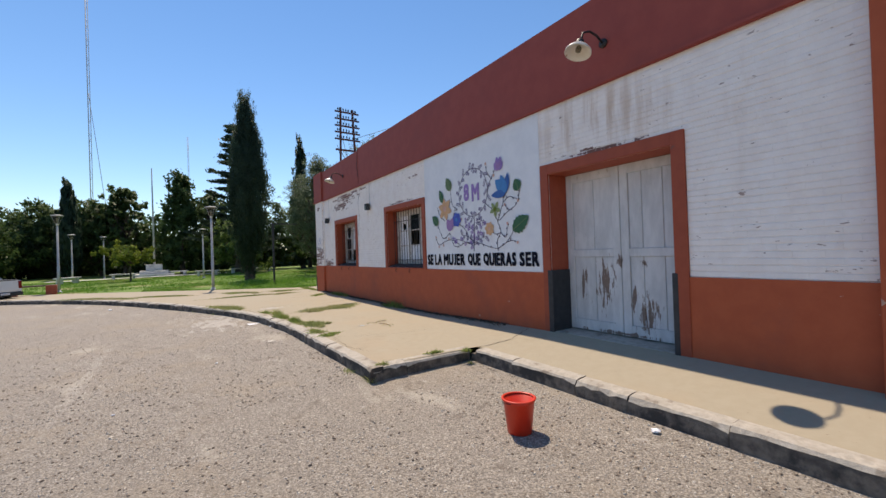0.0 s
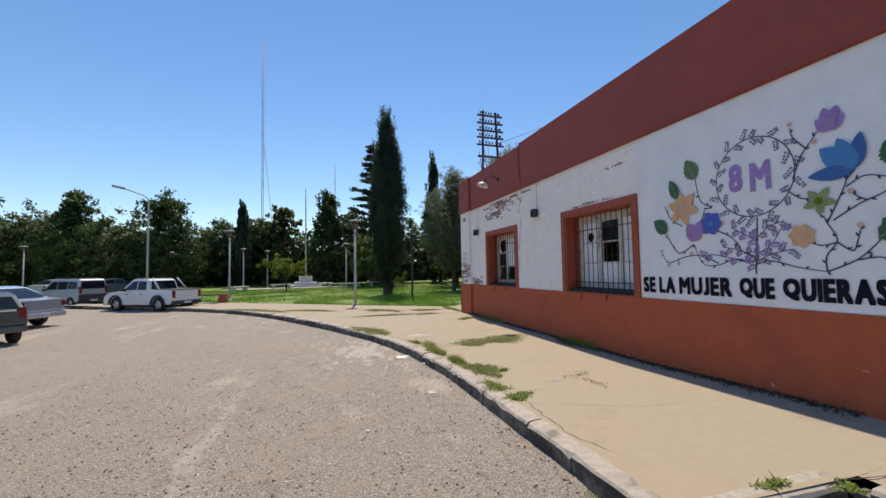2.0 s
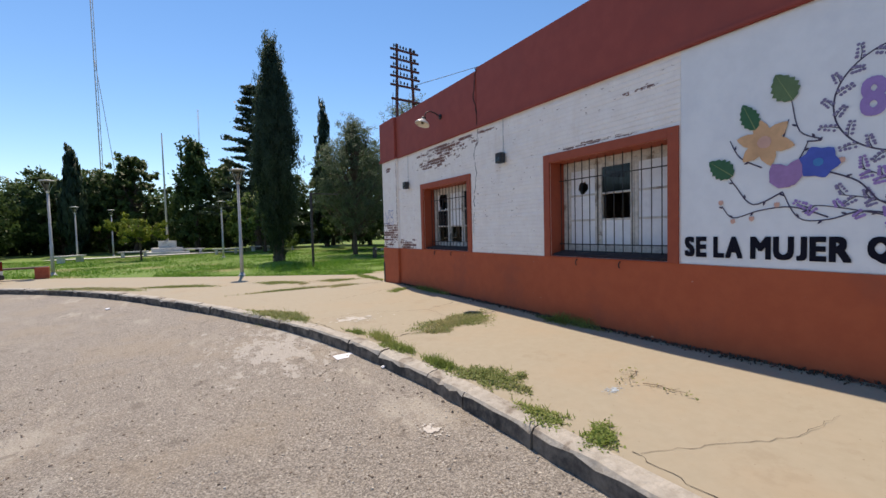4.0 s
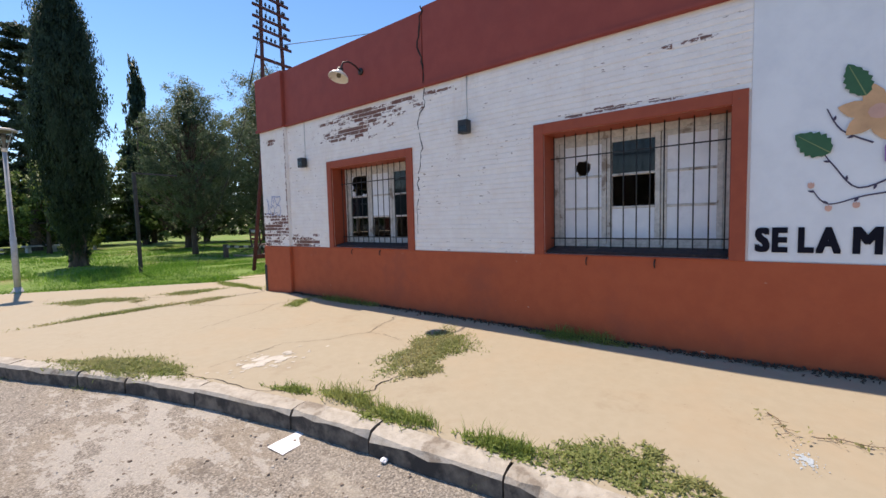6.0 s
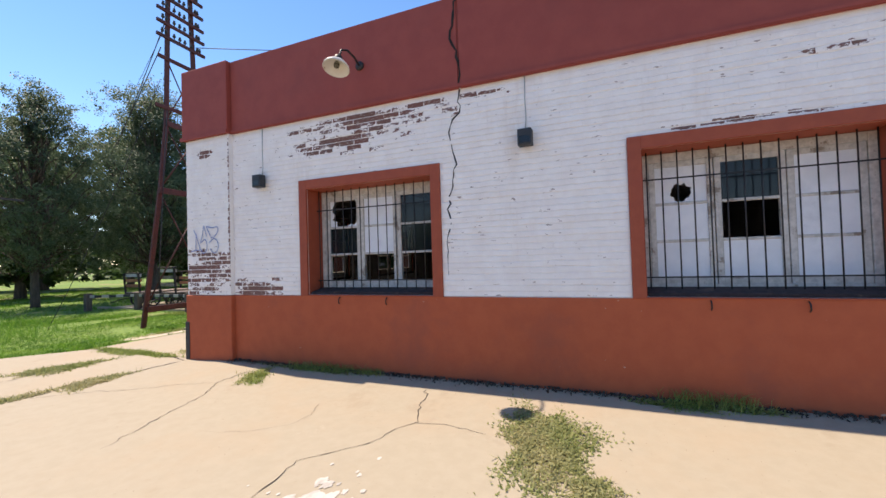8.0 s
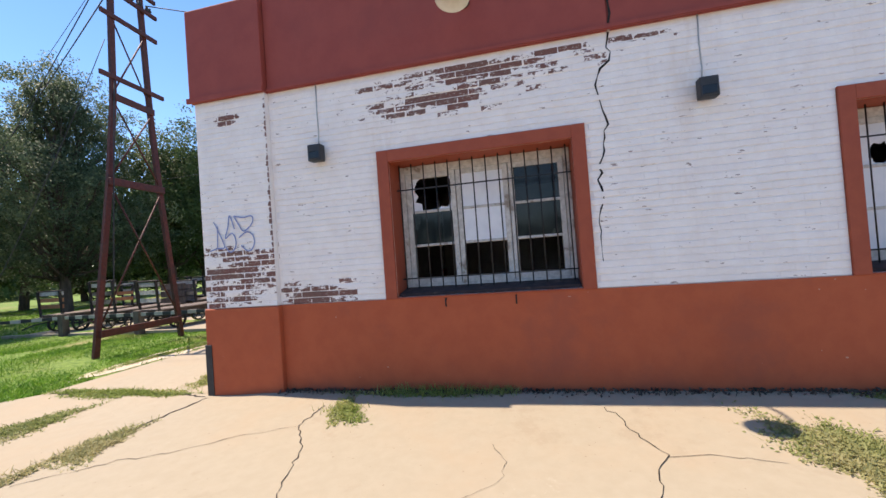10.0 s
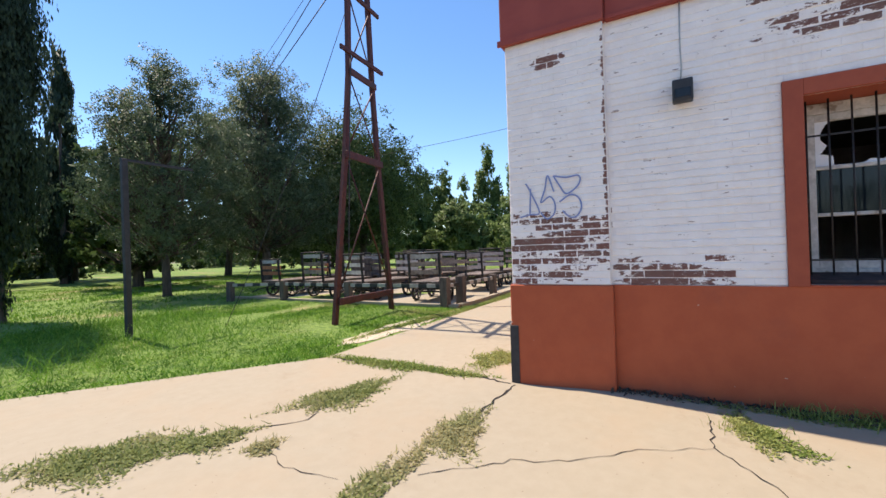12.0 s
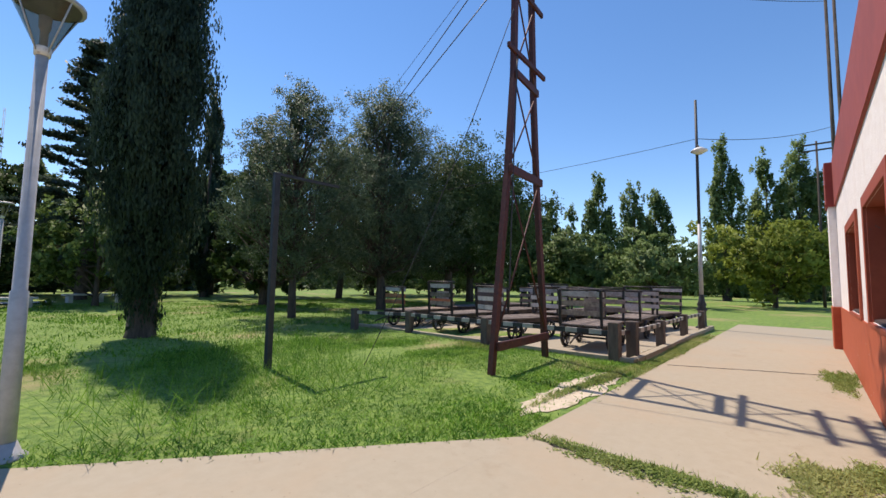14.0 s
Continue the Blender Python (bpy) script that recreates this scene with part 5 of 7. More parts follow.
def lettering(text, y0, y1, z0, z1, mat, x, parent, name="lettering", fat=0.022):
    """Letters of the built-in font that fill the given stretch of wall."""
    spots, tris, pen = [], [], 0.0
    for ch in text:
        cu = bpy.data.curves.new(name, "FONT")
        cu.body, cu.size, cu.offset, cu.resolution_u = ch, 1.0, fat, 3
        tmp = new(name + "_tmp", cu)
        me = bpy.data.meshes.new_from_object(tmp.evaluated_get(bpy.context.evaluated_depsgraph_get()))
        bpy.data.objects.remove(tmp)
        one = np.zeros(len(me.vertices) * 3)
        me.vertices.foreach_get("co", one)
        one = one.reshape(-1, 3)
        lo, hi = one.min(0), one.max(0)
        me.calc_loop_triangles()
        tri = np.zeros(len(me.loop_triangles) * 3, dtype=np.int32)
        me.loop_triangles.foreach_get("vertices", tri)
        tris.append(tri.reshape(-1, 3) + sum(len(p) for p in spots))
        spots.append(np.stack([pen + one[:, 0] - lo[0], (one[:, 1] - lo[1]) / (hi[1] - lo[1])], 1))
        pen += hi[0] - lo[0] + 0.17
        bpy.data.meshes.remove(me)
    co, tri = np.concatenate(spots), np.concatenate(tris)
    u, v = co[:, 0] / co[:, 0].max(), co[:, 1]
    s = 0.0115
    allv, allf = [], []
    for k, (dy, dz) in enumerate(((0, 0), (-s, 0), (s, 0), (0, s), (0, -s), (s, s), (-s, -s), (s, -s), (-s, s))):
        allf += (tri + len(allv)).tolist()
        ya, yb, za, zb = y0 - s, y1 + s, z0 + s, z1 - s
        allv += np.stack([np.full(len(co), x - 4e-5 * k), ya + (yb - ya) * u + dy, za + (zb - za) * v + dz], 1).tolist()
    me = bpy.data.meshes.new(name)
    me.from_pydata(allv, [], allf)
    me.materials.append(mat)
    ob = new(name, me)
    ob.parent = parent
    return tagged(ob, "painted letters " + text)


for word, y0, y1 in (("SE", 7.49, 7.265), ("LA", 7.20, 6.935), ("MUJER", 6.87, 6.15), ("QUE", 6.06, 5.69), ("QUIERAS", 5.61, 4.79), ("SER", 4.715, 4.30)):
    lettering(word, y0, y1, 1.24, 1.455, INK, MX - 0.008, mural, fat=0.0)
lettering("8", 6.12, 5.965, 2.40, 2.705, PURPLE, MX - 0.008, mural, fat=0.0)
lettering("M", 5.88, 5.665, 2.37, 2.675, PURPLE, MX - 0.008, mural, fat=0.0)

# blue scrawl on the corner pier
bm = bmesh.new()
GX = WALL_X - 0.065 - 0.009


def scrawl(points, w=0.014):
    fine = stroke(bm, points, w, w)


MX_WALL, MX = MX, GX
scrawl([(15.480, 2.114), (15.431, 2.019), (15.357, 1.830), (15.448, 1.816), (15.545, 1.795)])
scrawl([(15.434, 2.061), (15.441, 1.935), (15.448, 1.820)])
scrawl([(15.217, 2.013), (15.270, 2.166), (15.299, 2.040), (15.340, 1.921), (15.256, 1.971), (15.210, 1.904), (15.221, 1.809), (15.287, 1.767), (15.343, 1.830)])
scrawl([(15.217, 2.156), (15.098, 2.131), (15.002, 2.139), (14.979, 2.093), (15.019, 2.030), (15.107, 1.984), (15.168, 2.072), (15.217, 2.156)])
scrawl([(15.168, 1.914), (15.072, 1.971), (15.002, 1.942), (14.975, 1.862), (15.010, 1.782), (15.072, 1.767), (15.142, 1.830)])
graffiti = tagged(part("graffiti", bm, paint("blue_spray", (0.20, 0.25, 0.45))), "blue spray-painted scrawl on the corner pier", "graffiti")
MX = MX_WALL


# ---- cracks ----
def crack(name, pts, width, parent, vertical, label="", seed=1, mat=None):
    """A thin jagged dark gap along a line."""
    r = random.Random(seed)
    crack_bm = bmesh.new()
    p = [Vector(q) for q in pts]
    fine = []
    for a, b in zip(p, p[1:]):
        n = max(2, int((b - a).length / 0.06))
        for i in range(n):
            j = Vector((0, r.uniform(-0.03, 0.03), r.uniform(-0.012, 0.012))) if vertical else Vector((r.uniform(-0.018, 0.018), r.uniform(-0.018, 0.018), 0))
            fine.append(a.lerp(b, i / n) + j)
    fine.append(p[-1])
    normal = Vector((-1, 0, 0)) if vertical else Vector((0, 0, 1))
    last = None
    for i, q in enumerate(fine):
        d = fine[min(i + 1, len(fine) - 1)] - fine[max(i - 1, 0)]
        s = d.cross(normal).normalized() * (width / 2 * r.uniform(0.35, 1.25) * min(1.0, 0.3 + (len(fine) - i) / (0.35 * len(fine))))
        row = (crack_bm.verts.new(q + s), crack_bm.verts.new(q - s))
        if last:
            crack_bm.faces.new((last[0], last[1], row[1], row[0]))
        last = row
    return part(name, crack_bm, mat or DARK, parent, label)


cx = WALL_X - 0.0085
crack("wall_crack", [(WALL_X - 0.040, 11.24, 4.55), (WALL_X - 0.040, 11.32, 4.1), (WALL_X - 0.040, 11.31, 3.95), (WALL_X - 0.040, 11.24, 3.68), (WALL_X - 0.040, 11.27, 3.47)], 0.026, wall_west, True, "jagged settlement crack", 2)
crack("wall_crack", [(cx, 11.27, 3.45), (cx, 11.28, 3.2), (cx, 11.39, 3.0), (cx, 11.37, 2.85), (cx, 11.32, 2.70), (cx, 11.34, 2.5), (cx, 11.42, 2.2), (cx, 11.40, 2.0), (cx, 11.44, 1.8), (cx, 11.43, 1.55), (cx, 11.45, 1.40)], 0.017, wall_west, True, "jagged settlement crack", 3)


def ground_line(pts, width, seed, label="dark crack in the concrete"):
    pts = [(x, y, pave_z(x, y) + 0.004) for x, y in pts]
    return tagged(crack("pavement_crack", pts, width, None, False, label, seed), category="crack", kind="structure")


for i, (pts, w) in enumerate([
        ([(3.96, 14.07), (3.54, 14.09), (3.17, 13.81), (2.86, 13.73), (2.43, 13.55), (2.0, 13.4)], 0.016), ([(2.5, 15.6), (2.87, 15.18), (3.02, 14.86), (3.30, 14.55), (3.54, 14.09)], 0.011),
        ([(3.98, 11.6), (3.90, 11.53), (3.48, 11.43), (3.24, 11.31), (3.08, 11.41), (2.77, 11.48), (2.38, 11.80), (1.9, 11.75), (1.48, 11.69)], 0.012), ([(3.21, 11.32), (3.29, 11.07), (3.2, 10.7)], 0.008),
        ([(3.32, 12.41), (3.1, 12.3), (2.84, 12.33), (2.6, 12.6), (2.5, 12.9)], 0.004), ([(1.27, 11.75), (1.42, 11.16), (1.47, 10.77), (1.64, 10.52)], 0.016), ([(2.48, 9.96), (2.2, 10.0), (2.04, 9.93), (1.86, 10.0)], 0.020),
        ([(2.02, 6.52), (1.98, 6.10), (1.96, 5.69), (2.1, 5.2)], 0.010), ([(2.06, 6.5), (2.6, 6.25), (3.04, 6.06), (3.6, 6.0)], 0.006),
        ([(2.98, 4.46), (3.17, 4.50), (3.5, 4.42), (3.85, 4.36), (4.36, 4.55)], 0.018), ([(1.03, 18.34), (1.3, 18.5), (1.50, 18.79)], 0.010), ([(2.36, 17.16), (2.55, 17.05), (2.75, 16.84), (3.05, 16.9)], 0.016),
        ([(1.0, 18.0), (1.25, 17.85), (1.5, 17.9)], 0.012), ([(2.33, 16.75), (2.2, 16.4), (2.25, 16.0)], 0.010), ([(4.22, 15.62), (3.9, 15.65), (3.52, 15.66), (3.0, 15.6)], 0.035),
        ([(9.0, 18.05), (9.5, 17.0), (9.9, 16.1), (10.0, 15.7)], 0.06), ([(4.33, 18.0), (4.30, 17.4), (4.31, 16.95), (4.33, 16.6), (4.33, 16.05), (4.25, 15.68)], 0.07)]):
    ground_line(pts, w * 0.62, 20 + i)


# ---- grass and weeds ----
def blades(name, x, y, z, high, wide, mat, kind, label, seed, category, lean=0.5):
    """Single grass blades; arrays of places, a mean height and width."""
    r = np.random.default_rng(seed)
    n = len(x)
    h = high * r.uniform(0.45, 1.4, n)
    a = r.random(n) * 6.283
    w = wide * r.uniform(0.6, 1.3, n)
    side = np.stack([np.cos(a) * w, np.sin(a) * w, np.zeros(n)], 1)
    tip = np.stack([r.normal(size=n) * lean * h, r.normal(size=n) * lean * h, h], 1)
    root = np.stack([x, y, z], 1)
    q = np.stack([root - side, root + side, root + tip + side * 0.2, root + tip - side * 0.2], 1)
    return tagged(quads_mesh(name, q, mat, kind=kind, label=label), category=category)


r = np.random.default_rng(21)


def lawn_places(n, x0, x1, y0, y1):
    x, y = r.uniform(x0, x1, n), r.uniform(y0, y1, n)
    keep = (x > np.interp(y, [a for a, _ in LAWN_EDGE], [b for _, b in LAWN_EDGE]) + r.uniform(-0.12, 0.2, n)) & (y > 18.2)
    keep &= ~((x > 8.75) & (x < 17) & (y > 18.8) & (y < 26.5))
    keep &= ~((x > 5.0) & (x < 7.6) & (y < 18.78) & (r.random(n) < 0.9))
    x, y = x[keep], y[keep]
    clump = np.array([noise.noise((a * 0.6, b * 0.6, 1.0)) for a, b in zip(x, y)])
    keep = clump > -0.35 + 0.3 * (r.random(len(x)) - 0.5)
    return x[keep], y[keep]


x, y = lawn_places(130000, -1.5, 9.0, 18.1, 25.0)
blades("grass", x, y, np.full(len(x), 0.19), 0.045, 0.008, GRASS, "stuff", "bright green unmown grass of the park lawn", 1, "grass", 0.9)
x, y = lawn_places(80000, -12, 20, 24, 42)
blades("grass", x, y, np.full(len(x), 0.19), 0.07, 0.016, GRASS, "stuff", "bright green grass further over the lawn", 2, "grass")
x, y = lawn_places(2500, 1.5, 6.0, 20.0, 25.0)
blades("grass", x, y, np.full(len(x), 0.19), 0.26, 0.006, GRASS, "stuff", "tall seeding grass under the cypress", 3, "grass", 0.7)


def weeds(patches, label, seed, mat=WEED, per=8000):
    """A low mat of creeping weed: ellipses (x, y, half length, half width, turn)."""
    g = np.random.default_rng(seed)
    allq = []
    for x0, y0, a, b, turn in patches:
        n = int(per * a * b * 4) + 40
        ang, rad = g.random(n) * 6.283, np.sqrt(g.random(n)) * (1 + 0.35 * g.normal(size=n) * 0.6)
        wob = 1 + 0.25 * np.sin(ang * 3 + seed) + 0.18 * np.sin(ang * 7 + 2 * seed)
        u, v = a * rad * wob * np.cos(ang), b * rad * wob * np.sin(ang)
        t = radians(turn)
        x, y = x0 + u * math.cos(t) - v * math.sin(t), y0 + u * math.sin(t) + v * math.cos(t)
        z = np.array([pave_z(p, q) for p, q in zip(x, y)]) + np.abs(g.normal(size=n)) * 0.014 * np.clip(1.3 - rad, 0.25, 1) + 0.004
        allq.append(leaf_quads(np.stack([x, y, z], 1), 0.013, g, 0.0, 0.6, 0.35))
        m = n // 3
        h = g.uniform(0.015, 0.055, m)
        s = g.normal(size=(m, 2)) * 0.004
        root = np.stack([x[:m], y[:m], z[:m] * 0 + 0.2], 1)
        tip = root + np.stack([g.normal(size=m) * 0.03, g.normal(size=m) * 0.03, h], 1)
        sd = np.stack([s[:, 0], s[:, 1], np.zeros(m)], 1)
        allq.append(np.stack([root - sd, root + sd, tip + sd * 0.3, tip - sd * 0.3], 1))
    return tagged(quads_mesh("weeds", np.concatenate(allq), mat, kind="stuff", label=label), category="weeds")


weeds([(1.75, 17.6, 0.42, 0.27, -36), (2.2, 17.2, 0.28, 0.15, -36)], "creeping weed mat spreading over the concrete", 31)
weeds([(3.35, 16.95, 0.45, 0.22, -15)], "half-dry weed mat on the concrete", 32)
weeds([(2.33, 16.75, 0.12, 0.09, 0)], "small weed tuft in a crack", 33)
weeds([(3.1, 15.65, 0.34, 0.16, 10)], "weeds along a joint of the concrete", 34)
weeds([(5.05, 16.1, 0.40, 0.24, -20)], "green weed tuft by the building corner", 35, GREEN_WEED)
weeds([(4.35, 17.2, 0.14, 0.75, 0), (4.33, 16.35, 0.07, 0.4, 0), (5.4, 15.85, 0.3, 0.1, 0)], "grass growing in the slab joint", 36, GREEN_WEED)
weeds([(3.2, 10.25, 0.62, 0.30, 10), (2.62, 9.9, 0.22, 0.14, 0)], "dry yellow-green weed patch on the pavement", 37)
weeds([(1.0, 12.5, 0.70, 0.20, 112), (1.22, 11.95, 0.20, 0.10, 110)], "half-dry weeds behind the kerb", 38)
weeds([(2.08, 8.08, 0.36, 0.19, 100), (2.34, 7.9, 0.10, 0.06, 20), (2.17, 7.67, 0.12, 0.04, 80)], "creeping weed mat sprawling over the pavement edge", 44)
weeds([(1.66, 10.5, 0.20, 0.05, 110), (1.82, 10.0, 0.24, 0.08, 95), (1.82, 9.5, 0.24, 0.08, 92), (1.91, 8.66, 0.22, 0.09, 95), (1.70, 9.62, 0.10, 0.05, 90), (1.92, 7.2, 0.2, 0.11, 90), (2.02, 6.75, 0.18, 0.10, 30)], "weeds in the gap behind the kerb", 39, GREEN_WEED)
weeds([(4.25, 9.25, 0.35, 0.11, 90), (4.28, 8.75, 0.3, 0.07, 90), (4.28, 13.3, 0.7, 0.07, 90), (3.85, 13.8, 0.30, 0.13, 30)], "weeds at the foot of the wall", 40, GREEN_WEED)
weeds([(1.9, 15.75, 0.95, 0.11, 1), (-0.6, 18.6, 0.9, 0.2, -30), (-2.5, 19.6, 1.3, 0.22, -45)], "strips of weed along the old slab joints", 41)
weeds([(9.6, 15.85, 0.8, 0.18, 0), (7.4, 18.45, 1.6, 0.12, -4), (11.5, 18.3, 3.0, 0.16, 1)], "grass at the edge of the path", 42, GREEN_WEED)
weeds([(1.95, 4.5, 0.08, 0.04, 10), (2.72, 4.58, 0.13, 0.04, 0), (3.1, 4.4, 0.07, 0.05, 0)], "weed tufts at the kerb corner", 43, GREEN_WEED)



def grass_tufts(spots, label, seed):
    """Upright grass tufts: (x, y, ground height, spread, blade height)."""
    g3 = np.random.default_rng(seed)
    quads = []
    for px, py, pz, spread, high in spots:
        n = 170
        root = np.stack([px + g3.normal(size=n) * spread * 0.45, py + g3.normal(size=n) * spread, np.full(n, pz)], 1)
        h = high * g3.uniform(0.35, 1.2, n)
        turn = g3.random(n) * 6.283
        side = np.stack([np.cos(turn), np.sin(turn), np.zeros(n)], 1) * g3.uniform(0.0018, 0.0038, (n, 1))
        out = g3.normal(size=(n, 2)) * 0.45
        mid = root + np.stack([out[:, 0] * h * 0.35, out[:, 1] * h * 0.35, h * 0.65], 1)
        tip = root + np.stack([out[:, 0] * h, out[:, 1] * h, h * 0.95], 1)
        quads += [np.stack([root - side, root + side, mid + side * 0.8, mid - side * 0.8], 1), np.stack([mid - side * 0.8, mid + side * 0.8, tip + side * 0.1, tip - side * 0.1], 1)]
    return tagged(quads_mesh("grass_tufts", np.concatenate(quads), GREEN_WEED, kind="stuff", label=label), category="grass")


grass_tufts([(1.80, 10.05, 0.2, 0.10, 0.13), (1.81, 9.80, 0.2, 0.09, 0.12), (1.80, 9.45, 0.2, 0.10, 0.11), (1.85, 9.22, 0.2, 0.06, 0.09), (1.90, 8.72, 0.2, 0.08, 0.11), (1.92, 8.55, 0.2, 0.06, 0.10), (1.68, 10.45, 0.2, 0.08, 0.07),
             (1.0, 12.6, 0.2, 0.25, 0.045), (1.15, 12.1, 0.2, 0.15, 0.045)], "green grass tufts growing behind the kerb", 61)
grass_tufts([(1.63, 9.62, 0.02, 0.06, 0.10), (1.72, 8.72, 0.02, 0.06, 0.10), (0.33, 13.7, 0.02, 0.10, 0.07), (0.70, 12.7, 0.02, 0.09, 0.06), (1.74, 5.0, 0.02, 0.07, 0.07), (1.79, 4.46, 0.02, 0.05, 0.09), (3.12, 4.36, 0.02, 0.04, 0.05)], "green grass tufts at the foot of the kerb", 62)
grass_tufts([(4.28, 9.15, 0.235, 0.12, 0.14), (4.31, 8.85, 0.235, 0.12, 0.13), (4.30, 13.45, 0.235, 0.14, 0.10), (4.31, 13.1, 0.235, 0.16, 0.11), (4.31, 12.75, 0.235, 0.16, 0.09), (4.31, 12.45, 0.235, 0.10, 0.07), (3.9, 13.85, 0.215, 0.10, 0.06)], "dark weeds standing at the foot of the wall", 63)

# bare sandy patch where the lawn is worn away, and leaf litter under the wall
bm = bmesh.new()
rr = random.Random(5)
pts = [(6.25 + 1.35 * math.cos(a) * rr.uniform(0.86, 1.1), 18.50 + 0.03 * math.cos(a) + 0.30 * math.sin(a) * rr.uniform(0.75, 1.2)) for a in [2 * math.pi * i / 40 for i in range(40)]]
bm.faces.new([bm.verts.new((x, y, 0.199)) for x, y in pts])
structure("bare_ground", bm, surface("pale_sand", (0.50, 0.42, 0.30), (0.60, 0.51, 0.38), 20, 0.95, 0.5, (0.30, 0.28, 0.15), 3.0, (0.52, 0.65), world_space=True), "bare pale sandy earth", "ground")
g = np.random.default_rng(77)
n = 2600
x, y = WALL_X - 0.02 - np.abs(g.normal(size=n)) * 0.06, g.uniform(5.0, 14.8, n)
tagged(quads_mesh("leaf_litter", leaf_quads(np.stack([x, y, np.array([pave_z(p, q) for p, q in zip(x, y)]) + 0.006 + g.random(n) * 0.02], 1), 0.018, g), BARK, kind="stuff", label="dark dry leaf litter along the wall foot"), category="litter")


def stones(n, size, mat, label):
    """Loose stones on the asphalt: squat, skewed eight-cornered pebbles."""
    x, y = g.uniform(-3.5, 3.2, n), np.abs(g.normal(size=n)) * 5.5 + 0.2
    keep = x < np.array([kerb_x(v) for v in y]) - 0.03
    x, y = x[keep], y[keep]
    m = len(x)
    root = np.stack([x, y, np.array([road_z(a, b) for a, b in zip(x, y)])], 1)
    big = size * g.uniform(0.45, 1.5, (m, 1, 1))
    cube = np.array([(a, b, c) for c in (-0.2, 0.75) for b in (-1, 1) for a in (-1, 1)], float)
    cube[4:, :2] *= 0.6
    v = (cube[None] + g.normal(size=(m, 8, 3)) * 0.22) * big
    turn = g.random(m) * 6.283
    co, si = np.cos(turn)[:, None], np.sin(turn)[:, None]
    v = np.stack([v[:, :, 0] * co - v[:, :, 1] * si, v[:, :, 0] * si + v[:, :, 1] * co, v[:, :, 2]], 2) + root[:, None]
    faces = [tuple(8 * k + c for c in q) for k in range(m) for q in ((4, 5, 7, 6), (0, 1, 5, 4), (2, 6, 7, 3), (0, 4, 6, 2), (1, 3, 7, 5))]
    tagged(raw("gravel", v.reshape(-1, 3).tolist(), faces, mat, None, "stuff", label), category="gravel")


stones(9000, 0.0065, surface("pale_gravel", (0.42, 0.36, 0.29), (0.58, 0.52, 0.44), 40, 0.9, 0.2, island=0.5, world_space=True), "loose pale gravel strewn on the asphalt")
stones(6000, 0.0075, surface("brown_gravel", (0.16, 0.12, 0.09), (0.30, 0.24, 0.18), 40, 0.9, 0.2, island=0.5, world_space=True), "loose brown gravel strewn on the asphalt")

# ---- loose things on the ground ----
RED_PLASTIC = surface("red_plastic", (0.62, 0.035, 0.012), (0.68, 0.05, 0.02), 8, 0.38, 0.05, (0.50, 0.03, 0.015), 5.0, (0.55, 0.75))
bucket = thing("bucket", pose(2.28, 2.53, 0.025, 0, 0, 20), "red plastic bucket standing empty on the asphalt", "bucket")
bm = bmesh.new()
lathe(bm, [(0.0, 0.012), (0.088, 0.012), (0.09, 0.0), (0.098, 0.004), (0.124, 0.25), (0.128, 0.252), (0.128, 0.262), (0.116, 0.262), (0.091, 0.02), (0.0, 0.018)], 32)
part("body", bm, RED_PLASTIC, bucket)
bm = bmesh.new()
lathe(bm, [(0.120, 0.262), (0.138, 0.266), (0.140, 0.278), (0.124, 0.280), (0.120, 0.274)], 32)
part("rim", bm, RED_PLASTIC, bucket, "rolled rim")
bm = bmesh.new()
tube(bm, [(0.135 * math.cos(a), 0.135 * math.sin(a), 0.262 - 0.02 * abs(math.sin(a))) for a in [math.pi * i / 10 for i in range(11)]], 0.003, 6)
part("handle", bm, IRON, bucket, "thin wire handle")

sheet = thing("paper_sheet", pose(1.36, 10.02, 0.05, 2, 0, 5), "white sheet of paper lying on the road", "paper")
bm = bmesh.new()
for i in range(6):
    for j in range(2):
        a = [bm.verts.new((0.050 * (i + di) - 0.15, 0.085 * (j + dj) - 0.085, 0.002 * math.sin((i + di) * 1.2) + 0.006)) for di, dj in ((0, 0), (1, 0), (1, 1), (0, 1))]
        bm.faces.new(a)
bmesh.ops.remove_doubles(bm, verts=bm.verts, dist=0.001)
part("sheet", bm, SHEET, sheet)


OLD_TWIG = surface("dry_twig", (0.16, 0.11, 0.07), (0.24, 0.17, 0.11), 30)


def twig(x, y, seed, label):
    g2 = np.random.default_rng(seed)
    t = thing("fallen_branch", pose(x, y, pave_z(x, y) + 0.004, 0, 0, seed * 40), label, "branch")
    twig_bm = bmesh.new()
    tube(twig_bm, [(-0.22, 0, 0.01), (-0.08, 0.03, 0.02), (0.1, 0.0, 0.015), (0.24, 0.05, 0.01)], [0.005, 0.004, 0.003, 0.0015], 6)
    for k in range(5):
        s = -0.15 + 0.08 * k
        tube(twig_bm, [(s, 0.01, 0.015), (s + 0.05, 0.08 * (1 if k % 2 else -1), 0.02)], [0.0025, 0.0015], 5)
    bmesh.ops.scale(twig_bm, verts=twig_bm.verts, vec=(0.75, 0.75, 0.75))
    part("stick", twig_bm, OLD_TWIG, t)
    pts = np.stack([g2.uniform(-0.2, 0.28, 26), g2.normal(size=26) * 0.05, g2.uniform(0.008, 0.025, 26)], 1)
    quads_mesh("dry_leaves", leaf_quads(pts, 0.016, g2), WEED, t)


twig(3.17, 7.32, 5, "dry fallen twig with brown leaves on the pavement")
twig(3.11, 6.98, 7, "dry fallen twig with brown leaves on the pavement")

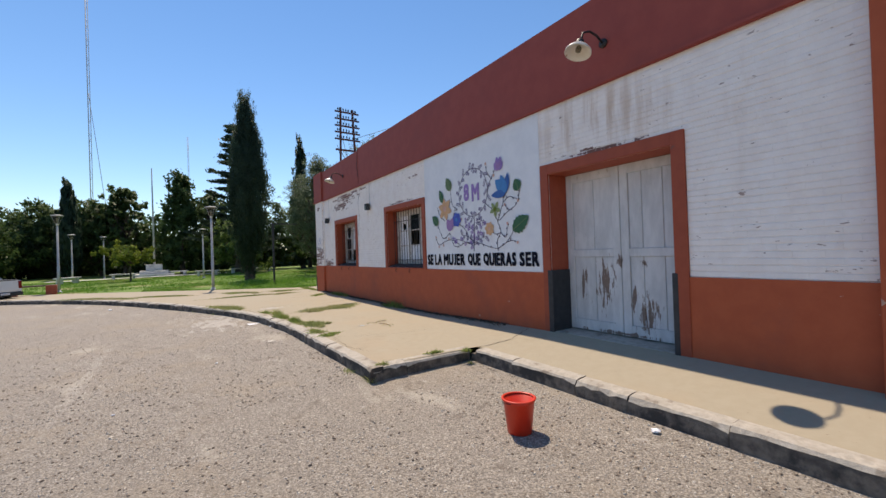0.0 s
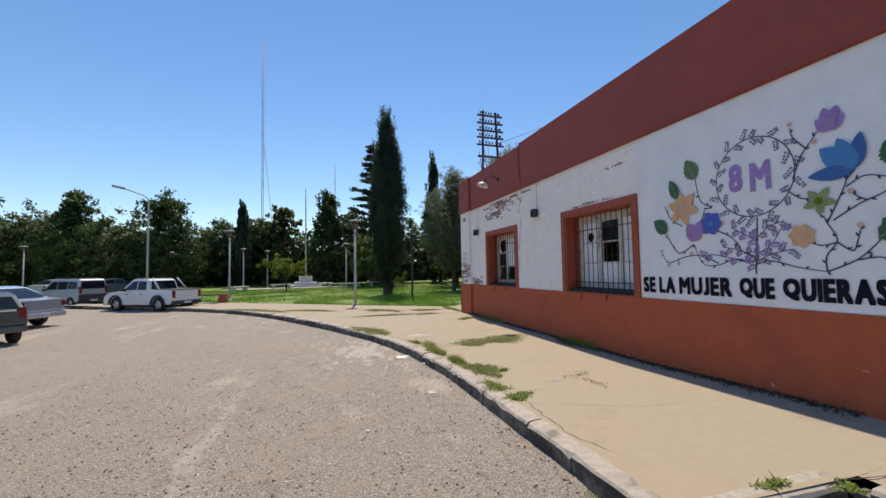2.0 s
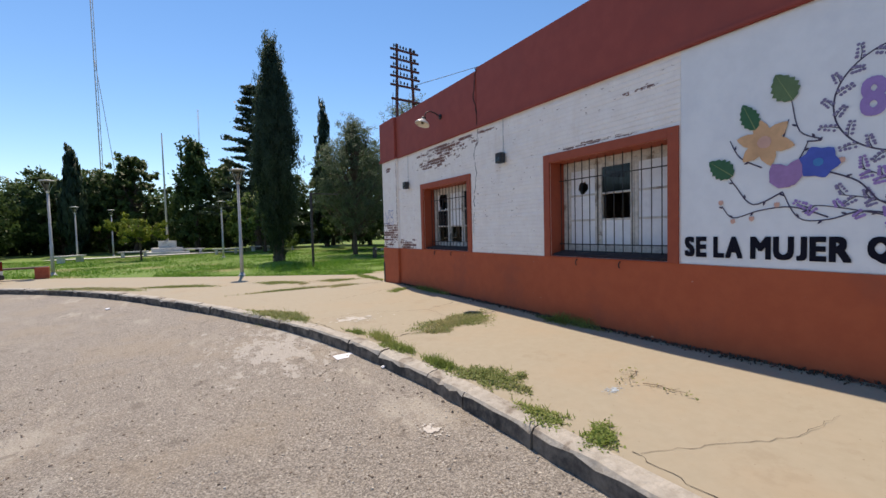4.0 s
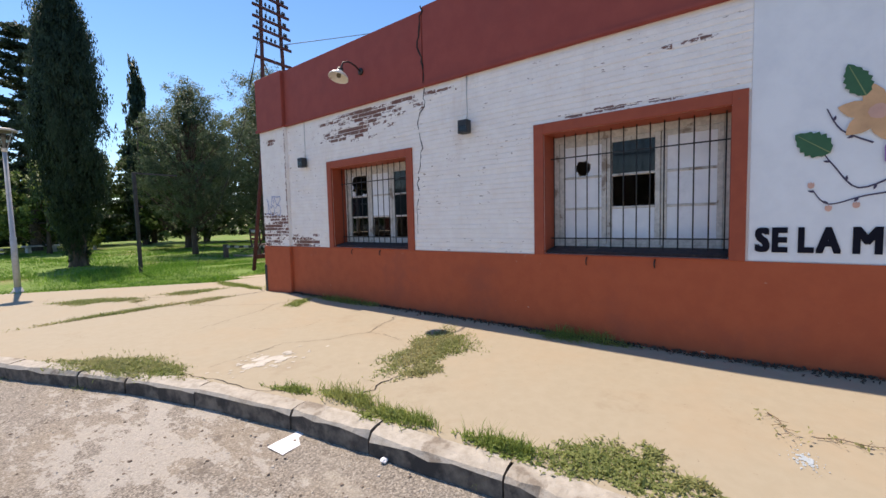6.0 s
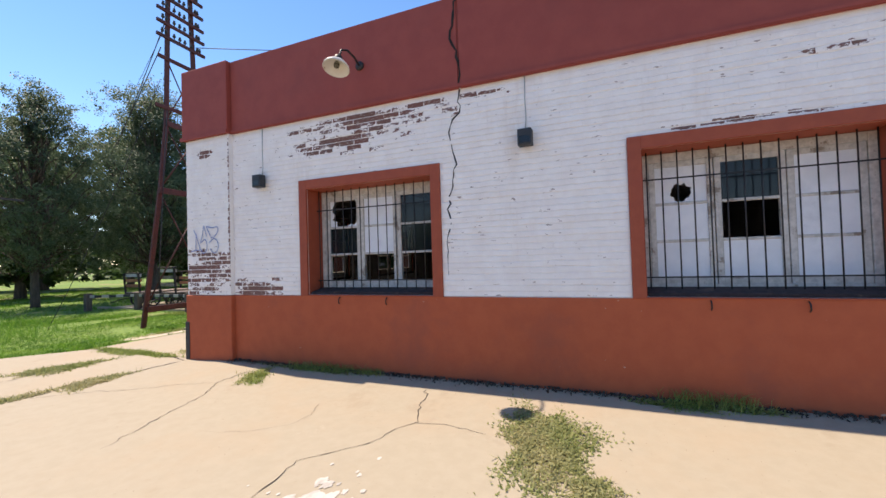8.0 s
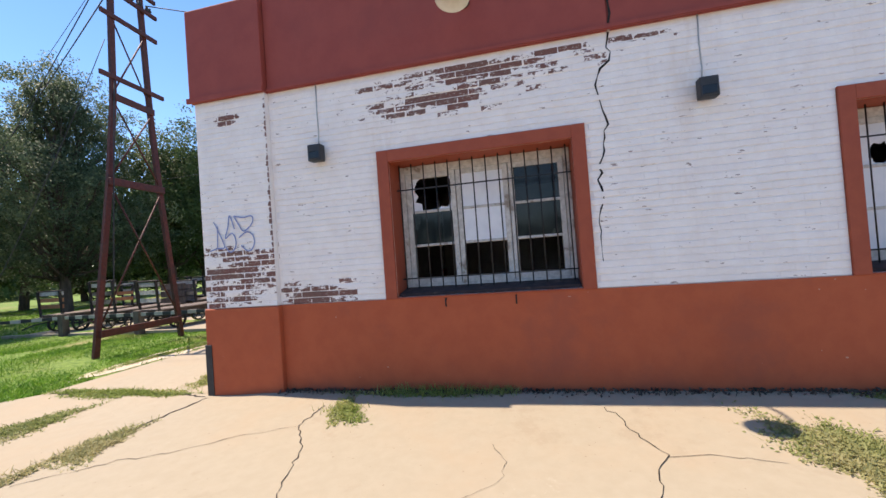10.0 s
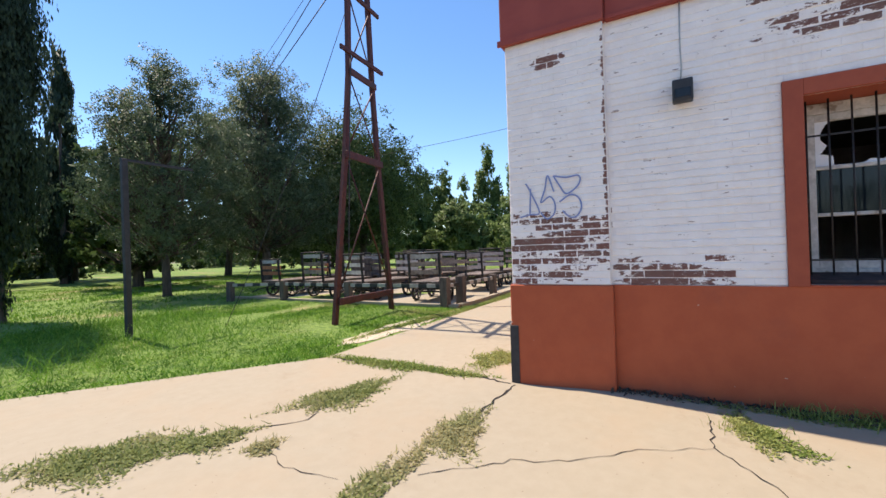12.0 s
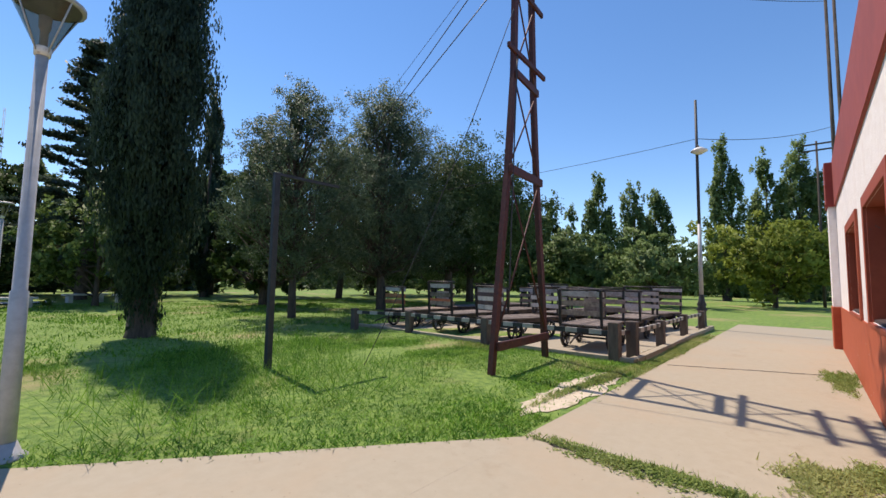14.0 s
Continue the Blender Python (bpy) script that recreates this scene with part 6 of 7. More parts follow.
for x, y, rx, ry, c, lab in ((1.95, 11.4, 0.46, 0.30, (0.58, 0.54, 0.47), "pale plaster spill on the pavement"), (2.77, 7.21, 0.13, 0.08, (0.42, 0.48, 0.52), "pale blue paint smear on the pavement"),
                             (1.3, 7.75, 0.10, 0.16, (0.62, 0.57, 0.50), "whitish spill on the asphalt")):
    bm = bmesh.new()
    rr = random.Random(int(x * 100))
    for k in range(70):
        px, py = x + rr.gauss(0, rx * 0.5), y + rr.gauss(0, ry * 0.5)
        s = rr.uniform(0.04, 0.30) * max(0.2, 1.0 - math.hypot((px - x) / rx, (py - y) / ry))
        z = (pave_z(px, py) if px > kerb_x(py) + 0.1 else road_z(px, py) + 0.004) + 0.002 + 0.00003 * k
        bm.faces.new([bm.verts.new((px + rx * s * math.cos(a) * rr.uniform(0.6, 1.2), py + ry * s * math.sin(a) * rr.uniform(0.6, 1.2), z)) for a in [2 * math.pi * i / 14 for i in range(14)]])
    tagged(part("stain", bm, surface("stain_" + lab.split()[1], c, tuple(v * 0.85 for v in c), 20, 0.9, 0.2, tuple(v * 0.7 for v in c), 6, (0.5, 0.65), world_space=True)), lab, "stain", kind="structure")

for x, y, s, rz in ((3.06, 1.85, 0.045, 20), (1.55, 9.3, 0.035, 60), (-0.6, 5.2, 0.02, 0), (0.4, 6.8, 0.025, 40), (-1.9, 16.6, 0.06, 15)):
    scrap = thing("paper_scrap", pose(x, y, road_z(x, y) + 0.004, 0, 0, rz), "small crumpled white paper scrap on the asphalt", "litter", "paper scraps on the road")
    bm = bmesh.new()
    bmesh.ops.create_icosphere(bm, subdivisions=2, radius=s)
    for v in bm.verts:
        v.co *= 0.75 + 0.4 * noise.noise(v.co * 40 + Vector((x, y, 0)))
        v.co.z = v.co.z * 0.45 + s * 0.3
    part("scrap", bm, SHEET, scrap)


# ---- telegraph tower ----
def leg_at(side, z):
    """The place of a tower leg at a height; the two legs lean together."""
    if side < 0:
        return Vector((line([(0.0, 6.12), (3.4, 6.57), (5.1, 6.74), (8.8, 6.84)], z), 19.74, z))
    return Vector((line([(0.0, 8.09), (3.4, 7.74), (5.1, 7.62), (8.8, 7.48)], z), 19.86, z))


tower = thing("telegraph_tower", pose(7.1, 19.8, 0.2), "tall rusty red telegraph tower of two leaning legs", "telegraph tower")
inv = tower.matrix_world.inverted()


def T(p):
    return inv @ Vector(p)


for s in (-1, 1):
    bm = bmesh.new()
    for z0, z1 in ((0.05, 3.4), (3.4, 5.1), (5.1, 8.8)):
        beam(bm, T(leg_at(s, z0)), T(leg_at(s, z1)), 0.10, 0.03, (0, 1, 0))
        beam(bm, T(leg_at(s, z0) + Vector((0, 0.055, 0))), T(leg_at(s, z1) + Vector((0, 0.055, 0))), 0.03, 0.08, (0, 1, 0))
    part("leg", bm, RUST, tower)
for z, over, w in ((0.62, 0.0, 0.13), (3.42, 0.05, 0.14), (5.08, 0.03, 0.13), (5.47, 0.30, 0.09), (6.69, 0.26, 0.09)):
    bm = bmesh.new()
    a, b = leg_at(-1, z), leg_at(1, z)
    beam(bm, T(a + Vector((-over, -0.05, 0))), T(b + Vector((over, -0.05, 0))), 0.05, w, r=0.006)
    part("cross_beam", bm, RUST, tower)
for z0, z1 in ((0.7, 3.35), (3.5, 5.0), (5.2, 6.65)):
    for s in (-1, 1):
        bm = bmesh.new()
        tube(bm, [T(leg_at(s, z0)), T(leg_at(-s, z1))], 0.016, 6)
        part("brace", bm, RUST, tower)
for z in (7.22, 7.56, 7.88, 8.22, 8.57):
    bm = bmesh.new()
    a, b = leg_at(-1, z), leg_at(1, z)
    beam(bm, T(a + Vector((-0.30, -0.05, 0))), T(b + Vector((0.30, -0.05, 0))), 0.05, 0.075)
    arm = part("insulator_arm", bm, RUST, tower)
    for f in (-0.24, -0.10, 0.2, 0.42, 0.62, 0.88, 1.14, 1.24):
        p = a.lerp(b, f) + Vector((0, -0.05, 0.04))
        bm = bmesh.new()
        lathe(bm, [(0.012, 0.0), (0.012, 0.04), (0.035, 0.045), (0.04, 0.08), (0.022, 0.10), (0.03, 0.13), (0.0, 0.14)], 8, T(p))
        part("insulator", bm, BLACK_PAINT, arm, "dark ceramic insulator")


def wire(p0, p1, sag, label, rad=0.012):
    p0, p1 = Vector(p0), Vector(p1)
    wire_bm = bmesh.new()
    tube(wire_bm, [p0.lerp(p1, i / 14) + Vector((0, 0, -sag * 4 * (i / 14) * (1 - i / 14))) for i in range(15)], rad, 5)
    return tagged(part("wire", wire_bm, BLACK_PAINT), label, "wire")


wire((6.6, 19.7, 6.9), (17.0, 44.0, 6.5), 0.3, "black overhead wire running from the tower")
wire((6.75, 19.7, 7.7), (17.6, 44.0, 7.0), 0.3, "black overhead wire running from the tower")
wire((7.0, 19.7, 8.2), (17.2, 44.0, 8.2), 0.25, "black overhead wire running from the tower", 0.007)
wire((7.5, 19.7, 7.3), (27.3, 15.0, 15.4), 0.2, "black overhead wire from the tower over the roof")
wire((16.7, 18.8, 6.5), (27.3, 15.02, 9.2), 0.25, "black overhead wire between the poles")
wire((16.7, 18.8, 6.5), (9.5, 40.0, 5.0), 0.5, "black overhead wire between the poles", 0.009)
wire((6.72, 19.68, 5.4), (6.45, 19.66, 1.2), -0.12, "loose black cable hanging down the tower")
wire((6.55, 19.65, 6.1), (5.2, 21.6, 0.2), 0.25, "slack guy wire hanging from the tower", 0.007)


# ---- posts and lamps ----
def park_lamp(x, y, high=3.60, lean=0.0):
    """A grey steel post with a conical lantern."""
    lamp = thing("park_lamp", pose(x, y, 0.2, lean, 0, 0), "grey steel park lamp with a conical glass lantern", "lamp post", "park lamps")
    post_bm = bmesh.new()
    tube(post_bm, [(0, 0, 0), (0, 0, 1.25), (0, 0, 1.26), (0, 0, high - 0.48)], [0.062, 0.056, 0.046, 0.040], 12)
    part("post", post_bm, GALV, lamp)
    foot_bm = bmesh.new()
    lathe(foot_bm, [(0.14, 0.0), (0.14, 0.012), (0.10, 0.03), (0.066, 0.12), (0.0, 0.12)], 14)
    for a in (0.8, 2.4, 3.9, 5.5):
        lathe(foot_bm, [(0.0, 0.035), (0.014, 0.03), (0.014, 0.01)], 6, (0.12 * math.cos(a), 0.12 * math.sin(a), 0))
    part("base", foot_bm, GALV, lamp, "bolted foot plate")
    cone_bm = bmesh.new()
    lathe(cone_bm, [(0.050, high - 0.44), (0.228, high - 0.055)], 20)
    part("glass", cone_bm, LAMP_GLASS, lamp, "clear tapering lantern glass")
    lid_bm = bmesh.new()
    lathe(lid_bm, [(0.215, high - 0.065), (0.248, high - 0.06), (0.252, high - 0.03), (0.20, high - 0.005), (0.0, high + 0.02)], 20)
    lathe(lid_bm, [(0.215, high - 0.064), (0.0, high - 0.055)], 20)
    part("lid", lid_bm, GALV, lamp)
    for i in range(4):
        a = 0.6 + i * math.pi / 2
        rib_bm = bmesh.new()
        tube(rib_bm, [(0.05 * math.cos(a), 0.05 * math.sin(a), high - 0.47), (0.236 * math.cos(a), 0.236 * math.sin(a), high - 0.05)], 0.007, 5)
        part("rib", rib_bm, GALV, lamp)
    neck_bm = bmesh.new()
    lathe(neck_bm, [(0.0, high - 0.50), (0.052, high - 0.50), (0.056, high - 0.43), (0.026, high - 0.41), (0.026, high - 0.29), (0.038, high - 0.27), (0.042, high - 0.17), (0.0, high - 0.155)], 12)
    part("lamp_holder", neck_bm, ENAMEL, lamp)
    return lamp


for x, y, h in ((1.18, 20.75, 3.65), (-5.0, 26.9, 3.75), (-7.2, 43.1, 3.7), (-5.7, 46.9, 3.7), (1.4, 34.7, 3.6), (-21.9, 40.9, 3.8)):
    park_lamp(x, y, h)

gallows = thing("post_frame", pose(4.0, 22.4, 0.2), "black steel post with a long top arm on the lawn", "post")
bm = bmesh.new()
beam(bm, (0, 0, 0), (0, 0, 3.05), 0.09, 0.09, (0, 1, 0), 0.006)
part("post", bm, BLACK_PAINT, gallows)
bm = bmesh.new()
beam(bm, (-0.05, 0, 3.03), (1.15, 0, 3.03), 0.05, 0.05)
part("arm", bm, BLACK_PAINT, gallows)

pole = thing("street_lamp", pose(16.6, 18.8, 0.2), "tall slim pole with ornate iron base and saucer lamp", "lamp post")
bm = bmesh.new()
lathe(bm, [(0.20, 0.0), (0.20, 0.05), (0.13, 0.10), (0.12, 0.55), (0.16, 0.62), (0.11, 0.70), (0.14, 0.78), (0.09, 0.9), (0.075, 1.1)], 12)
part("base", bm, BLACK_PAINT, pole, "ornate cast-iron base")
bm = bmesh.new()
tube(bm, [(0, 0, 1.0), (0, 0, 3.4)], [0.065, 0.055], 10)
part("shaft", bm, GALV, pole)
bm = bmesh.new()
tube(bm, [(0, 0, 3.4), (0, 0, 7.6)], [0.05, 0.04], 10)
part("upper_shaft", bm, BLACK_PAINT, pole, "black upper tube")
bm = bmesh.new()
tube(bm, [(0, 0, 6.0), (-0.12, -0.05, 6.02), (-0.22, -0.1, 5.92)], 0.02, 6)
part("arm", bm, BLACK_PAINT, pole)
bm = bmesh.new()
lathe(bm, [(0.0, 5.92), (0.08, 5.9), (0.24, 5.80), (0.25, 5.77), (0.10, 5.68), (0.0, 5.66)], 16, (-0.22, -0.1, 0))
part("saucer", bm, ENAMEL, pole, "cream saucer shade")

for x, y, h in ((40.7, 15.4, 12.0), (27.3, 15.05, 16.4), (27.5, 14.75, 16.4)):
    p = thing("utility_pole", pose(x, y, 0.18), "tall dark wooden utility pole behind the building", "utility pole", "utility poles")
    bm = bmesh.new()
    tube(bm, [(0, 0, 0), (0, 0, h)], [0.10, 0.06], 9)
    part("shaft", bm, BARK, p)
    for z in (h - 0.25, h - 0.7):
        bm = bmesh.new()
        beam(bm, (-0.1, -0.8, z), (-0.1, 0.8, z), 0.09, 0.10)
        part("cross_arm", bm, BARK, p)
far_lamp = thing("street_lamp", pose(-11.9, 35.5, 0.0), "tall grey street lamp with a single bent arm", "lamp post")
bm = bmesh.new()
tube(bm, [(0, 0, 0), (0, 0, 3), (0, 0, 6.9), (-0.25, -0.2, 7.15), (-1.35, -0.55, 7.55)], [0.09, 0.075, 0.05, 0.04, 0.035], 8)
part("pole", bm, GALV, far_lamp)
bm = bmesh.new()
soft_box(bm, -0.35, 0.35, -0.12, 0.12, -0.07, 0.07, 0.04, 2)
bmesh.ops.transform(bm, matrix=pose(-1.55, -0.62, 7.58, 0, 10, 20), verts=bm.verts)
part("lamp_head", bm, GALV, far_lamp)

for x, y, h, w, lab in ((-17.4, 126.9, 68.5, 0.55, "very tall thin lattice radio mast"), (3.8, 205.0, 54.0, 0.5, "thin distant radio mast")):
    mast = thing("radio_mast", pose(x, y, 0.0), lab, "radio mast", "radio masts")
    for k in range(3):
        a = 2.1 * k
        bm = bmesh.new()
        tube(bm, [(w * math.cos(a) * 0.5, w * math.sin(a) * 0.5, 0), (w * math.cos(a) * 0.5, w * math.sin(a) * 0.5, h)], 0.07, 5)
        part("leg", bm, GALV, mast)
    bm = bmesh.new()
    for i in range(int(h / 1.5)):
        a0, a1 = 2.1 * (i % 3), 2.1 * ((i + 1) % 3)
        tube(bm, [(w * math.cos(a0) * 0.5, w * math.sin(a0) * 0.5, i * 1.5), (w * math.cos(a1) * 0.5, w * math.sin(a1) * 0.5, i * 1.5 + 1.5)], 0.035, 4)
    part("lattice", bm, GALV, mast)
    if h > 60:
        bm = bmesh.new()
        tube(bm, [(0, 0, 42), (1.2, 0, 30), (2.4, -0.5, 18), (4.0, -1.0, 6), (4.6, -1, 0)], 0.06, 5)
        part("guy_wire", bm, GALV, mast)

# flagpole on its stepped plinth, benches, bollards
STONE = surface("white_stone", (0.55, 0.53, 0.50), (0.66, 0.64, 0.60), 10, 0.85, 0.3, (0.40, 0.38, 0.35), 2.0, (0.5, 0.7))
flag = thing("flagpole", pose(-2.0, 45.5, 0.2), "tall white flagpole on a stepped stone plinth", "flagpole")
bm = bmesh.new()
tube(bm, [(0, 0, 0.8), (0, 0, 5.0), (0, 0, 9.8)], [0.09, 0.07, 0.04], 8)
part("pole", bm, GALV, flag)
for i, (s, z0, z1) in enumerate(((1.5, 0, 0.25), (1.05, 0.25, 0.55), (0.6, 0.55, 1.1))):
    bm = bmesh.new()
    soft_box(bm, -s, s, -s, s, z0, z1, 0.02)
    part("plinth_step", bm, STONE, flag)
for x, y, rz in ((-3.9, 42.0, 10), (-0.3, 44.5, -20), (1.9, 40.5, 0), (4.8, 44.0, 15), (6.6, 43.0, -10), (-6.6, 38.0, 60)):
    bench = thing("concrete_bench", pose(x, y, 0.2, 0, 0, rz), "low white concrete bench on the lawn", "bench", "benches in the park")
    bm = bmesh.new()
    soft_box(bm, -0.9, 0.9, -0.22, 0.22, 0.36, 0.45, 0.012)
    part("seat", bm, STONE, bench)
    for s in (-0.65, 0.65):
        bm = bmesh.new()
        soft_box(bm, s - 0.09, s + 0.09, -0.18, 0.18, 0.0, 0.36, 0.012)
        part("support", bm, STONE, bench)
RED_BRICK = surface("red_brick_paint", (0.36, 0.07, 0.035), (0.44, 0.10, 0.05), 10, 0.8, 0.3)
bench = thing("park_bench", pose(-5.6, 25.5, 0.2, 0, 0, 8), "low plank bench on red-painted blocks", "bench")
bm = bmesh.new()
soft_box(bm, -0.95, 0.75, -0.2, 0.2, 0.38, 0.44, 0.01)
part("plank", bm, paint("dark_plank", (0.10, 0.06, 0.045)), bench)
for s in (-0.7, 0.6):
    bm = bmesh.new()
    soft_box(bm, s - 0.19, s + 0.19, -0.22, 0.22, 0.0, 0.40 if s < 0 else 0.42, 0.012)
    part("block", bm, RED_BRICK, bench)
bm = bmesh.new()
for k in range(9):
    bm.faces.new([bm.verts.new((-8.5 + 1.35 * k + dx, 41.0 + 0.25 * k + dy, 0.28)) for dx, dy in ((0, 0), (1.36, 0.25), (1.36, 1.7), (0, 1.45))])
structure("path", bm, STONE, "pale paved path across the park", "path")


# ---- luggage carts behind their fence ----
OLD_WOOD = surface("weathered_cart_wood", (0.20, 0.15, 0.115), (0.33, 0.26, 0.20), 14, 0.85, 0.5, (0.10, 0.075, 0.06), 3.0, (0.5, 0.7), grain=(0.3, 1, 1), piece=0.5)
PALE_WOOD = surface("greyed_pale_wood", (0.40, 0.36, 0.33), (0.52, 0.48, 0.44), 14, 0.85, 0.4, (0.26, 0.22, 0.19), 3.0, (0.5, 0.7), grain=(0.3, 1, 1), piece=0.4)
ORANGE_WOOD = surface("orange_brown_wood", (0.42, 0.16, 0.075), (0.52, 0.22, 0.10), 14, 0.8, 0.4, (0.25, 0.10, 0.05), 3.0, (0.5, 0.7), grain=(0.3, 1, 1), piece=0.4)
DARK_WOOD = surface("dark_sleeper_wood", (0.075, 0.06, 0.05), (0.15, 0.12, 0.10), 12, 0.9, 0.6, (0.04, 0.032, 0.03), 3.0, (0.5, 0.7), grain=(1, 1, 0.3))
DECK_WOOD = surface("grey_deck_wood", (0.12, 0.095, 0.08), (0.22, 0.18, 0.155), 14, 0.85, 0.5, (0.07, 0.055, 0.045), 3.0, (0.5, 0.7), grain=(0.3, 1, 1), piece=0.8)
bm = bmesh.new()
box(bm, 8.8, 17.0, 18.75, 26.4, 0.10, 0.222)
structure("cart_yard", bm, CONCRETE, "dusty concrete floor of the cart display", "floor")


def cart(x, y, rz, wood, label, long=2.3, high=1.05, second=True):
    """An iron-wheeled station luggage cart with slatted end boards."""
    c = thing("luggage_cart", pose(x, y, 0.222, 0, 0, rz), label, "luggage cart", "old luggage carts on display")
    w = 0.95
    for i in range(7):
        plank_bm = bmesh.new()
        y0 = -w / 2 + w * i / 7
        box(plank_bm, -long / 2, long / 2, y0 + 0.008, y0 + w / 7 - 0.008, 0.49, 0.52)
        part("deck_plank", plank_bm, DECK_WOOD if wood is not ORANGE_WOOD else OLD_WOOD, c)
    for s in (-1, 1):
        beam_bm = bmesh.new()
        box(beam_bm, -long / 2 - 0.05, long / 2 + 0.05, s * (w / 2 - 0.10) - 0.04, s * (w / 2 - 0.10) + 0.04, 0.40, 0.49)
        part("side_beam", beam_bm, DARK_WOOD, c)
    for ex in (-long / 2 + 0.4, long / 2 - 0.4):
        axle_bm = bmesh.new()
        tube(axle_bm, [(ex, -w / 2, 0.23), (ex, w / 2, 0.23)], 0.022, 8)
        box(axle_bm, ex - 0.05, ex + 0.05, -w / 2 + 0.08, w / 2 - 0.08, 0.28, 0.42)
        part("axle", axle_bm, IRON, c)
        for s in (-1, 1):
            wheel_bm = bmesh.new()
            turn = Matrix.Rotation(radians(90), 3, "X")
            lathe(wheel_bm, [(0.19, -0.03), (0.23, -0.03), (0.23, 0.03), (0.19, 0.03), (0.19, -0.03)], 22, (ex, s * w / 2, 0.23), turn=turn)
            lathe(wheel_bm, [(0.0, -0.045), (0.05, -0.045), (0.05, 0.045), (0.0, 0.045)], 12, (ex, s * w / 2, 0.23), turn=turn)
            wheel = part("wheel", wheel_bm, IRON, c, "cast-iron wheel")
            for k in range(6):
                a = k * math.pi / 3
                spoke_bm = bmesh.new()
                beam(spoke_bm, (ex + 0.04 * math.cos(a), s * w / 2, 0.23 + 0.04 * math.sin(a)), (ex + 0.2 * math.cos(a), s * w / 2, 0.23 + 0.2 * math.sin(a)), 0.02, 0.03, (0, 1, 0))
                part("spoke", spoke_bm, IRON, wheel)
    for ex in ((-long / 2, long / 2) if second else (long / 2,)):
        for s in (-1, 1):
            up_bm = bmesh.new()
            beam(up_bm, (ex, s * (w / 2 - 0.05), 0.45), (ex + 0.06 * (1 if ex > 0 else -1), s * (w / 2 - 0.05), 0.56 + high), 0.05, 0.05, (0, 1, 0))
            part("upright", up_bm, IRON, c)
        for k in range(3):
            if (k * 7 + int(x * 10) + (ex > 0)) % 5 == 0:
                continue
            slat_bm = bmesh.new()
            z = 0.56 + high * (0.20 + 0.29 * k)
            box(slat_bm, ex - 0.015, ex + 0.015, -w / 2, w / 2, z + 0.01, z + 0.115)
            part("end_slat", slat_bm, wood if k != 2 else PALE_WOOD, c)
        rail_bm = bmesh.new()
        tube(rail_bm, [(ex, -w / 2 - 0.02, 0.56 + high), (ex, w / 2 + 0.02, 0.56 + high)], 0.02, 8)
        part("push_rail", rail_bm, IRON, c)
    draw_bm = bmesh.new()
    tube(draw_bm, [(long / 2, 0, 0.35), (long / 2 + 0.45, 0.02, 0.3), (long / 2 + 0.7, 0.03, 0.22)], 0.018, 6)
    part("draw_bar", draw_bm, IRON, c)


cart_rng = random.Random(12)
LABELS = {OLD_WOOD: "old wooden luggage cart with iron wheels", PALE_WOOD: "greyed wooden luggage cart with slatted ends", ORANGE_WOOD: "orange-brown wooden luggage cart with slatted ends"}
for j, y in enumerate((19.75, 21.6, 23.5, 25.4)):
    for i, x in enumerate((10.15, 12.75, 15.3)):
        wood = ORANGE_WOOD if (i, j) == (0, 3) else PALE_WOOD if (i + j) % 3 == 1 else OLD_WOOD
        cart(x + cart_rng.uniform(-0.2, 0.2), y + cart_rng.uniform(-0.15, 0.15), cart_rng.uniform(-14, 14) + (180 if cart_rng.random() < 0.5 else 0), wood, LABELS[wood],
             long=cart_rng.uniform(1.7, 2.0), high=cart_rng.uniform(0.60, 0.80), second=cart_rng.random() < 0.9)
crate = thing("wooden_crate", pose(12.0, 23.9, 0.222, 0, 0, 20), "dark wooden box standing among the carts", "crate")
for k in range(5):
    bm = bmesh.new()
    box(bm, -0.45, 0.45, -0.35, 0.35, 0.02 + 0.22 * k, 0.22 + 0.22 * k)
    part("board", bm, DARK_WOOD, crate)

fence = thing("fence", pose(8.8, 18.8, 0.2), "low fence of sleeper posts and black-and-white rails", "fence")
posts = [(7.98, 25.6), (8.62, 24.1), (8.56, 21.6), (8.70, 18.84), (9.18, 18.68), (11.2, 18.70), (13.85, 18.77), (16.05, 18.72)]
inv = fence.matrix_world.inverted()
for i, (x, y) in enumerate(posts):
    bm = bmesh.new()
    s = 0.095 if i in (3, 4) else 0.085
    soft_box(bm, x - s, x + s, y - s, y + s, 0.1, 0.90 if i in (3, 4) else 0.80, 0.012)
    bmesh.ops.transform(bm, matrix=inv, verts=bm.verts)
    part("post", bm, DARK_WOOD, fence, "old sleeper timber")
WHITE_RAIL = paint("white_rail_paint", (0.36, 0.34, 0.31))
for (x0, y0), (x1, y1) in zip(posts, posts[1:] + [(16.7, 18.8)]):
    a, b = Vector((x0, y0, 0.70)), Vector((x1, y1, 0.70))
    n = max(2, int((b - a).length / 0.22))
    bm = bmesh.new()
    beam(bm, inv @ a, inv @ b, 0.045, 0.08)
    rail = part("rail", bm, BLACK_PAINT, fence, "black and white striped rail")
    for k in range(0, n, 2):
        bm = bmesh.new()
        beam(bm, inv @ a.lerp(b, k / n), inv @ a.lerp(b, (k + 1) / n), 0.052, 0.087)
        part("stripe", bm, WHITE_RAIL, rail)
bm = bmesh.new()
for (x0, y0), (x1, y1) in (((8.8, 18.55), (17.1, 18.62)), ((8.72, 18.5), (8.72, 26.4))):
    beam(bm, (x0, y0, 0.22), (x1, y1, 0.22), 0.14, 0.12)
structure("yard_edging", bm, CONCRETE, "low concrete edging round the cart display", "edging")


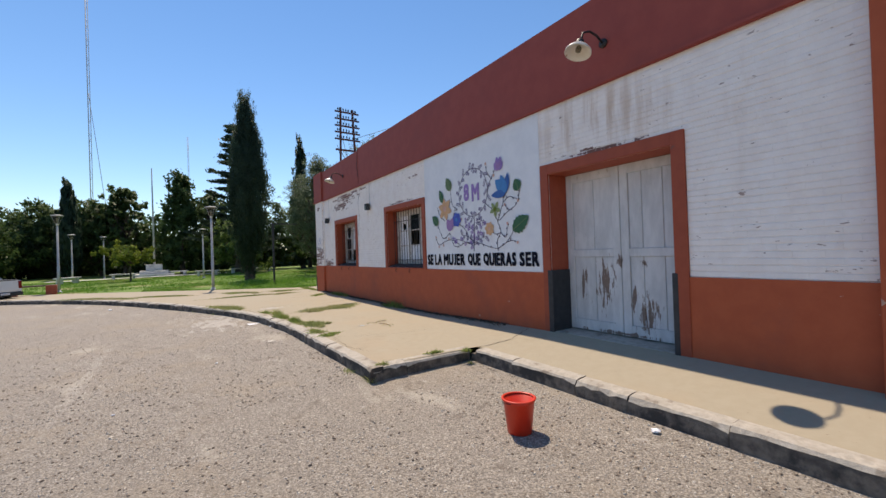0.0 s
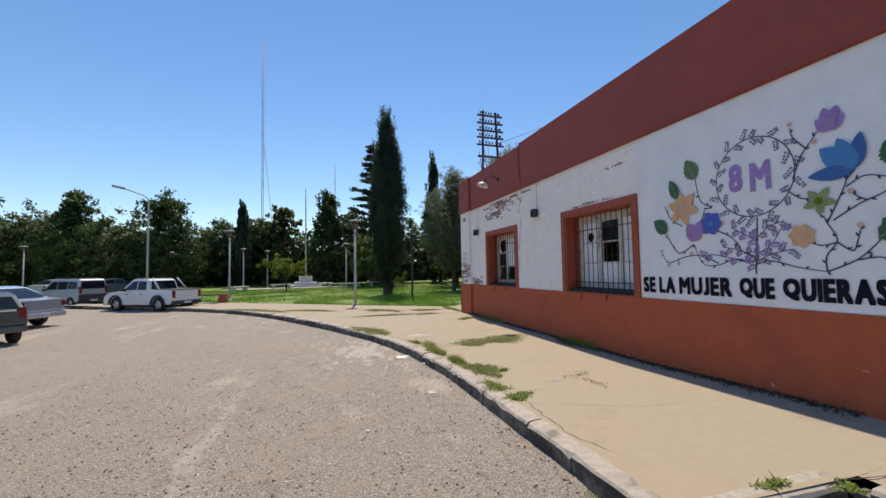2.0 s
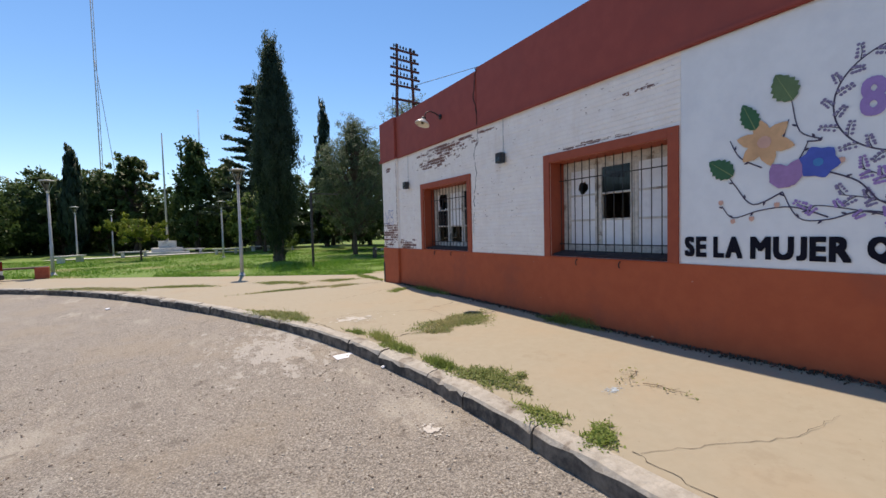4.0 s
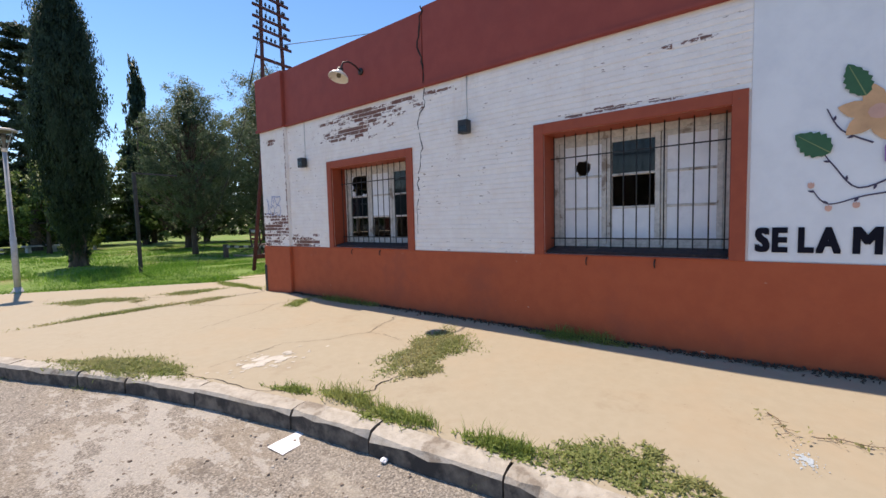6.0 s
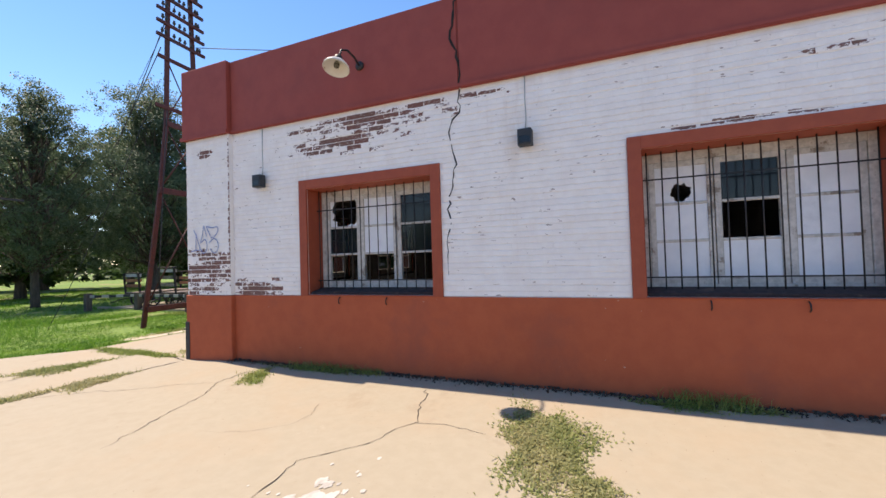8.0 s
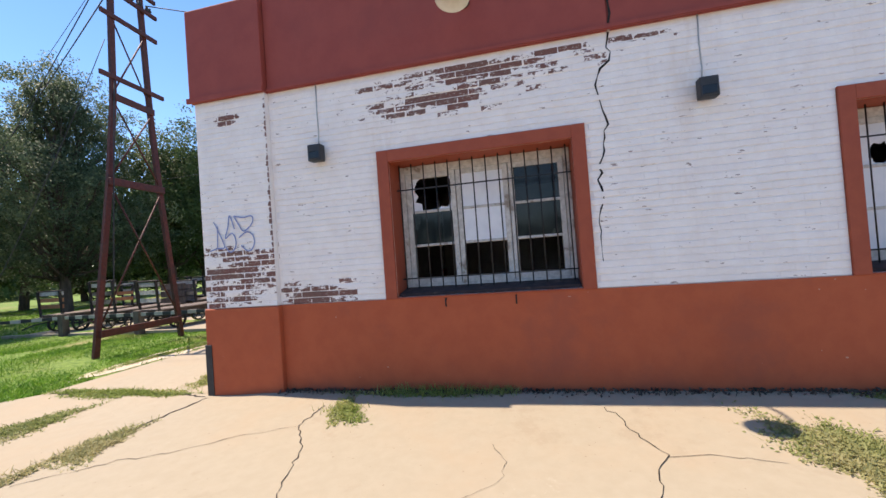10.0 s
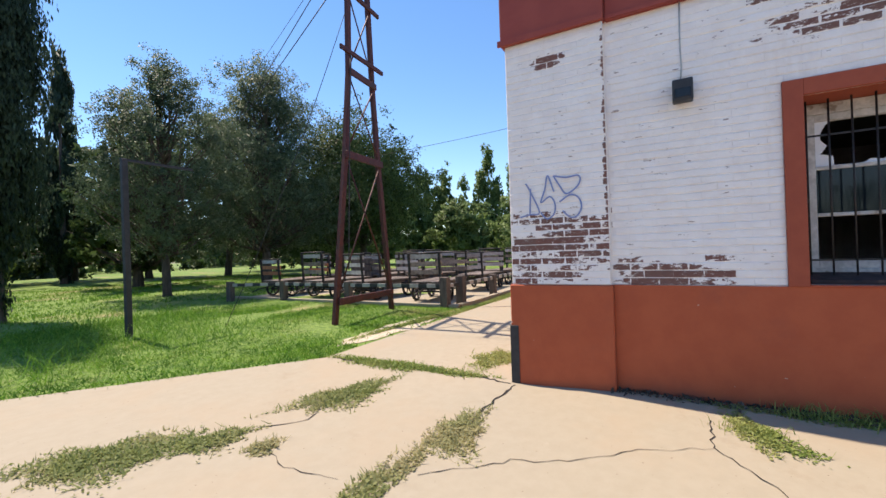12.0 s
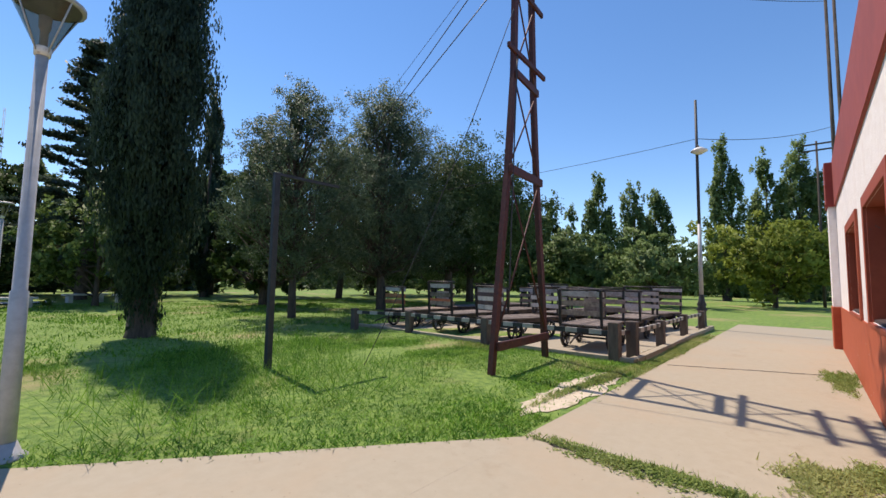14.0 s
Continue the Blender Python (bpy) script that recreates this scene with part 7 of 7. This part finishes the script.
# ---- parked vehicles ----
def car_paint(name, c, metal=0.3):
    k = Nodes(name, 0.28, metal)
    k.b.inputs["Coat Weight"].default_value = 0.6
    k.b.inputs["Coat Roughness"].default_value = 0.06
    return k.colour(k.mix(k.ramp(k.noise(k.coords(), 3.0, 4.0), 0.45, 0.8), c, tuple(v * 0.86 for v in c)))


RUBBER = surface("tyre_rubber", (0.018, 0.018, 0.018), (0.035, 0.033, 0.032), 30, 0.85, 0.3)
ALLOY = surface("alloy_rim", (0.38, 0.38, 0.40), (0.48, 0.48, 0.50), 12, 0.35, 0.05, metal=0.8)
TAIL_RED = surface("tail_light_red", (0.16, 0.010, 0.012), (0.24, 0.014, 0.016), 20, 0.2, 0.05)
TRIM_BLACK = surface("black_plastic_trim", (0.025, 0.025, 0.027), (0.04, 0.04, 0.042), 20, 0.6, 0.1)
PLATE = surface("plate_white", (0.55, 0.56, 0.58), (0.62, 0.63, 0.65), 20, 0.5, 0.05)


def arch(cx, r, z, n=9):
    return [(cx + r * math.cos(a), z + r * math.sin(a)) for a in [math.pi * i / n for i in range(n + 1)]]


def vehicle(name, m, label, body, body_mat, cabin, glass, wide, base, wheel_r, tail, lower=None, cladding=False, bed=None, rails=False, rear_glass=None, front_glass=None, skirt=0.52):
    """A car from its side outlines (x forward, z up): body, cabin and side windows, with wheels, lights and trim."""
    car = thing(name, m, label, "car")
    h = wide / 2
    sill = 0.30
    fa, ra = arch(base / 2, wheel_r + 0.06, wheel_r - 0.02), arch(-base / 2, wheel_r + 0.06, wheel_r - 0.02)
    fa = [(x, max(z, sill)) for x, z in fa]
    ra = [(x, max(z, sill)) for x, z in ra]
    outline = body + fa + ra       # body runs over the top from the rear bottom to the front bottom
    body_bm = bmesh.new()
    prism(body_bm, outline, -h, h, 0.05)
    for v in body_bm.verts:
        x, z = v.co.x, v.co.z
        ends = max(abs(x) - (base / 2 + 0.25), 0.0)
        v.co.y *= (1 - 0.07 * ends) * (1 - 0.05 * max(0.0, z - 0.75) / 0.3)
    part("body", body_bm, body_mat, car)
    low = min(z for _, z in cabin)
    top = max(z for _, z in cabin)

    def taper(bm2):
        for v in bm2.verts:
            v.co.y *= 0.95 - 0.16 * max(0.0, (v.co.z - low)) / (top - low)

    cabin_bm = bmesh.new()
    prism(cabin_bm, cabin, -h, h, 0.04)
    taper(cabin_bm)
    part("cabin", cabin_bm, body_mat, car)
    for pane in glass:
        for s in (-1, 1):
            pane_bm = bmesh.new()
            prism(pane_bm, pane, s * (h - 0.02) if s > 0 else -h - 0.010, h + 0.010 if s > 0 else -(h - 0.02))
            taper(pane_bm)
            part("side_window", pane_bm, CAR_GLASS, car, "dark side window")
    for nm, quad in (("rear_window", rear_glass), ("windscreen", front_glass)):
        if quad:
            (x0, z0), (x1, z1) = quad
            q_bm = bmesh.new()
            w0, w1 = h * 0.80, h * 0.70
            side = -0.012 if nm == "rear_window" else 0.012
            vs = [q_bm.verts.new(p) for p in ((x0 + side, -w0, z0), (x0 + side, w0, z0), (x1 + side, w1, z1), (x1 + side, -w1, z1))]
            f = q_bm.faces.new(vs)
            ex = bmesh.ops.extrude_face_region(q_bm, geom=[f])
            bmesh.ops.translate(q_bm, verts=[v for v in ex["geom"] if isinstance(v, bmesh.types.BMVert)], vec=(-2 * side, 0, 0))
            bmesh.ops.recalc_face_normals(q_bm, faces=list(q_bm.faces))
            part(nm, q_bm, CAR_GLASS, car, "dark tinted glass")
    for wx in (-base / 2, base / 2):
        for s in (-1, 1):
            tyre_bm = bmesh.new()
            turn = Matrix.Rotation(radians(90), 3, "X")
            lathe(tyre_bm, [(wheel_r * 0.62, -0.09), (wheel_r * 0.9, -0.10), (wheel_r, -0.075), (wheel_r, 0.075), (wheel_r * 0.9, 0.10), (wheel_r * 0.62, 0.09)], 26, (wx, s * (h - 0.10), wheel_r), turn=turn)
            tyre = part("wheel", tyre_bm, RUBBER, car, "black tyre")
            rim_bm = bmesh.new()
            yy = s * (h - 0.03)
            lathe(rim_bm, [(wheel_r * 0.64, -0.0), (wheel_r * 0.60, -0.02), (wheel_r * 0.5, -0.045), (0.0, -0.05)] if s < 0 else [(0.0, 0.05), (wheel_r * 0.5, 0.045), (wheel_r * 0.60, 0.02), (wheel_r * 0.64, 0.0)],
                  20, (wx, s * (h - 0.075), wheel_r), turn=Matrix.Rotation(radians(-90), 3, "X") if s > 0 else turn @ Matrix.Rotation(radians(180), 3, "X"))
            for k in range(5):
                a = k * 2 * math.pi / 5
                beam(rim_bm, (wx, yy, wheel_r), (wx + wheel_r * 0.6 * math.cos(a), yy, wheel_r + wheel_r * 0.6 * math.sin(a)), 0.05, 0.02, (0, 1, 0))
            part("rim", rim_bm, ALLOY, tyre, "alloy rim")
            if cladding:
                flare_bm = bmesh.new()
                pts = [(wx + (wheel_r + 0.09) * math.cos(a), s * (h + 0.005), wheel_r + (wheel_r + 0.09) * math.sin(a)) for a in [math.pi * i / 10 for i in range(11)]]
                tube(flare_bm, pts, 0.045, 6)
                part("arch_cladding", flare_bm, TRIM_BLACK, car, "black arch cladding")
    rear = min(x for x, _ in body)
    front = max(x for x, _ in body)
    for s in (-1, 1):
        t_bm = bmesh.new()
        o0, o1 = sorted((s * (h - 0.17) * 0.93, s * (h - 0.005) * 0.93))
        soft_box(t_bm, rear - 0.008, rear + 0.14, o0, o1, tail[0], tail[1], 0.02, 2)
        part("tail_light", t_bm, TAIL_RED, car, "red tail light")
        t_bm = bmesh.new()
        soft_box(t_bm, front - 0.24, front - 0.04, s * (h - 0.18) - 0.14, s * (h - 0.18) + 0.14, 0.66, 0.80, 0.03, 2)
        part("headlight", t_bm, CAR_GLASS, car, "clear headlight")
        t_bm = bmesh.new()
        mx = max(x for x, z in cabin if z <= low + 0.05) - 0.42
        soft_box(t_bm, mx - 0.06, mx + 0.06, s * (h + 0.08) - 0.09, s * (h + 0.08) + 0.09, low + 0.02, low + 0.16, 0.03, 2)
        part("mirror", t_bm, TRIM_BLACK, car)
        for hx in (base * 0.06 - 0.45, base * 0.06 + 0.45):
            t_bm = bmesh.new()
            soft_box(t_bm, hx - 0.08, hx + 0.08, s * (h * 0.985) - 0.02, s * (h * 0.985) + 0.02, low - 0.14, low - 0.105, 0.008)
            part("door_handle", t_bm, TRIM_BLACK if cladding else body_mat, car)
    b_bm = bmesh.new()
    soft_box(b_bm, rear - 0.05, rear + 0.22, -h * 0.94, h * 0.94, 0.34, skirt, 0.04, 2)
    part("rear_bumper", b_bm, lower or body_mat, car)
    b_bm = bmesh.new()
    soft_box(b_bm, front - 0.22, front + 0.04, -h * 0.92, h * 0.92, 0.30, 0.50, 0.04, 2)
    part("front_bumper", b_bm, lower or body_mat, car)
    p_bm = bmesh.new()
    soft_box(p_bm, rear - 0.06, rear - 0.045, -0.2, 0.2, 0.40, 0.49, 0.004)
    part("number_plate", p_bm, PLATE, car)
    if bed:
        bed_bm = bmesh.new()
        x0, x1, z = bed
        soft_box(bed_bm, x0, x1, -h + 0.12, h - 0.12, z - 0.02, z + 0.02, 0.01)
        part("bed_cover", bed_bm, TRIM_BLACK, car, "black load-bed cover")
        for s in (-1, 1):
            hoop_bm = bmesh.new()
            tube(hoop_bm, [(x1 - 0.02, s * (h - 0.20), top + 0.02), (x1 - 0.15, s * (h - 0.17), top - 0.12), (x1 - 0.55, s * (h - 0.12), z + 0.02)], 0.035, 8)
            part("sport_bar", hoop_bm, body_mat, car)
    if rails:
        for s in (-1, 1):
            rail_bm = bmesh.new()
            xs = [x for x, z in cabin if z > top - 0.1]
            tube(rail_bm, [(min(xs) + 0.1, s * h * 0.68, top - 0.01), (min(xs) + 0.2, s * h * 0.68, top + 0.05), (max(xs) - 0.2, s * h * 0.68, top + 0.05), (max(xs) - 0.1, s * h * 0.68, top - 0.01)], 0.018, 6)
            part("roof_rail", rail_bm, TRIM_BLACK, car)
    return car


vehicle("pickup_truck", pose(-7.8, 24.8, 0.0, 0, 0, 148) @ Matrix.Scale(0.92, 4), "small white double-cab pickup parked by the kerb",
        [(-2.16, 0.40), (-2.22, 0.60), (-2.20, 1.02), (-0.72, 1.05), (0.98, 1.02), (1.25, 1.00), (1.95, 0.90), (2.18, 0.74), (2.24, 0.50), (2.16, 0.30)], car_paint("white_car_paint", (0.74, 0.74, 0.74), 0.0),
        [(-0.80, 1.00), (-0.66, 1.50), (-0.50, 1.58), (0.20, 1.60), (0.42, 1.55), (1.12, 0.98)], [[(-0.58, 1.06), (-0.50, 1.46), (-0.02, 1.49), (0.0, 1.06)], [(0.07, 1.06), (0.05, 1.49), (0.36, 1.46), (0.86, 1.06)]],
        1.70, 2.72, 0.345, (0.66, 1.0), TRIM_BLACK, True, (-2.14, -0.80, 1.05), True, ((-0.79, 1.08), (-0.68, 1.48)), ((1.06, 1.05), (0.46, 1.52)))
vehicle("van", pose(-13.3, 29.6, 0.0, 0, 0, 146) @ Matrix.Scale(0.88, 4), "small grey-and-white passenger van with dark windows",
        [(-1.95, 0.40), (-2.0, 0.60), (-1.99, 1.05), (1.0, 1.05), (1.3, 1.02), (1.85, 0.86), (2.0, 0.70), (2.03, 0.50), (1.96, 0.30)], car_paint("pale_grey_car_paint", (0.42, 0.44, 0.45)),
        [(-1.98, 1.00), (-1.90, 1.62), (-1.75, 1.70), (0.35, 1.72), (0.60, 1.64), (1.32, 1.0)], [[(-1.75, 1.12), (-1.70, 1.54), (-1.0, 1.56), (-1.0, 1.12)], [(-0.92, 1.10), (-0.92, 1.56), (-0.05, 1.57), (-0.05, 1.10)], [(0.02, 1.09), (0.02, 1.57), (0.48, 1.56), (1.02, 1.09)]],
        1.66, 2.6, 0.31, (0.85, 1.25), TRIM_BLACK, False, None, True, ((-1.98, 1.12), (-1.93, 1.56)), ((1.26, 1.06), (0.66, 1.60)), 0.80)
vehicle("sedan", pose(-10.8, 19.5, 0.0, 0, 0, 164) @ Matrix.Scale(0.93, 4), "silver four-door saloon parked on the asphalt",
        [(-2.18, 0.38), (-2.27, 0.60), (-2.25, 0.95), (-1.65, 1.02), (0.9, 0.96), (1.35, 0.92), (2.0, 0.78), (2.22, 0.62), (2.26, 0.46), (2.18, 0.28)], car_paint("silver_car_paint", (0.50, 0.53, 0.58), 0.5),
        [(-1.72, 0.97), (-0.95, 1.38), (-0.60, 1.44), (0.10, 1.45), (0.35, 1.40), (1.15, 0.92)], [[(-1.30, 1.02), (-0.86, 1.31), (-0.36, 1.35), (-0.34, 1.02)], [(-0.28, 1.02), (-0.30, 1.35), (0.22, 1.35), (0.82, 1.00)]],
        1.76, 2.62, 0.32, (0.72, 0.90), None, False, None, False, ((-1.66, 1.04), (-0.98, 1.36)), ((1.08, 0.98), (0.40, 1.37)))
vehicle("hatchback", pose(-8.75, 15.7, 0.0, 0, 0, 138) @ Matrix.Scale(0.88, 4), "dark grey hatchback parked on the asphalt",
        [(-1.85, 0.38), (-1.92, 0.60), (-1.90, 0.92), (-1.60, 0.98), (0.9, 0.95), (1.2, 0.92), (1.72, 0.78), (1.9, 0.62), (1.94, 0.46), (1.86, 0.28)], car_paint("grey_green_car_paint", (0.10, 0.115, 0.115), 0.4),
        [(-1.85, 0.92), (-1.45, 1.34), (-1.15, 1.43), (-0.05, 1.46), (0.25, 1.40), (1.05, 0.90)], [[(-1.35, 1.00), (-1.15, 1.30), (-0.45, 1.36), (-0.42, 1.00)], [(-0.36, 1.00), (-0.38, 1.36), (0.14, 1.35), (0.76, 0.98)]],
        1.66, 2.45, 0.29, (0.72, 1.02), None, False, None, False, ((-1.78, 1.0), (-1.48, 1.31)), ((0.98, 0.96), (0.30, 1.37)))
for x, y, rz, c, nm in ((-18.0, 45.0, 60, (0.16, 0.17, 0.18), "dark_far_paint"), (-22.5, 47.0, 70, (0.62, 0.62, 0.62), "white_far_paint")):
    vehicle("sedan", pose(x, y, 0.0, 0, 0, rz), "distant parked saloon under the trees",
            [(-2.18, 0.38), (-2.27, 0.60), (-2.25, 0.95), (-1.65, 1.02), (0.9, 0.96), (1.35, 0.92), (2.0, 0.78), (2.22, 0.62), (2.26, 0.46), (2.18, 0.28)], car_paint(nm, c),
            [(-1.72, 0.97), (-0.95, 1.38), (-0.60, 1.44), (0.10, 1.45), (0.35, 1.40), (1.15, 0.92)], [[(-1.30, 1.02), (-0.86, 1.31), (-0.36, 1.35), (-0.34, 1.02)], [(-0.28, 1.02), (-0.30, 1.35), (0.22, 1.35), (0.82, 1.00)]],
            1.76, 2.62, 0.32, (0.72, 0.90), None, False, None, False, ((-1.66, 1.04), (-0.98, 1.36)), ((1.08, 0.98), (0.40, 1.37)))


# ---- bricks of the facade ----
COURSE, BRICK_L, BRICK_H = 0.0625, 0.215, 0.057


def brick_verts(l, h, proud, c=0.006):
    """A brick's visible front: bevelled, facing -x, about its centre."""
    a, b = l / 2, h / 2
    v = [(0, s * a, t * b) for s, t in ((-1, -1), (1, -1), (1, 1), (-1, 1))] + [(-proud, s * (a - 0.0005), t * (b - c)) for s, t in ((-1, -1), (1, -1), (1, 1), (-1, 1))]
    f = [(4, 7, 6, 5), (0, 4, 5, 1), (1, 5, 6, 2), (2, 6, 7, 3), (3, 7, 4, 0)]
    return v, f


v, f = brick_verts(BRICK_L - 0.0004, BRICK_H, 0.006)
whole = bpy.data.meshes.new("brick")
whole.from_pydata(v, [], f)
whole.materials.append(WHITE_BRICK)
v, f = brick_verts(BRICK_L / 2 - 0.0004, BRICK_H, 0.006)
half_mesh = bpy.data.meshes.new("half_brick")
half_mesh.from_pydata(v, [], f)
half_mesh.materials.append(WHITE_BRICK)
blocked = [(DOOR[0] - 0.14, DOOR[1] + 0.14, 0.0, DOOR[3] + 0.14), (WIN_A[0] - 0.12, WIN_A[1] + 0.12, 1.1, WIN_A[3] + 0.12), (WIN_B[0] - 0.12, WIN_B[1] + 0.12, 1.1, WIN_B[3] + 0.12),
           (4.245, 7.535, 1.1, 3.5), (-20, 0.84, 0, 9)]


def free(y0, y1, z0, z1):
    """The part of a brick's length that no opening covers, or None."""
    for a, b, c, d in blocked:
        if z1 > c + 0.02 and z0 < d - 0.02 and y1 > a and y0 < b:
            if y0 < a - 0.05:
                y1 = a - 0.004
            elif y1 > b + 0.05:
                y0 = b + 0.004
            else:
                return None
    return (y0, y1) if y1 - y0 > 0.05 else None


rest_v, rest_f = [], []
rng = random.Random(17)


def add_rest(y0, y1, z, x, proud):
    bv, bf = brick_verts(y1 - y0 - 0.0004, BRICK_H, proud)
    k = len(rest_v)
    rest_v.extend((x + p[0], (y0 + y1) / 2 + p[1], z + p[2]) for p in bv)
    rest_f.extend(tuple(i + k for i in q) for q in bf)


made = 0
for row in range(int((BAND_Z - SILL_Z) / COURSE)):
    z = SILL_Z + COURSE * (row + 0.5)
    row_proud = rng.uniform(0.0045, 0.009)
    y = 0.84 - (BRICK_L / 2 if row % 2 else 0.0)
    while y < 14.74:
        y0, y1 = max(y, 0.84), min(y + BRICK_L, 14.74)
        y += BRICK_L
        if y1 - y0 < 0.05:
            continue
        span = free(y0, y1, z - COURSE / 2, z + COURSE / 2)
        if not span:
            continue
        y0, y1 = span
        proud = row_proud + rng.uniform(-0.0005, 0.0005)
        if y0 > 11.55 and made < 300 and (abs(y1 - y0 - BRICK_L) < 0.002 or abs(y1 - y0 - BRICK_L / 2) < 0.01):
            ob = new("brick", whole if y1 - y0 > 0.2 else half_mesh)
            ob.parent = wall_west
            ob.location = (WALL_X, (y0 + y1) / 2, z + rng.uniform(-0.002, 0.002))
            ob.scale = (proud / 0.006, 1, 1)
            ob.rotation_euler = (radians(rng.uniform(-0.4, 0.4)), 0, 0)
            made += 1
        else:
            add_rest(y0, y1, z + rng.uniform(-0.002, 0.002), WALL_X, proud)
    # the corner pier's west face
    y = 14.757 - (BRICK_L / 2 if row % 2 else 0.0)
    while y < CORNER_Y - 0.01:
        y0, y1 = max(y, 14.757), min(y + BRICK_L, CORNER_Y - 0.008)
        y += BRICK_L
        if y1 - y0 > 0.05:
            add_rest(y0, y1, z, WALL_X - 0.065, rng.uniform(0.003, 0.006))
raw("brickwork", rest_v, rest_f, WHITE_BRICK, wall_west, "stuff", "limewashed bricks")
